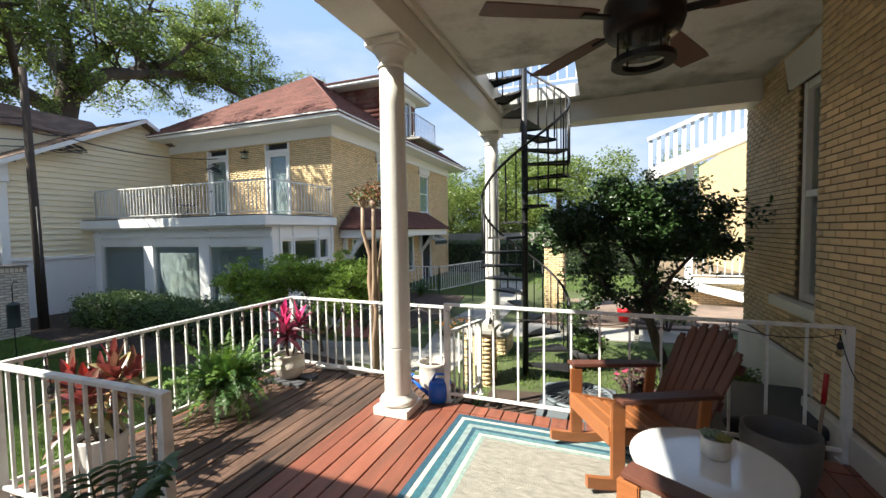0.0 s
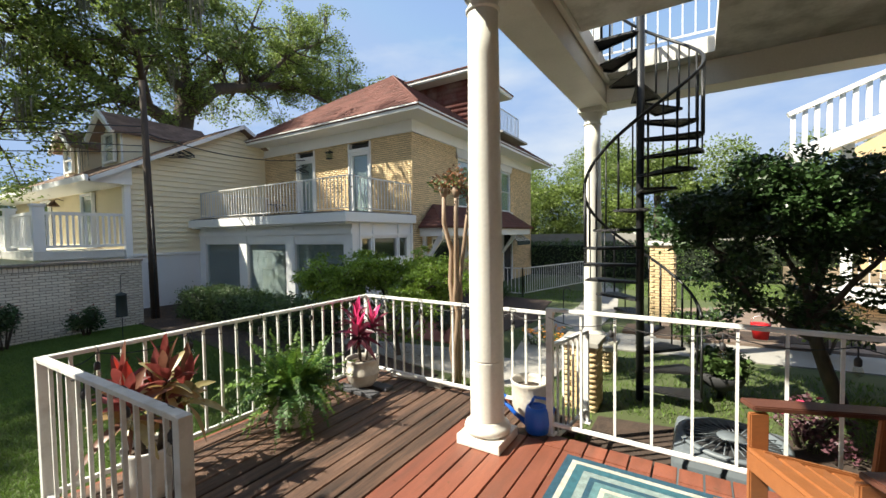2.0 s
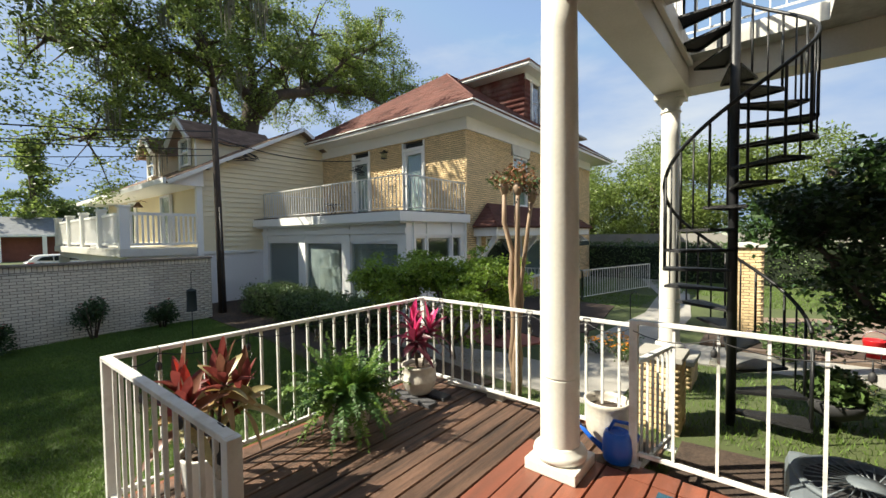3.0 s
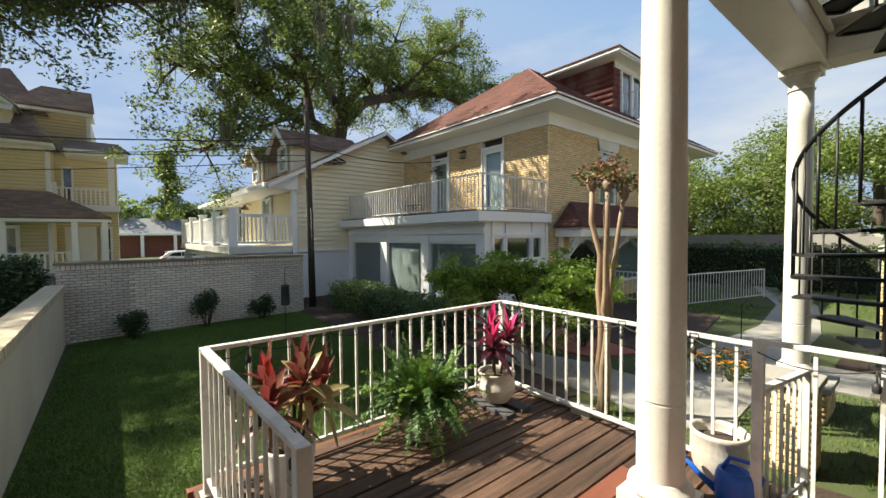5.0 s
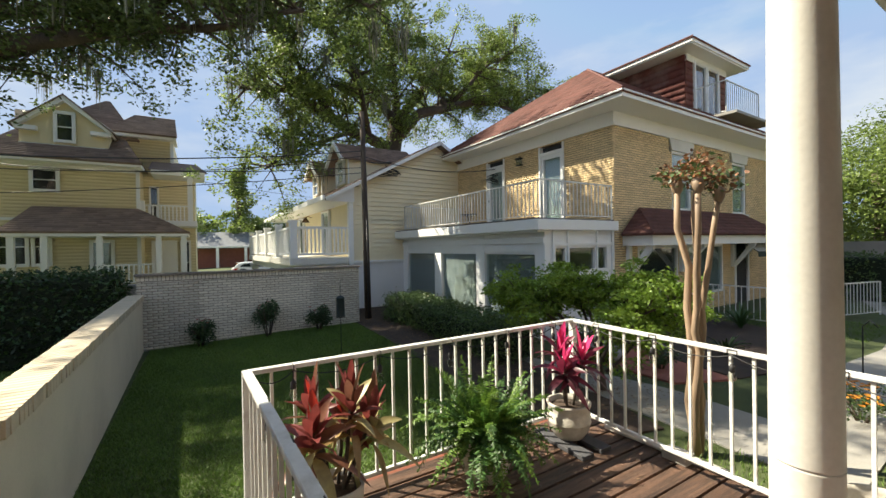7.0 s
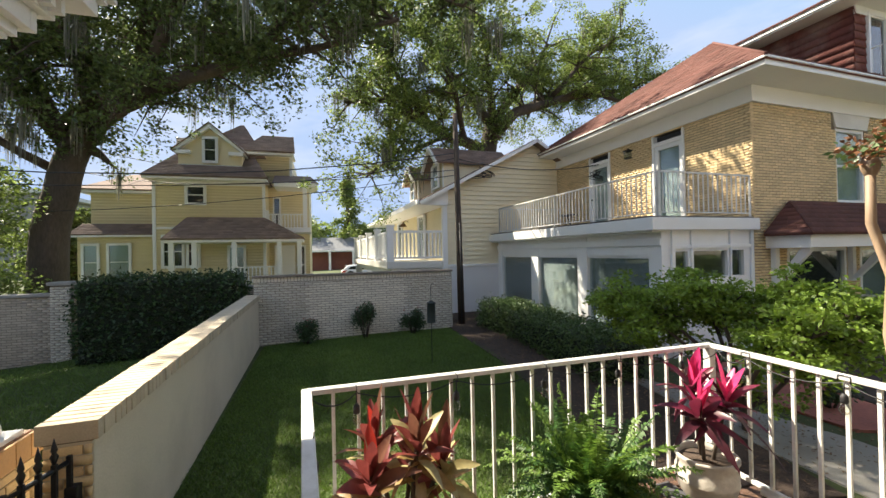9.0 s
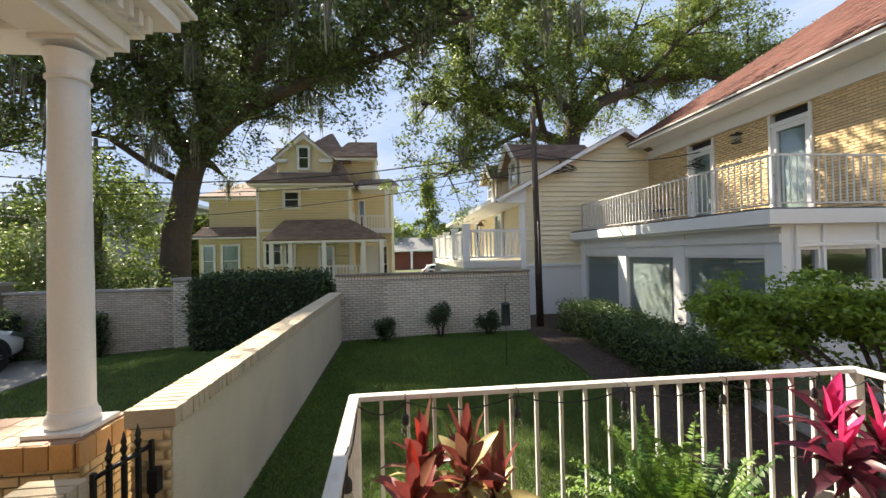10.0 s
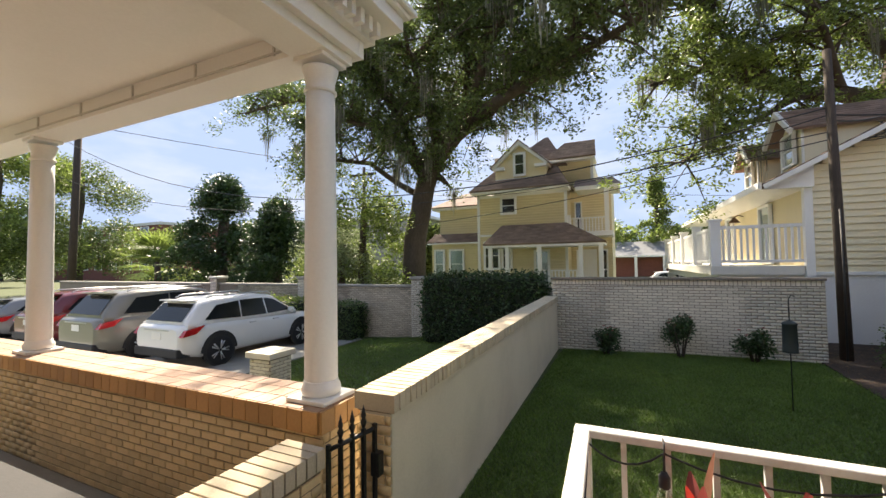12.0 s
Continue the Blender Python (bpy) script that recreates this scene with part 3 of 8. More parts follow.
for i in range(7):
    bm = bmesh.new()
    box(bm, -11.9, 0.55 + i * 0.71, 1.05, -11.51, 0.55 + i * 0.71 + 0.703, 1.1 + random.uniform(-0.003, 0.003), 0.008)
    part("coping_slab", bm, mat("coping_stone_%d" % i, (0.2, 0.17, 0.14), 0.9, 0.3, 3, 60, 0.4) if i == 0 else bpy.data.materials["coping_stone_0"], coping)
bm = bmesh.new()
box(bm, -11.5, 0.64, -0.75, -4.04, 0.86, 0.56)
wall_s = structure("wall_lawn_south", bm, STUCCO, "long cream-painted masonry wall with a brick cap", "wall")
brick_panel(wall_s, BRICK, (-4.038, 0.64, -0.6), (0, 1, 0), (1, 0, 0), 0.22, 1.16, near=(-4, 0.7, 0.4), picked=60)
CAPBRICK = mat("cap_brick", (0.52, 0.44, 0.32), 0.8, 0.14, 3, 90, 0.3, piece=0.12)
bm = bmesh.new()
box(bm, -0.032, -0.145, 0, 0.032, 0.145, 0.11, 0.004)
finish(bm)
capmesh = bpy.data.meshes.new("brick")
bm.to_mesh(capmesh)
bm.free()
capmesh.materials.append(CAPBRICK)
bm = bmesh.new()
box(bm, -11.5, 0.63, 0.56, -4.03, 0.87, 0.655)
part("mortar_bed", bm, MORTAR, wall_s)
wall_s.matrix_basis = Matrix.Translation((-4.03, 0.71, 0)) @ Matrix.Rotation(radians(1.0), 4, "Z") @ Matrix.Translation((4.03, -0.75, 0))
for i in range(100):
    b = new("brick", capmesh)
    b.parent = wall_s
    b.matrix_basis = pose(-4.06 - i * 0.0743, 0.75 + random.uniform(-0.004, 0.004), 0.565, 0, 0, random.uniform(-0.8, 0.8))

wall_far = structure("wall_west_street", (lambda b: (box(b, -13.35, -26, -1.6, -13.1, 0.42, 0.72), b)[-1])(bmesh.new()), MORTAR_PALE, "weathered grey-brown brick wall along the street", "wall")
BRICK_GREY = mat("grey_brick", (0.42, 0.36, 0.28), 0.85, 0.2, 3, 110, 0.3, island=0.15, piece=0.15, stain=(0.12, 0.1, 0.085), stain_amount=0.75, stain_scale=0.8)
brick_panel(wall_far, BRICK_GREY, (-13.1, -12.0, -1.1), (0, 1, 0), (1, 0, 0), 12.4, 1.82, near=(-13.1, -5.5, 0), proud=0.006)
bm = bmesh.new()
box(bm, -13.4, -26, 0.72, -13.05, 0.42, 0.79, 0.01)
structure("trim_street_coping", bm, CONCRETE, "thin concrete coping on the street wall", "coping")
for y in (-3.8, -8.5, -13.3):
    p = thing("wall_pier", "brick wall pier with a stone cap", "pier", group="street wall piers")
    bm = bmesh.new()
    box(bm, -13.4, y - 0.2, -1.6, -12.98, y + 0.2, 0.98)
    core = part("shaft", bm, MORTAR_PALE, p)
    brick_panel(core, BRICK_PALE, (-12.98, y - 0.2, -1.1), (0, 1, 0), (1, 0, 0), 0.4, 2.07, picked=0)
    bm = bmesh.new()
    box(bm, -13.45, y - 0.25, 0.98, -12.93, y + 0.25, 1.06, 0.01)
    part("cap", bm, CONCRETE if y > -13 else WHITE, p)

# ---- front porch ----
fp = structure("wall_front_porch", (lambda b: (box(b, -4.33, -6.4, -0.8, -3.9, 0.42, 0.43), b)[-1])(bmesh.new()), MORTAR, "yellow brick parapet of the front porch", "wall")
brick_panel(fp, BRICK, (-3.9, -6.4, -0.45), (0, 1, 0), (1, 0, 0), 6.82, 0.88, near=(-3.9, -0.6, 0.1), length=0.165)
brick_panel(fp, BRICK, (-4.33, 0.42, -0.6), (1, 0, 0), (0, 1, 0), 0.43, 1.03, near=(-4, 0.4, 0), picked=40)
TILE = mat("terracotta_tile", (0.36, 0.215, 0.14), 0.6, 0.14, 4, 60, 0.15, piece=0.14)
TILE_EDGE = mat("ochre_edge_tile", (0.5, 0.27, 0.1), 0.5, 0.12, 4, 60, 0.15, piece=0.16)
bm = bmesh.new()
box(bm, -4.32, -6.4, 0.43, -3.9, 0.41, 0.555)
part("tile_bed", bm, MORTAR, fp)
bm = bmesh.new()
box(bm, -0.0715, -0.0715, 0, 0.0715, 0.0715, 0.016, 0.003)
finish(bm)
tm = bpy.data.meshes.new("tile")
bm.to_mesh(tm)
bm.free()
tm.materials.append(TILE)
for i in range(45):
    for j in range(3):
        b = new("tile", tm)
        b.parent = fp
        b.matrix_basis = pose(-3.94 - 0.15 * j, 0.335 - i * 0.15, 0.556 + random.uniform(-0.001, 0.001))
bm = bmesh.new()
box(bm, -0.008, -0.0595, 0, 0.012, 0.0595, 0.138, 0.003)
finish(bm)
tm = bpy.data.meshes.new("edge_tile")
bm.to_mesh(tm)
bm.free()
tm.materials.append(TILE_EDGE)
for i in range(54):
    b = new("tile", tm)
    b.parent = fp
    b.matrix_basis = pose(-3.87, 0.35 - i * 0.125, 0.43)
for j in range(4):
    b = new("tile", tm)
    b.parent = fp
    b.matrix_basis = pose(-3.93 - j * 0.125, 0.425, 0.43, 0, 0, 90)
column(-4.09, 0.24, 0.572, 2.9, 0.11, 0.098, 0.16, False, WHITE_CLEAN)
column(-4.09, -3.7, 0.572, 2.9, 0.11, 0.098, 0.16, False, WHITE_CLEAN)
bm = bmesh.new()
box(bm, -4.33, -6.4, -0.62, 1.9, 1.2, -0.45)
structure("floor_front_porch", bm, CONCRETE, "grey concrete porch passage floor", "floor")
bm = bmesh.new()
box(bm, -4.2, -6.4, 3.07, -1.9, 0.4, 3.19)
structure("ceiling_front_porch", bm, WHITE_CLEAN, "white boarded front porch ceiling", "ceiling")
bm = bmesh.new()
box(bm, -4.24, -6.4, 2.9, -3.94, 0.4, 3.12, 0.006)
box(bm, -3.94, 0.1, 2.9, -1.9, 0.4, 3.12, 0.006)
box(bm, -4.3, -6.4, 2.96, -4.242, 0.46, 3.21, 0.006)
box(bm, -4.2405, 0.402, 2.96, -1.9, 0.46, 3.21, 0.006)
box(bm, -4.36, -6.4, 3.08, -4.302, 0.52, 3.21, 0.006)
box(bm, -4.3005, 0.462, 3.08, -1.9, 0.52, 3.21, 0.006)
structure("trim_porch_entablature", bm, WHITE_CLEAN, "white moulded porch entablature", "entablature")
bm = bmesh.new()
box(bm, -4.46, -6.4, 3.212, -1.9, 0.67, 3.25, 0.004)
box(bm, -4.48, -6.4, 3.2, -1.9, 0.69, 3.3, 0.008)
box(bm, -4.52, -6.4, 3.302, -1.9, 0.73, 3.335, 0.008)
box(bm, -4.56, -6.4, 3.337, -1.9, 0.77, 3.37, 0.01)
structure("ceiling_cornice", bm, WHITE_CLEAN, "deep white cornice with moulded edge", "cornice")
dent = thing("dentil_row", "row of small white dentil blocks under the cornice", "dentils", kind="structure")
bm = bmesh.new()
box(bm, -0.022, 0, 0, 0.022, 0.07, 0.1, 0.003)
finish(bm)
dm = bpy.data.meshes.new("dentil")
bm.to_mesh(dm)
bm.free()
dm.materials.append(WHITE_CLEAN)
for i in range(24):
    b = new("dentil", dm)
    b.parent = dent
    b.matrix_basis = pose(-4.3 + i * 0.095, 0.52, 3.1)
# grey strips paint the shade of the beam's panel grooves
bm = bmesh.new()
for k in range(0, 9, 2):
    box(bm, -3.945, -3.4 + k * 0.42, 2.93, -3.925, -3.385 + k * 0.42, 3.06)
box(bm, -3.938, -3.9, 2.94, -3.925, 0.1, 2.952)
structure("trim_frieze_panels", bm, mat("groove_shade_grey", (0.58, 0.57, 0.54), 0.8, 0.1), "thin grey strips for shaded panel grooves on the porch beam", "moulding")
# stepped cheek wall and iron gate
cheek = thing("cheek_wall", "low yellow brick cheek wall with a brick-on-edge cap", "wall")
bm = bmesh.new()
box(bm, -3.73, 0.33, -0.6, -2.4, 0.55, 0.33)
cw = part("core", bm, MORTAR, cheek)
brick_panel(cw, BRICK, (-3.73, 0.55, -0.6), (1, 0, 0), (0, 1, 0), 1.33, 0.93, near=(-3.6, 0.55, 0.2), picked=120, length=0.165)
brick_panel(cw, BRICK, (-3.73, 0.33, -0.6), (0, 1, 0), (-1, 0, 0), 0.22, 0.93, picked=0)
for i in range(18):
    b = new("brick", capmesh)
    b.parent = cheek
    b.matrix_basis = pose(-3.7 + i * 0.0743, 0.44, 0.335, 0, 0, random.uniform(-0.8, 0.8))
gate = thing("iron_gate", "black wrought-iron gate with spear finials", "gate")
gx0, gx1 = (-3.74, 0.6), (-3.99, 0.74)
for k in range(5):
    t = k / 4
    gx, gy = gx0[0] + (gx1[0] - gx0[0]) * t, gx0[1] + (gx1[1] - gx0[1]) * t
    bm = bmesh.new()
    box(bm, gx - 0.011, gy - 0.011, -0.4, gx + 0.011, gy + 0.011, 0.46 + 0.05 * t)
    if k in (1, 2, 3):
        lathe(bm, [(0.008, 0.46), (0.02, 0.5), (0.01, 0.52), (0.016, 0.535), (0.001, 0.6)], (gx, gy, 0.05 * t), 8)
    part("bar", bm, IRON, gate)
for z in (0.43, -0.3):
    bm = bmesh.new()
    tube(bm, [(*gx0, z), (*gx1, z + 0.05)], 0.014, 6)
    part("rail", bm, IRON, gate)
bm = bmesh.new()
box(bm, -4.03, 0.72, 0.2, -3.97, 0.78, 0.34, 0.008)
part("latch", bm, IRON, gate)


# ---- brick house ----
def framed_window(parent, x0, z0, x1, z1, depth=0.09, frame_w=0.07, bars=1, glass=None, plane="y", at=0.0, out=-1, dark=True, name="window"):
    """A window in the wall plane y=at or x=at: frame, panes, a blind or a near-black sheet for the unlit room behind.
    out: the side it faces.
    """
    glass = glass or GLASS
    def bx(bm, a, za, b, zb, d0, d1, bev=0.004):
        d0, d1 = sorted((at + out * d0, at + out * d1))
        if plane == "y":
            box(bm, a, d0, za, b, d1, zb, bev)
        else:
            box(bm, d0, a, za, d1, b, zb, bev)
    w = new(name)
    w.empty_display_size = 0.1
    w.parent = parent
    bm = bmesh.new()
    bx(bm, x0, z0, x0 + frame_w, z1, -0.06, 0.025)
    bx(bm, x1 - frame_w, z0, x1, z1, -0.06, 0.025)
    bx(bm, x0 + frame_w, z1 - frame_w, x1 - frame_w, z1, -0.06, 0.023)
    bx(bm, x0 + frame_w, z0, x1 - frame_w, z0 + frame_w, -0.06, 0.023)
    for k in range(bars):
        zm = z0 + (z1 - z0) * (k + 1) / (bars + 1)
        bx(bm, x0 + frame_w, zm - 0.02, x1 - frame_w, zm + 0.02, -0.05, 0.015)
    part("frame", bm, WHITE_CLEAN, w)
    bm = bmesh.new()
    bx(bm, x0 + frame_w, z0 + frame_w, x1 - frame_w, z1 - frame_w, -0.035, -0.028, 0)
    part("pane", bm, glass, w).visible_shadow = False
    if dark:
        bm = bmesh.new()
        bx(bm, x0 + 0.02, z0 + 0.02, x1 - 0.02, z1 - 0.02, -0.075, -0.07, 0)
        # DARK here puts an unlit room's shade into the sheet's colour
        part("blind_or_room_shade", bm, dark if dark is not True else DARK, w)
    return w


CURTAIN = mat("pale_blind", (0.42, 0.47, 0.47), 0.8, 0.1, 2, 30, 0.1, stretch=(1, 1, 12))
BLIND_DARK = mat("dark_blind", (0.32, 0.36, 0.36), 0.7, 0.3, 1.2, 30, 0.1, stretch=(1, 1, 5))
house = thing("brick_house", "two-storey yellow brick house with red hip roof and balcony", "house", at=pose(-7.1, 10.5, 0, 0, 0, 1.0))
GZ = -0.55
bm = bmesh.new()
holes_f = [(-4.95, 2.16, -4.05, 4.44), (-2.46, 2.16, -1.56, 4.46)]
box(bm, -7.0, 0.012, GZ, -4.95, 0.3, 4.52)
box(bm, -4.05, 0.012, GZ, -2.46, 0.3, 4.52)
box(bm, -1.56, 0.012, GZ, -0.012, 0.3, 4.52)
for x0, _, x1, z1 in holes_f:
    box(bm, x0, 0.012, GZ, x1, 0.3, 2.1)
    box(bm, x0, 0.012, z1, x1, 0.3, 4.52)
wall_front = part("front_wall", bm, MORTAR, house)
brick_panel(wall_front, BRICK, (-7.0, 0.012, 2.12), (1, 0, 0), (0, -1, 0), 7.0, 2.4, holes=[(h[0] + 7.0, h[1] - 2.12, h[2] + 7.0, h[3] - 2.12) for h in holes_f], near=(-1, 0, 3), proud=0.012)
bm = bmesh.new()
wins = [(2.65, 2.5, 3.7, 4.18), (6.35, 2.5, 7.35, 4.2)]
lows = [(0.95, -0.15, 2.9, 1.5), (3.4, 0.0, 5.6, 1.5), (6.5, -0.5, 7.4, 1.55)]
ycut = sorted([(w[0], w) for w in wins + lows])
def wall_with_holes(bm, x0, x1, y_lo, y_hi, z_lo, z_hi, holes):
    ys_ = sorted({y_lo, y_hi, *[h[0] for h in holes], *[h[2] for h in holes]})
    for p, q in zip(ys_, ys_[1:]):
        z = z_lo
        for h in sorted((h for h in holes if h[0] < q - 1e-6 and h[2] > p + 1e-6), key=lambda h: h[1]):
            if h[1] > z:
                box(bm, x0, p, z, x1, q, h[1])
            z = max(z, h[3])
        if z < z_hi:
            box(bm, x0, p, z, x1, q, z_hi)
wall_with_holes(bm, -0.3, -0.012, 0.3, 10.0, GZ, 4.52, wins + lows)
bmesh.ops.remove_doubles(bm, verts=bm.verts[:], dist=0.0001)
wall_side = part("side_wall", bm, MORTAR, house)
brick_panel(wall_side, BRICK, (-0.012, 0.0, GZ), (0, 1, 0), (1, 0, 0), 10.0, 5.07, holes=[(h[0], h[1] - GZ, h[2], h[3] - GZ) for h in wins + lows] + [(2.5, 4.18 - GZ, 3.85, 4.6 - GZ), (6.2, 4.2 - GZ, 7.5, 4.6 - GZ)], near=(0, 1.0, 3.2), proud=0.012)
bm = bmesh.new()
box(bm, -7.0, 9.7, GZ, -0.3, 10.0, 4.52)
box(bm, -7.0, 0.3, GZ, -6.7, 9.7, 4.52)
box(bm, -6.7, 0.3, 2.0, -0.3, 9.7, 2.1)
part("back_wall", bm, STUCCO, house)
for y0, y1, z0 in ((2.5, 3.85, 4.18), (6.2, 7.5, 4.2)):
    bm = bmesh.new()
    prism(bm, [(y0 + 0.12, z0), (y1 - 0.12, z0), (y1, 4.5), (y0, 4.5)], "x", -0.05, 0.03)
    part("lintel", bm, WHITE, house)
    bm = bmesh.new()
    box(bm, -0.05, y0 + 0.05, 2.4, 0.06, y1 - 0.05, 2.5, 0.006)
    part("sill", bm, WHITE, house)
for y0, z0, y1, z1 in wins:
    framed_window(house, y0, z0, y1, z1, plane="x", at=-0.05, out=1, dark=CURTAIN)
framed_window(house, 0.95, -0.15, 2.9, 1.5, plane="x", at=-0.02, out=1, bars=0)
framed_window(house, 3.4, 0.0, 5.6, 1.5, plane="x", at=-0.02, out=1, bars=0, dark=BLIND_DARK)
side_door = new("side_door")
side_door.parent = house
# near-black sheet: the unlit doorway put into the leaf's colour
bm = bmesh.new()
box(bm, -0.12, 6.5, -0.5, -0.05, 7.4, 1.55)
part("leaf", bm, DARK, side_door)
bm = bmesh.new()
box(bm, -0.1, 6.42, -0.5, 0.03, 6.5, 1.62, 0.005)
box(bm, -0.1, 7.4, -0.5, 0.03, 7.48, 1.62, 0.005)
part("frame", bm, WHITE_CLEAN, side_door)
# frieze, eaves, roof
bm = bmesh.new()
box(bm, -7.02, -0.02, 4.52, 0.02, 10.02, 4.88)
box(bm, -7.05, -0.05, 4.5, 0.05, 10.05, 4.56)
part("frieze", bm, WHITE_CLEAN, house)
bm = bmesh.new()
box(bm, -7.0, -0.68, 4.88, 0.69, 10.9, 4.92)
box(bm, -7.04, -0.72, 4.85, 0.73, 10.94, 4.958, 0.01)
box(bm, -7.1, -0.78, 4.96, 0.79, 11.0, 5.0, 0.01)
part("eave_soffit", bm, WHITE_CLEAN, house)
e0, e1, e2, e3 = (-7.1, -0.78, 5.0), (0.79, -0.78, 5.0), (0.79, 11.0, 5.0), (-7.1, 11.0, 5.0)
r0, r1 = (-3.5, 3.6, 8.0), (-3.5, 6.5, 8.0)
roof = part("roof", (lambda b: (slab(b, e0, e1, r0, r0, 0.08), slab(b, e1, e2, r1, r0, 0.08), slab(b, e2, e3, r1, r1, 0.08), slab(b, e3, e0, r0, r1, 0.08), b)[-1])(bmesh.new()), ROOF_RED, house)
shingles(roof, ROOF_RED, e0, e1, r0, r0)
shingles(roof, ROOF_RED, e1, e2, r1, r0)
bm = bmesh.new()
tube(bm, [e1, r0], 0.035, 6)
tube(bm, [r0, r1], 0.035, 6)
part("ridge", bm, ROOF_RED, roof)
# dormer with red shingle sides
dormer = new("dormer")
dormer.parent = house
RED_SIDE = mat("red_side_shingle", (0.16, 0.05, 0.04), 0.85, 0.3, 1.5, 30, 0.4, island=0.2, stain=(0.3, 0.24, 0.2), stain_amount=0.6, stain_scale=1.5)
bm = bmesh.new()
box(bm, -4.0, 3.95, 5.6, -0.25, 6.5, 7.32)
part("body", bm, RED_SIDE, dormer)
vs, fs = [], []
for r in range(9):
    z = 5.55 + r * 0.19
    x = -4.0
    while x < -0.25:
        w = min(random.uniform(0.16, 0.3), -0.25 - x)
        q = len(vs)
        vs += [(x, 3.905, z), (x + w - 0.006, 3.905, z), (x + w - 0.006, 3.94, z + 0.21), (x, 3.94, z + 0.21), (x, 3.95, z), (x + w - 0.006, 3.95, z)]
        fs += [[q, q + 1, q + 2, q + 3], [q + 4, q + 5, q + 1, q]]
        x += w
    for y0 in (3.9, 6.05):
        for k in range(2):
            q = len(vs)
            yy = y0 + k * 0.22
            vs += [(-0.205, yy, z), (-0.205, yy + 0.214, z), (-0.24, yy + 0.214, z + 0.21), (-0.24, yy, z + 0.21), (-0.25, yy, z), (-0.25, yy + 0.21, z)]
            fs += [[q, q + 1, q + 2, q + 3], [q + 4, q + 5, q + 1, q]]
ob = soup("side_shingles", vs, fs, RED_SIDE, dormer)
ob["kind"] = "stuff"
framed_window(dormer, 4.38, 5.55, 5.15, 7.2, plane="x", at=-0.2, out=1, bars=0, dark=CURTAIN, name="glazed_door")
framed_window(dormer, 5.17, 5.55, 5.95, 7.2, plane="x", at=-0.2, out=1, bars=0, dark=CURTAIN, name="glazed_door")
bm = bmesh.new()
box(bm, -4.3, 3.4, 7.3, 0.2, 7.05, 7.36)
box(bm, -4.3, 3.36, 7.34, 0.24, 7.09, 7.44, 0.01)
box(bm, -0.26, 3.95, 7.1, -0.2, 6.5, 7.3)
part("dormer_soffit", bm, WHITE_CLEAN, dormer)
dr = part("dormer_roof", (lambda b: (slab(b, (-4.3, 3.32, 7.46), (0.28, 3.32, 7.46), (-1.5, 5.2, 8.15), (-4.3, 5.2, 8.15), 0.04), slab(b, (0.28, 3.32, 7.46), (0.28, 7.12, 7.46), (-1.5, 5.2, 8.15), (-1.5, 5.2, 8.15), 0.04), slab(b, (0.28, 7.12, 7.46), (-4.3, 7.12, 7.46), (-4.3, 5.2, 8.15), (-1.5, 5.2, 8.15), 0.04), b)[-1])(bmesh.new()), ROOF_RED, dormer)
shingles(dormer, ROOF_RED, (-4.3, 3.32, 7.46), (0.28, 3.32, 7.46), (-1.5, 5.2, 8.15), (-4.3, 5.2, 8.15))
bm = bmesh.new()
box(bm, -0.2, 4.3, 5.25, 0.95, 6.9, 5.33, 0.01)
part("dormer_deck", bm, CONCRETE, dormer)


def bars_rail(parent, a, b, z0, z1, spacing=0.13, name="balcony_rail", material=None, bar=0.008):
    """A light railing as a part: rails and posts in one mesh, each bar a piece."""
    material = material or RAIL_WHITE
    a, b = Vector((*a, 0)), Vector((*b, 0))
    bm = bmesh.new()
    for z, w in ((z1, max(0.022, bar * 1.6)), (z0, max(0.014, bar * 1.4))):
        tube(bm, [(a.x, a.y, z), (b.x, b.y, z)], w, 4, False)
    for p in (a, b):
        tube(bm, [(p.x, p.y, z0 - 0.08), (p.x, p.y, z1)], 0.022, 4, False)
    r = part(name, bm, material, parent)
    k = max(2, int((b - a).length / spacing))
    bm = bmesh.new()
    box(bm, -bar, -bar, z0, bar, bar, z1)
    finish(bm)
    me = bpy.data.meshes.new("bar")
    bm.to_mesh(me)
    bm.free()
    me.materials.append(material)
    for i in range(1, k):
        o = new("bar", me)
        o.parent = r
        o.matrix_basis = Matrix.Translation(a.lerp(b, i / k))
    return r


bars_rail(dormer, (0.6, 4.5), (0.6, 6.75), 5.42, 6.32, 0.14)
bars_rail(dormer, (-0.2, 4.5), (0.6, 4.5), 5.42, 6.32, 0.14)
# balcony doors
for x0, x1, z1, n in ((-4.91, -4.09, 4.4, 0), (-2.42, -1.6, 4.42, 1)):
    d = framed_window(house, x0, 2.16, x1, 4.18, plane="y", at=0.03, out=-1, bars=0, frame_w=0.1, dark=CURTAIN, name="balcony_door")
    bm = bmesh.new()
    box(bm, x0 - 0.06, -0.035, 2.12, x0 - 0.002, 0.2, 4.46, 0.005)
    box(bm, x1 + 0.002, -0.035, 2.12, x1 + 0.06, 0.2, 4.46, 0.005)
    box(bm, x0 - 0.06, -0.03, 4.18, x1 + 0.06, 0.2, 4.28, 0.005)
    part("casing", bm, WHITE_CLEAN, d)
    # near-black sheet paints the shade in the header vent slot
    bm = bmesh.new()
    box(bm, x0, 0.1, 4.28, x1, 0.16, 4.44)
    part("vent_slot_shade", bm, DARK, d)
    bm = bmesh.new()
    lathe(bm, [(0.02, 0), (0.028, 0.02), (0.02, 0.05)], (x0 + 0.07, -0.03, 3.1), 10)
    part("handle", bm, IRON, d)
lamp = new("wall_lantern")
lamp.parent = house
bm = bmesh.new()
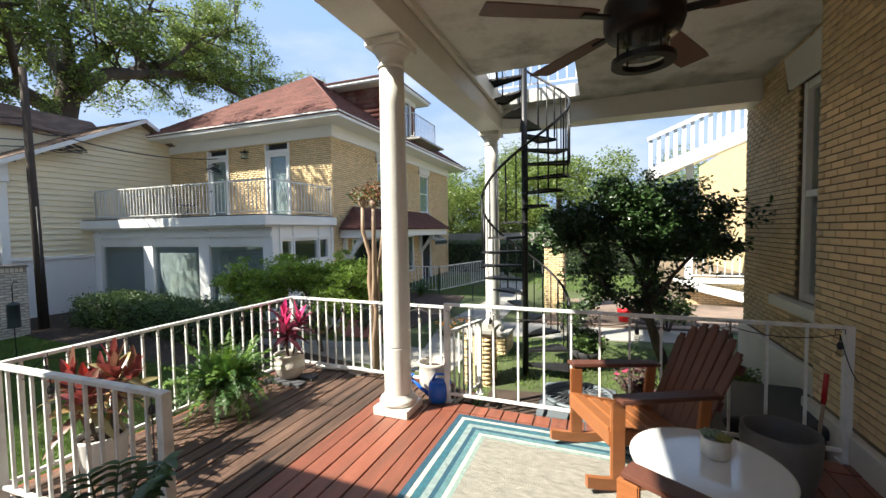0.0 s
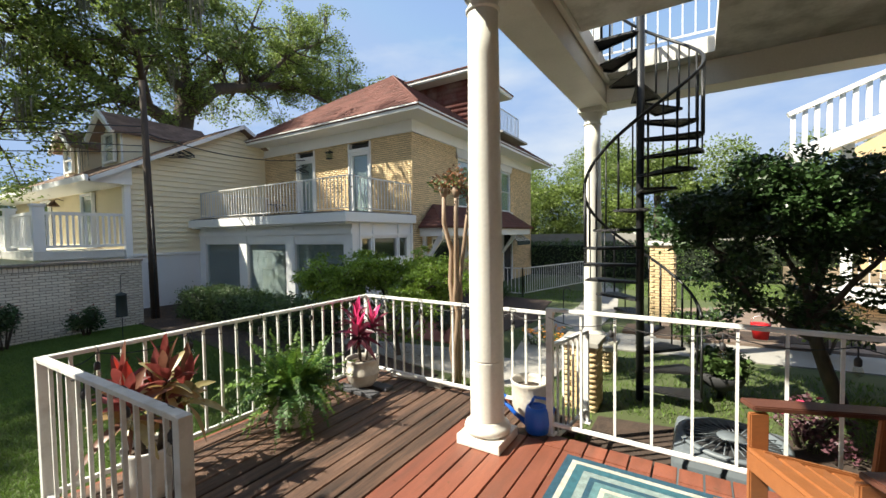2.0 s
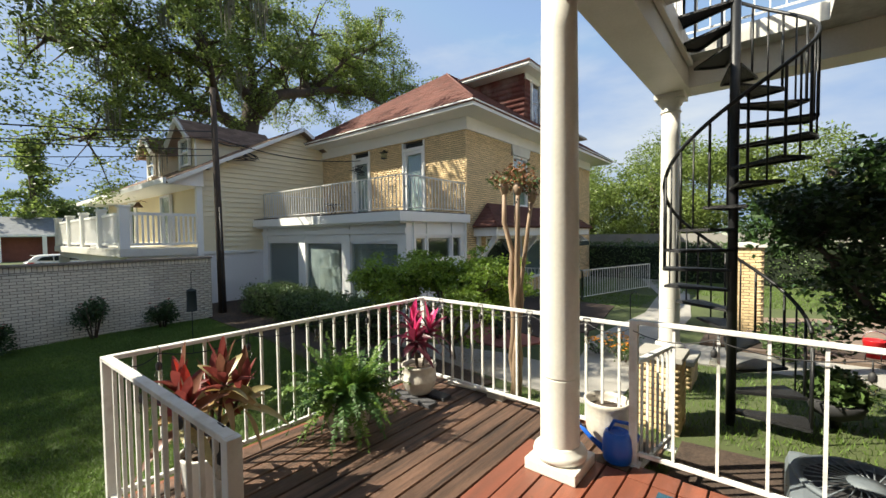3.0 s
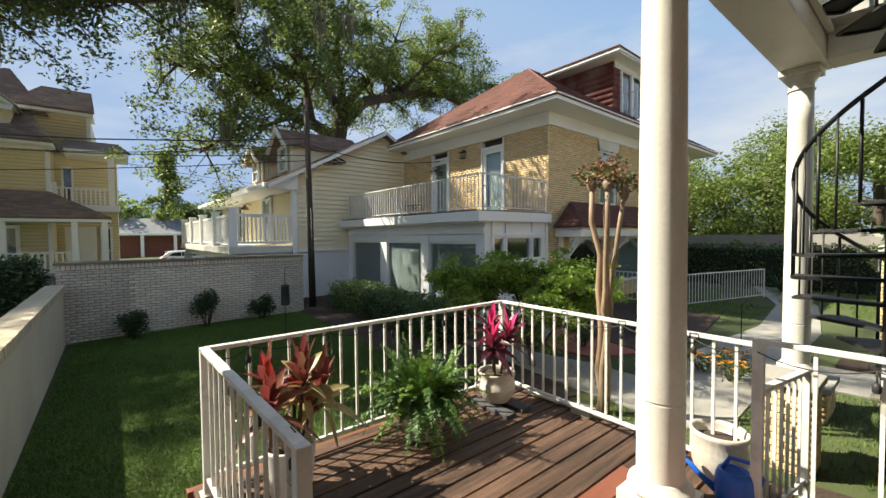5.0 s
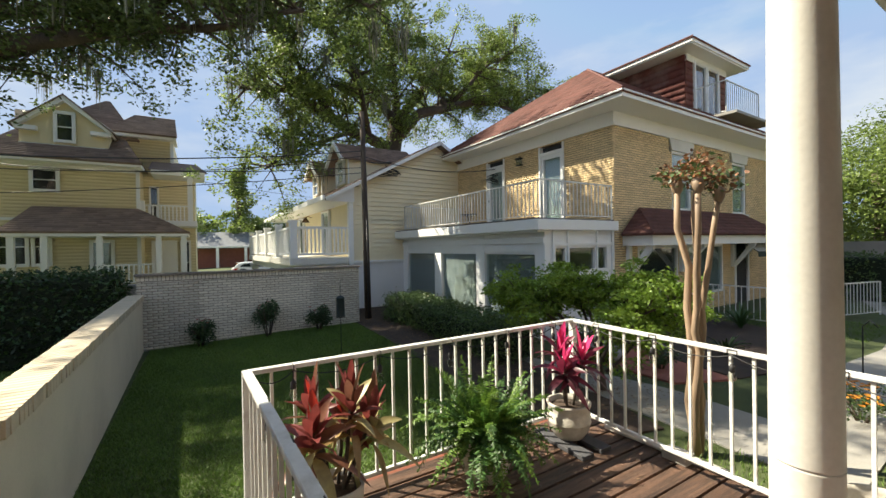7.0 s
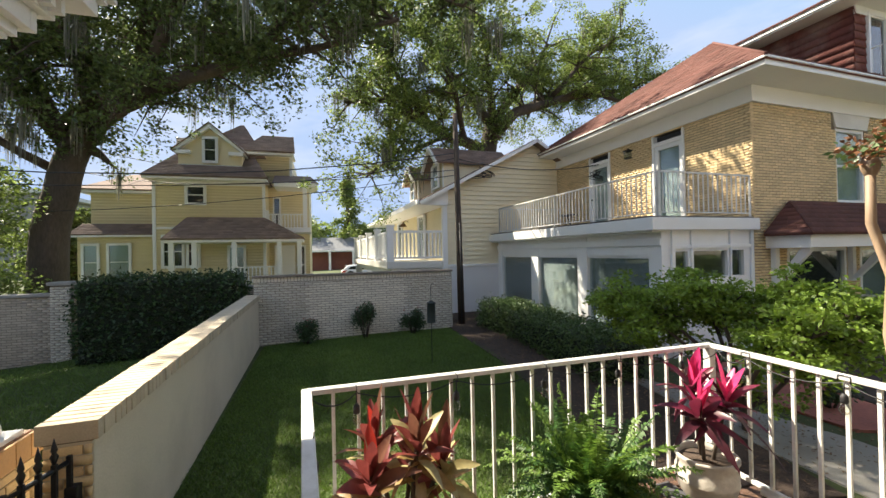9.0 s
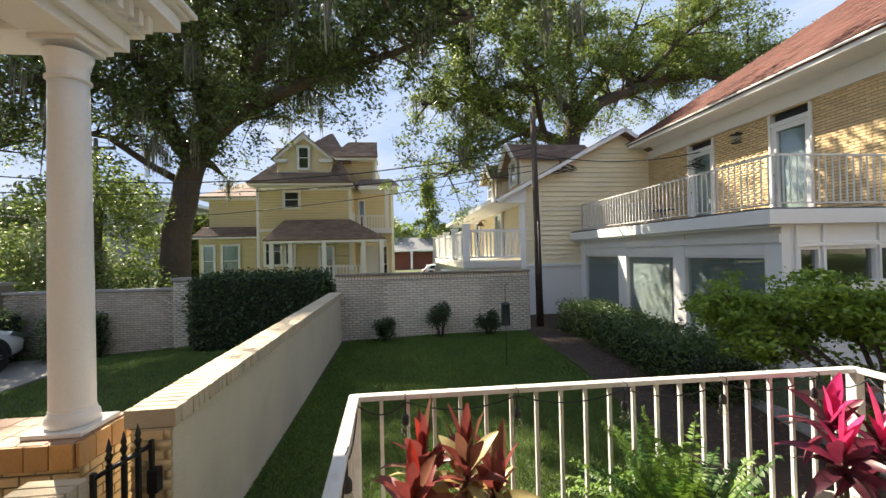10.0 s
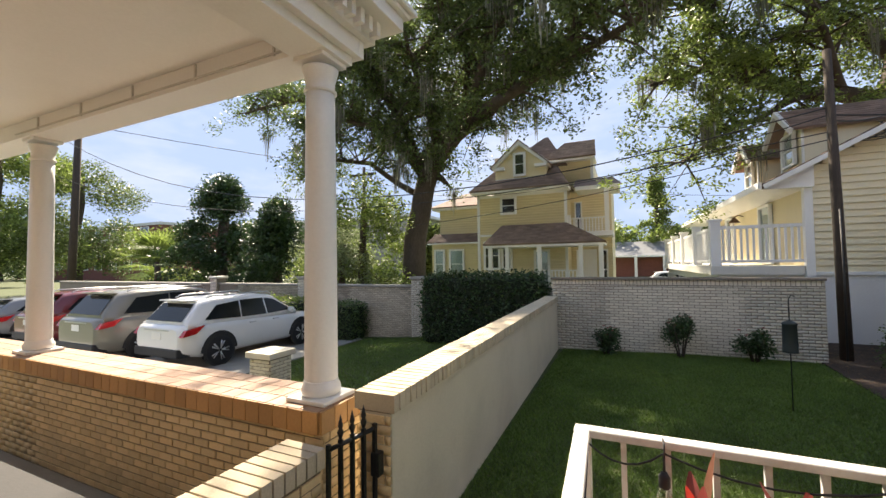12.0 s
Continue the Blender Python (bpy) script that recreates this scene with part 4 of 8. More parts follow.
box(bm, -3.33, -0.16, 4.1, -3.17, -0.02, 4.28, 0.02)
part("glass_body", bm, GLASS, lamp)
bm = bmesh.new()
box(bm, -3.35, -0.18, 4.28, -3.15, 0.0, 4.31, 0.008)
box(bm, -3.34, -0.17, 4.08, -3.16, -0.01, 4.1, 0.006)
tube(bm, [(-3.25, 0.0, 4.33), (-3.25, -0.09, 4.36), (-3.25, -0.09, 4.3)], 0.012, 6)
part("metal_frame", bm, IRON, lamp)
# balcony slab and sunroom
bm = bmesh.new()
box(bm, -7.75, -2.75, 1.9, 0.12, -0.02, 2.13, 0.012)
box(bm, -7.65, -2.65, 1.86, 0.0, -0.04, 1.9)
part("balcony_slab", bm, WHITE_CLEAN, house)
bm = bmesh.new()
box(bm, -7.45, -2.7, 2.142, 0.0, -0.01, 2.165)
part("balcony_floor", bm, mat("dark_roofing", (0.12, 0.11, 0.1), 0.9, 0.4, 3, 50, 0.4), house)
for i in range(60):
    if i == 0:
        bm = bmesh.new()
        box(bm, -0.02, -0.02, 1.87, 0.02, 0.03, 1.93)
        first = part("dentil", bm, WHITE_CLEAN, house)
        first.matrix_basis = Matrix.Translation((-7.2, -2.55, 0))
        continue
    o = new("dentil", first.data)
    o.parent = house
    o.matrix_basis = Matrix.Translation((-7.2 + i * 0.09, -2.55, 0)) if i < 30 else Matrix.Translation((-0.08, -2.5 + (i - 30) * 0.085, 0))
bars_rail(house, (-6.55, -2.45), (-3.33, -2.45), 2.24, 3.0, 0.125)
bars_rail(house, (-3.33, -2.45), (-0.05, -2.45), 2.24, 3.0, 0.125)
bars_rail(house, (-0.05, -2.45), (-0.05, -0.05), 2.24, 3.0, 0.125)
bars_rail(house, (-6.55, -2.45), (-6.55, -0.05), 2.24, 3.0, 0.125)
sunroom = new("sunroom")
sunroom.parent = house
SILL, HEAD = -0.42, 1.42
posts_x = [(-6.8, -6.48), (-4.63, -4.24), (-2.48, -2.12), (-0.32, -0.02)]
bm = bmesh.new()
for a, b in posts_x:
    box(bm, a, -2.42, GZ, b, -2.25, 1.93, 0.01)
box(bm, -6.79, -2.4, HEAD, -0.07, -2.26, 1.92)
box(bm, -6.79, -2.4, GZ, -0.07, -2.26, SILL)
box(bm, -6.85, -2.46, 1.62, -0.02, -2.42, 1.75, 0.008)
part("front_frame", bm, WHITE_CLEAN, sunroom)
for (a, b), (c, d) in zip(posts_x, posts_x[1:]):
    bm = bmesh.new()
    box(bm, b, -2.34, SILL, c, -2.33, HEAD)
    part("pane", bm, GLASS, sunroom).visible_shadow = False
    bm = bmesh.new()
    box(bm, b, -2.37, SILL, c, -2.3, SILL + 0.06, 0.006)
    box(bm, b, -2.37, HEAD - 0.05, c, -2.3, HEAD, 0.006)
    part("sash", bm, WHITE_CLEAN, sunroom)
    vs, fs = [], []
    z = SILL + 0.07
    while z < HEAD - 0.04:
        q = len(vs)
        vs += [(b + 0.02, -2.31, z), (c - 0.02, -2.31, z), (c - 0.02, -2.285, z + 0.024), (b + 0.02, -2.285, z + 0.024)]
        fs.append([q, q + 1, q + 2, q + 3])
        z += 0.03
    o = soup("blind_slats", vs, fs, BLIND_DARK, sunroom)
    o["kind"] = "stuff"
bm = bmesh.new()
box(bm, -0.12, -2.25, GZ, -0.02, 0.0, 1.0)
box(bm, -0.12, -2.25, 1.5, -0.02, 0.0, 1.93)
for a, b in ((-2.25, -2.16), (-1.78, -1.7), (-0.75, -0.66), (-0.3, -0.0)):
    box(bm, -0.118, a, 1.0, -0.018, b, 1.5)
for a, b in ((-2.2, -2.13), (-1.73, -1.68), (-0.72, -0.68), (-0.14, -0.07)):
    box(bm, -0.02, a, GZ, 0.02, b, 1.9, 0.005)
box(bm, -0.02, -2.13, 1.55, 0.015, -0.14, 1.62, 0.005)
part("side_frame", bm, WHITE_CLEAN, sunroom)
for a, b in ((-2.16, -1.78), (-1.7, -0.75), (-0.66, -0.3)):
    bm = bmesh.new()
    box(bm, -0.08, a, 1.0, -0.075, b, 1.5)
    part("pane", bm, GLASS, sunroom).visible_shadow = False
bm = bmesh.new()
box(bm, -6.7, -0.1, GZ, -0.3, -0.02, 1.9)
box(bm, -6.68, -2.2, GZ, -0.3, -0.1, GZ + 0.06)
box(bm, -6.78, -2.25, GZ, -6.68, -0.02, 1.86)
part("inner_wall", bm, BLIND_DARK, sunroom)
bm = bmesh.new()
box(bm, -6.2, -0.35, 0.2, -3.4, -0.12, 1.3, 0.05)
part("draped_curtain", bm, CURTAIN, sunroom)
# side porch roof with brackets
sp = new("side_porch_roof")
sp.parent = house
bm = bmesh.new()
box(bm, 0.0, 0.3, 1.52, 0.78, 7.6, 1.78, 0.01)
for y in (0.5, 3.0, 6.2):
    box(bm, 0.0, y - 0.06, 0.75, 0.1, y + 0.06, 1.52, 0.008)
    prism(bm, [(0.05, 0.8), (0.15, 0.8), (0.68, 1.45), (0.68, 1.54), (0.55, 1.54)], "y", y - 0.05, y + 0.05)
part("brackets_and_beam", bm, WHITE_CLEAN, sp)
a, b, c, d = (0.9, 0.15, 1.8), (0.9, 7.75, 1.8), (0.06, 6.9, 2.5), (0.06, 0.95, 2.5)
part("roof_boards", (lambda m: (slab(m, a, b, c, d, 0.05), slab(m, (0.06, 0.15, 1.8), a, d, d, 0.05), b and m)[-1])(bmesh.new()), ROOF_RED, sp)
shingles(sp, ROOF_RED, a, b, c, d, name="roof_shingles")
shingles(sp, ROOF_RED, (0.06, 0.15, 1.8), a, d, d, name="roof_shingles")
aw = new("awning")
aw.parent = house
bm = bmesh.new()
slab(bm, (0.75, 6.2, 1.25), (0.75, 7.7, 1.25), (0.05, 7.7, 1.75), (0.05, 6.2, 1.75), 0.02)
box(bm, 0.74, 6.2, 1.08, 0.755, 7.7, 1.26)
part("canvas", bm, mat("striped_canvas", (0.03, 0.045, 0.035), 0.8, 0.2), aw)
for k in range(8):
    bm = bmesh.new()
    slab(bm, (0.76, 6.25 + k * 0.19, 1.255), (0.76, 6.33 + k * 0.19, 1.255), (0.05, 6.33 + k * 0.19, 1.76), (0.05, 6.25 + k * 0.19, 1.76), 0.01)
    part("stripe", bm, WHITE, aw)
tbl = thing("bistro_table", "small dark metal bistro table on the balcony", "table", at=pose(-11.5, 9.2, 2.165))
bm = bmesh.new()
lathe(bm, [(0.26, 0.42), (0.27, 0.43), (0.26, 0.445)], n=24)
part("top", bm, IRON, tbl)
for k in range(3):
    bm = bmesh.new()
    an = k * 2.1
    tube(bm, [(0.2 * math.cos(an), 0.2 * math.sin(an), 0), (-0.12 * math.cos(an), -0.12 * math.sin(an), 0.42)], 0.01, 6)
    part("leg", bm, IRON, tbl)

# ---- cream clapboard house ----
cot = thing("clapboard_house", "cream clapboard house with gabled dormers and white balcony", "house", at=pose(-13.8, 6.1, 0, 0, 0, 1.0))
bm = bmesh.new()
box(bm, -11, 0.0, GZ - 0.3, -0.02, 8.2, 1.15)
part("base_wall", bm, mat("white_masonry", (0.7, 0.7, 0.7), 0.7, 0.06, 1, 40, 0.1), cot)
bm = bmesh.new()
prism(bm, [(0.0, 1.15), (8.2, 1.15), (8.2, 2.3), (6.4, 3.45), (3.3, 5.34), (0.0, 3.5)], "x", -11, -0.03)
part("upper_wall", bm, SIDING, cot)
z = 1.15
while z < 5.22:
    lo = 0.0 if z < 3.45 else (z - 3.5) / (5.34 - 3.5) * 3.3
    hi = 6.4 if z < 3.4 else 6.4 - (z - 3.45) / (5.34 - 3.45) * 3.1
    if hi - lo > 0.2:
        bm = bmesh.new()
        prism(bm, [(-0.035, z + 0.165), (-0.035, z), (0.028, z), (-0.018, z + 0.165)], "y", max(lo, 0.0), hi)
        part("clapboard", bm, SIDING, cot)
    z += 0.155
bm = bmesh.new()
box(bm, -0.12, -0.14, GZ, 0.035, 0.02, 3.5, 0.006)
box(bm, -0.02, 0.02, 1.08, 0.04, 8.2, 1.16, 0.006)
part("corner_board", bm, WHITE_CLEAN, cot)
# front boards take the yellow siding: warm sunlight put into their colour
z = 1.2
while z < 3.4:
    bm = bmesh.new()
    prism(bm, [(-0.03, z), (-0.03, z + 0.165), (0.0, z + 0.165), (0.0, z)][::-1], "x", -11, -0.12)
    part("clapboard", bm, SIDING_Y, cot)
    z += 0.155
rp = [(-11.5, -1.0, 3.2), (0.35, -1.0, 3.2), (0.35, 3.3, 5.47), (-11.5, 3.3, 5.47)]
rp2 = [(0.35, 7.0, 3.2), (-11.5, 7.0, 3.2), (-11.5, 3.3, 5.47), (0.35, 3.3, 5.47)]
crf = part("roof", (lambda m: (slab(m, *rp, 0.1), slab(m, *rp2, 0.1), m)[-1])(bmesh.new()), ROOF_BROWN, cot)
shingles(crf, ROOF_BROWN, *rp)
bm = bmesh.new()
for p, q in ((rp[1], rp[2]), (rp2[0], rp2[3])):
    slab(bm, Vector(p) + Vector((0.025, 0, -0.01)), Vector(q) + Vector((0.025, 0, -0.01)), Vector(q) + Vector((0.002, 0, -0.01)), Vector(p) + Vector((0.002, 0, -0.01)), 0.11)
box(bm, -11.5, -1.08, 3.1, 0.35, -1.0, 3.26, 0.01)
box(bm, -11.4, -1.0, 3.1, 0.2, 0.0, 3.14)
prism(bm, [(-0.99, 3.142), (0.03, 3.142), (0.03, 3.66), (-0.99, 3.17)], "x", -11.3, 0.12)
part("fascia", bm, WHITE_CLEAN, cot)
for dx in (-2.45, -6.1):
    dm_ = new("dormer")
    dm_.parent = cot
    bm = bmesh.new()
    prism(bm, [(dx - 0.8, 3.6), (dx + 0.8, 3.6), (dx + 0.8, 4.98), (dx, 5.52), (dx - 0.8, 4.98)], "y", 0.5, 3.3)
    part("body", bm, SIDING, dm_)
    framed_window(dm_, dx - 0.42, 4.05, dx + 0.42, 5.0, plane="y", at=0.4, out=-1, dark=CURTAIN)
    rr = part("dormer_roof", (lambda m: (slab(m, (dx + 1.05, 0.15, 4.9), (dx + 1.05, 3.3, 4.9), (dx, 3.3, 5.67), (dx, 0.15, 5.67), 0.06), slab(m, (dx - 1.05, 0.15, 4.9), (dx - 1.05, 3.3, 4.9), (dx, 3.3, 5.67), (dx, 0.15, 5.67), 0.06), m)[-1])(bmesh.new()), ROOF_BROWN, dm_)
    shingles(dm_, ROOF_BROWN, (dx + 1.05, 0.15, 4.9), (dx + 1.05, 3.3, 4.9), (dx, 3.3, 5.67), (dx, 0.15, 5.67))
    bm = bmesh.new()
    slab(bm, (dx + 1.06, 0.1, 4.9), (dx + 1.06, 0.2, 4.9), (dx, 0.2, 5.69), (dx, 0.1, 5.69), 0.13)
    slab(bm, (dx - 1.06, 0.1, 4.9), (dx - 1.06, 0.2, 4.9), (dx, 0.2, 5.69), (dx, 0.1, 5.69), 0.13)
    box(bm, dx + 0.7, 0.46, 3.9, dx + 0.78, 0.56, 5.05, 0.005)
    box(bm, dx - 0.78, 0.46, 3.9, dx - 0.7, 0.56, 5.05, 0.005)
    part("barge_board", bm, WHITE_CLEAN, dm_)
framed_window(cot, -3.3, 1.32, -2.3, 3.05, plane="y", at=-0.12, out=-1, bars=0, dark=CURTAIN, name="glazed_door")
framed_window(cot, -7.3, 1.32, -6.4, 3.05, plane="y", at=-0.12, out=-1, bars=0, name="glazed_door")
lamp2 = new("barn_lamp")
lamp2.parent = cot
bm = bmesh.new()
lathe(bm, [(0.18, 0.0), (0.06, 0.16), (0.03, 0.2)], (-5.2, -0.3, 2.75), 16)
tube(bm, [(-5.2, -0.3, 2.93), (-5.2, -0.2, 3.02), (-5.2, 0, 2.95)], 0.015, 6)
part("shade", bm, mat("bronze", (0.09, 0.05, 0.03), 0.5, 0.2, metal=0.5), lamp2)
bal = new("balcony")
bal.parent = cot
bm = bmesh.new()
box(bm, -10.5, -2.0, 1.08, -0.03, -0.15, 1.3, 0.01)
box(bm, -10.3, -1.85, 0.85, -0.1, -0.15, 1.08)
box(bm, -10.3, -1.9, GZ - 0.3, -10.0, -1.6, 0.85)
part("deck", bm, WHITE, bal)
for x in (-0.15, -2.6, -5.1, -7.6, -10.3):
    bm = bmesh.new()
    box(bm, x - 0.11, -1.98, 1.3, x + 0.11, -1.76, 2.42, 0.008)
    box(bm, x - 0.14, -2.01, 2.42, x + 0.14, -1.73, 2.48, 0.01)
    part("post", bm, WHITE_CLEAN, bal)
for (xa, ya), (xb, yb), n in (((-0.15, -1.76), (-0.15, -0.14), 13), ((-10.2, -1.87), (-0.26, -1.87), 70)):
    bm = bmesh.new()
    for z0, z1 in ((2.22, 2.3), (1.38, 1.45)):
        box(bm, min(xa, xb) - 0.035, min(ya, yb) - 0.035, z0, max(xa, xb) + 0.035, max(ya, yb) + 0.035, z1, 0.006)
    part("rail", bm, WHITE_CLEAN, bal)
    for i in range(n):
        t = (i + 0.5) / n
        if i == 0:
            bm = bmesh.new()
            box(bm, -0.022, -0.022, 1.45, 0.022, 0.022, 2.22)
            f0 = part("baluster", bm, WHITE_CLEAN, bal)
            f0.matrix_basis = Matrix.Translation((xa + (xb - xa) * t, ya + (yb - ya) * t, 0))
            continue
        o = new("baluster", f0.data)
        o.parent = bal
        o.matrix_basis = Matrix.Translation((xa + (xb - xa) * t, ya + (yb - ya) * t, 0))

# ---- yellow house over the street ----
YX = -26.0
yel = thing("yellow_house", "large yellow clapboard house with brown shingle roofs and white trim", "house")
YG = -1.0
def clad(parent, x, y0, y1, z0, z1, step=0.16, material=None):
    vs, fs = [], []
    z = z0
    while z < z1 - 0.02:
        q = len(vs)
        h = min(step, z1 - z)
        vs += [(x + 0.03, y0, z), (x + 0.03, y1, z), (x + 0.004, y1, z + h), (x + 0.004, y0, z + h), (x, y0, z), (x, y1, z)]
        fs += [[q, q + 1, q + 2, q + 3], [q + 4, q + 5, q + 1, q]]
        z += h
    o = soup("cladding", vs, fs, material or SIDING_Y, parent)
    o["kind"] = "stuff"
bm = bmesh.new()
box(bm, YX - 10, -6.3, YG, YX, -0.9, 5.75)
box(bm, YX - 10, -9.7, YG, YX - 1.5, -6.3, 5.3)
box(bm, YX - 10, -0.9, YG, YX - 2.2, 1.5, 6.5)
box(bm, YX - 10, -2.2, 6.5, YX - 2.2, 0.5, 7.8)
box(bm, YX - 10, -5.6, 6.0, YX - 3, -1.2, 7.5)
part("wall", bm, SIDING_Y, yel)
clad(yel, YX, -6.3, -0.9, YG, 5.7)
box_wing = bmesh.new()
box(box_wing, YX - 1.5, -9.9, YG, YX - 0.6, -6.36, 2.75)
part("wing_wall", box_wing, SIDING_Y, yel)
clad(yel, YX - 0.6, -9.9, -6.36, YG, 2.7)
clad(yel, YX - 1.5, -9.7, -6.3, 3.3, 5.2)
clad(yel, YX - 2.2, -0.9, 1.5, YG, 6.4)
clad(yel, YX - 2.2, -2.2, 0.5, 6.5, 7.75)
bm = bmesh.new()
for y in (-6.35, -0.98):
    box(bm, YX, y, YG, YX + 0.06, y + 0.16, 5.7)
box(bm, YX, -6.3, 3.1, YX + 0.07, -0.9, 3.22)
box(bm, YX, -6.3, 5.52, YX + 0.06, -0.9, 5.72)
box(bm, YX - 0.7, -6.6, 5.72, YX + 0.7, -0.68, 5.9, 0.02)
box(bm, YX - 2.6, -0.4, 5.6, YX - 0.3, 2.0, 5.85, 0.02)
box(bm, YX - 3.5, -2.3, 7.77, YX - 1.7, 0.66, 7.95, 0.02)
box(bm, YX - 2.2, 0.36, 6.5, YX - 2.1, 0.52, 7.77)
box(bm, YX - 0.4, -10.05, 2.72, YX - 0.12, -6.36, 2.84, 0.01)
box(bm, YX - 2.4, -10.1, 5.15, YX - 1.0, -6.2, 5.35, 0.02)
part("trim", bm, WHITE_CLEAN, yel)
ROOF_SLOPES = [
    ((YX - 0.1, -10.1, 2.85), (YX - 0.1, -6.36, 2.85), (YX - 1.5, -6.36, 3.5), (YX - 1.5, -10.1, 3.5)),
    ((YX + 0.75, -6.65, 5.9), (YX + 0.75, -0.65, 5.9), (YX - 1.9, -1.6, 7.6), (YX - 1.9, -5.8, 7.6)),
    ((YX - 8, -6.65, 5.9), (YX + 0.75, -6.65, 5.9), (YX - 1.9, -5.8, 7.6), (YX - 8, -5.8, 7.6)),
    ((YX - 8, -0.65, 5.9), (YX + 0.75, -0.65, 5.9), (YX - 1.9, -1.6, 7.6), (YX - 8, -1.6, 7.6)),
    ((YX - 1.6, -2.4, 7.97), (YX - 1.6, 0.72, 7.97), (YX - 4.3, 0.53, 9.65), (YX - 4.3, -1.42, 9.65)),
    ((YX - 1.9, -5.8, 7.6), (YX - 1.9, -1.0, 7.6), (YX - 5.0, -2.65, 10.45), (YX - 5.0, -2.85, 10.45)),
    ((YX - 8.0, -1.0, 7.6), (YX - 1.9, -1.0, 7.6), (YX - 5.0, -2.65, 10.45), (YX - 6.0, -2.65, 10.45)),
    ((YX - 8.0, -5.8, 7.6), (YX - 1.9, -5.8, 7.6), (YX - 5.0, -2.85, 10.45), (YX - 6.0, -2.85, 10.45)),
    ((YX - 0.9, -10.2, 5.35), (YX - 0.9, -6.1, 5.35), (YX - 3.5, -6.1, 6.6), (YX - 3.5, -8.5, 6.6)),
    ((YX - 0.3, -0.5, 5.85), (YX - 0.3, 2.1, 5.85), (YX - 2.2, 1.6, 6.6), (YX - 2.2, -0.5, 6.6)),
]
yr = None
for slope in ROOF_SLOPES:
    bm = bmesh.new()
    slab(bm, *slope, 0.08)
    o = part("roof_slope", bm, ROOF_BROWN, yel)
    yr = yr or o
for k in (0, 1, 4, 5):
    shingles(yr, ROOF_BROWN, *ROOF_SLOPES[k], 0.2, 0.45)
# gable with attic window
gb = new("gable")
gb.parent = yel
bm = bmesh.new()
prism(bm, [(-5.3, 6.6), (-2.1, 6.6), (-2.1, 7.6), (-3.7, 8.9), (-5.3, 7.6)], "x", YX - 3, YX - 0.6)
part("face", bm, SIDING_Y, gb)
for s in (-1, 1):
    bm = bmesh.new()
    prism(bm, [(-3.7, 9.08), (-3.7, 8.8), (-3.7 + s * 1.72, 7.4), (-3.7 + s * 1.82, 7.6)], "x", YX - 3, YX - 0.3)
    box(bm, YX - 0.6, -3.7 + min(s * 0.95, s * 1.7), 7.3, YX - 0.3, -3.7 + max(s * 0.95, s * 1.7), 7.5, 0.02)
    part("barge_board", bm, WHITE_CLEAN, gb)
bm = bmesh.new()
box(bm, YX - 0.62, -5.3, 6.55, YX - 0.5, -2.1, 6.75)
part("apron_board", bm, WHITE_CLEAN, gb)
bm = bmesh.new()
slab(bm, (YX - 3, -5.6, 7.48), (YX - 0.25, -5.6, 7.48), (YX - 0.25, -3.7, 9.14), (YX - 3, -3.7, 9.14), 0.06)
slab(bm, (YX - 3, -1.8, 7.48), (YX - 0.25, -1.8, 7.48), (YX - 0.25, -3.7, 9.14), (YX - 3, -3.7, 9.14), 0.06)
part("gable_roof", bm, ROOF_BROWN, gb)
framed_window(yel, -4.1, 6.85, -3.3, 8.35, plane="x", at=YX - 0.46, out=1, frame_w=0.14)
framed_window(yel, -4.82, 4.4, -3.78, 5.52, plane="x", at=YX + 0.13, out=1, frame_w=0.14)
framed_window(yel, -5.95, 1.0, -4.85, 2.8, plane="x", at=YX + 0.13, out=1, frame_w=0.14)
framed_window(yel, -4.8, 1.0, -4.1, 2.8, plane="x", at=YX + 0.13, out=1, frame_w=0.14)
framed_window(yel, -8.6, 0.4, -7.5, 2.4, plane="x", at=YX - 0.46, out=1, frame_w=0.12, dark=CURTAIN)
framed_window(yel, -9.7, 0.4, -8.9, 2.4, plane="x", at=YX - 0.46, out=1, frame_w=0.12, dark=CURTAIN)
framed_window(yel, -2.8, -0.6, -1.85, 2.2, plane="x", at=YX + 0.13, out=1, frame_w=0.14, bars=0, dark=CURTAIN, name="glazed_door")
bm = bmesh.new()
box(bm, YX - 2.18, -0.6, -0.6, YX - 2.1, 0.6, 2.2, 0.01)
part("white_door", bm, WHITE_CLEAN, yel)
framed_window(yel, 0.75, -0.3, 1.25, 2.2, plane="x", at=YX - 2.1, out=1, frame_w=0.1)
# lower porch roof with posts
yp = new("porch")
yp.parent = yel
pr = [(YX + 2.2, -5.3, 2.5), (YX + 2.2, 1.3, 2.5), (YX + 0.05, -0.9, 3.75), (YX + 0.05, -4.75, 3.75)]
part("porch_roof", (lambda m: (slab(m, *pr, 0.08), slab(m, (YX + 0.05, 1.3, 2.5), pr[1], pr[2], pr[2], 0.08), slab(m, (YX + 0.05, -5.3, 2.5), pr[0], pr[3], pr[3], 0.08), m)[-1])(bmesh.new()), ROOF_BROWN, yp)
shingles(yp, ROOF_BROWN, *pr, 0.2, 0.45)
bm = bmesh.new()
box(bm, YX + 0.1, -5.25, 2.3, YX + 2.15, 1.25, 2.5, 0.015)
part("porch_beam", bm, WHITE_CLEAN, yp)
for y in (-4.9, -3.9, -2.1, 0.05, 1.05):
    bm = bmesh.new()
    box(bm, YX + 1.9, y - 0.11, YG, YX + 2.1, y + 0.11, 2.3, 0.01)
    box(bm, YX + 1.87, y - 0.14, 1.0, YX + 2.13, y + 0.14, 1.06)
    part("post", bm, WHITE_CLEAN, yp)
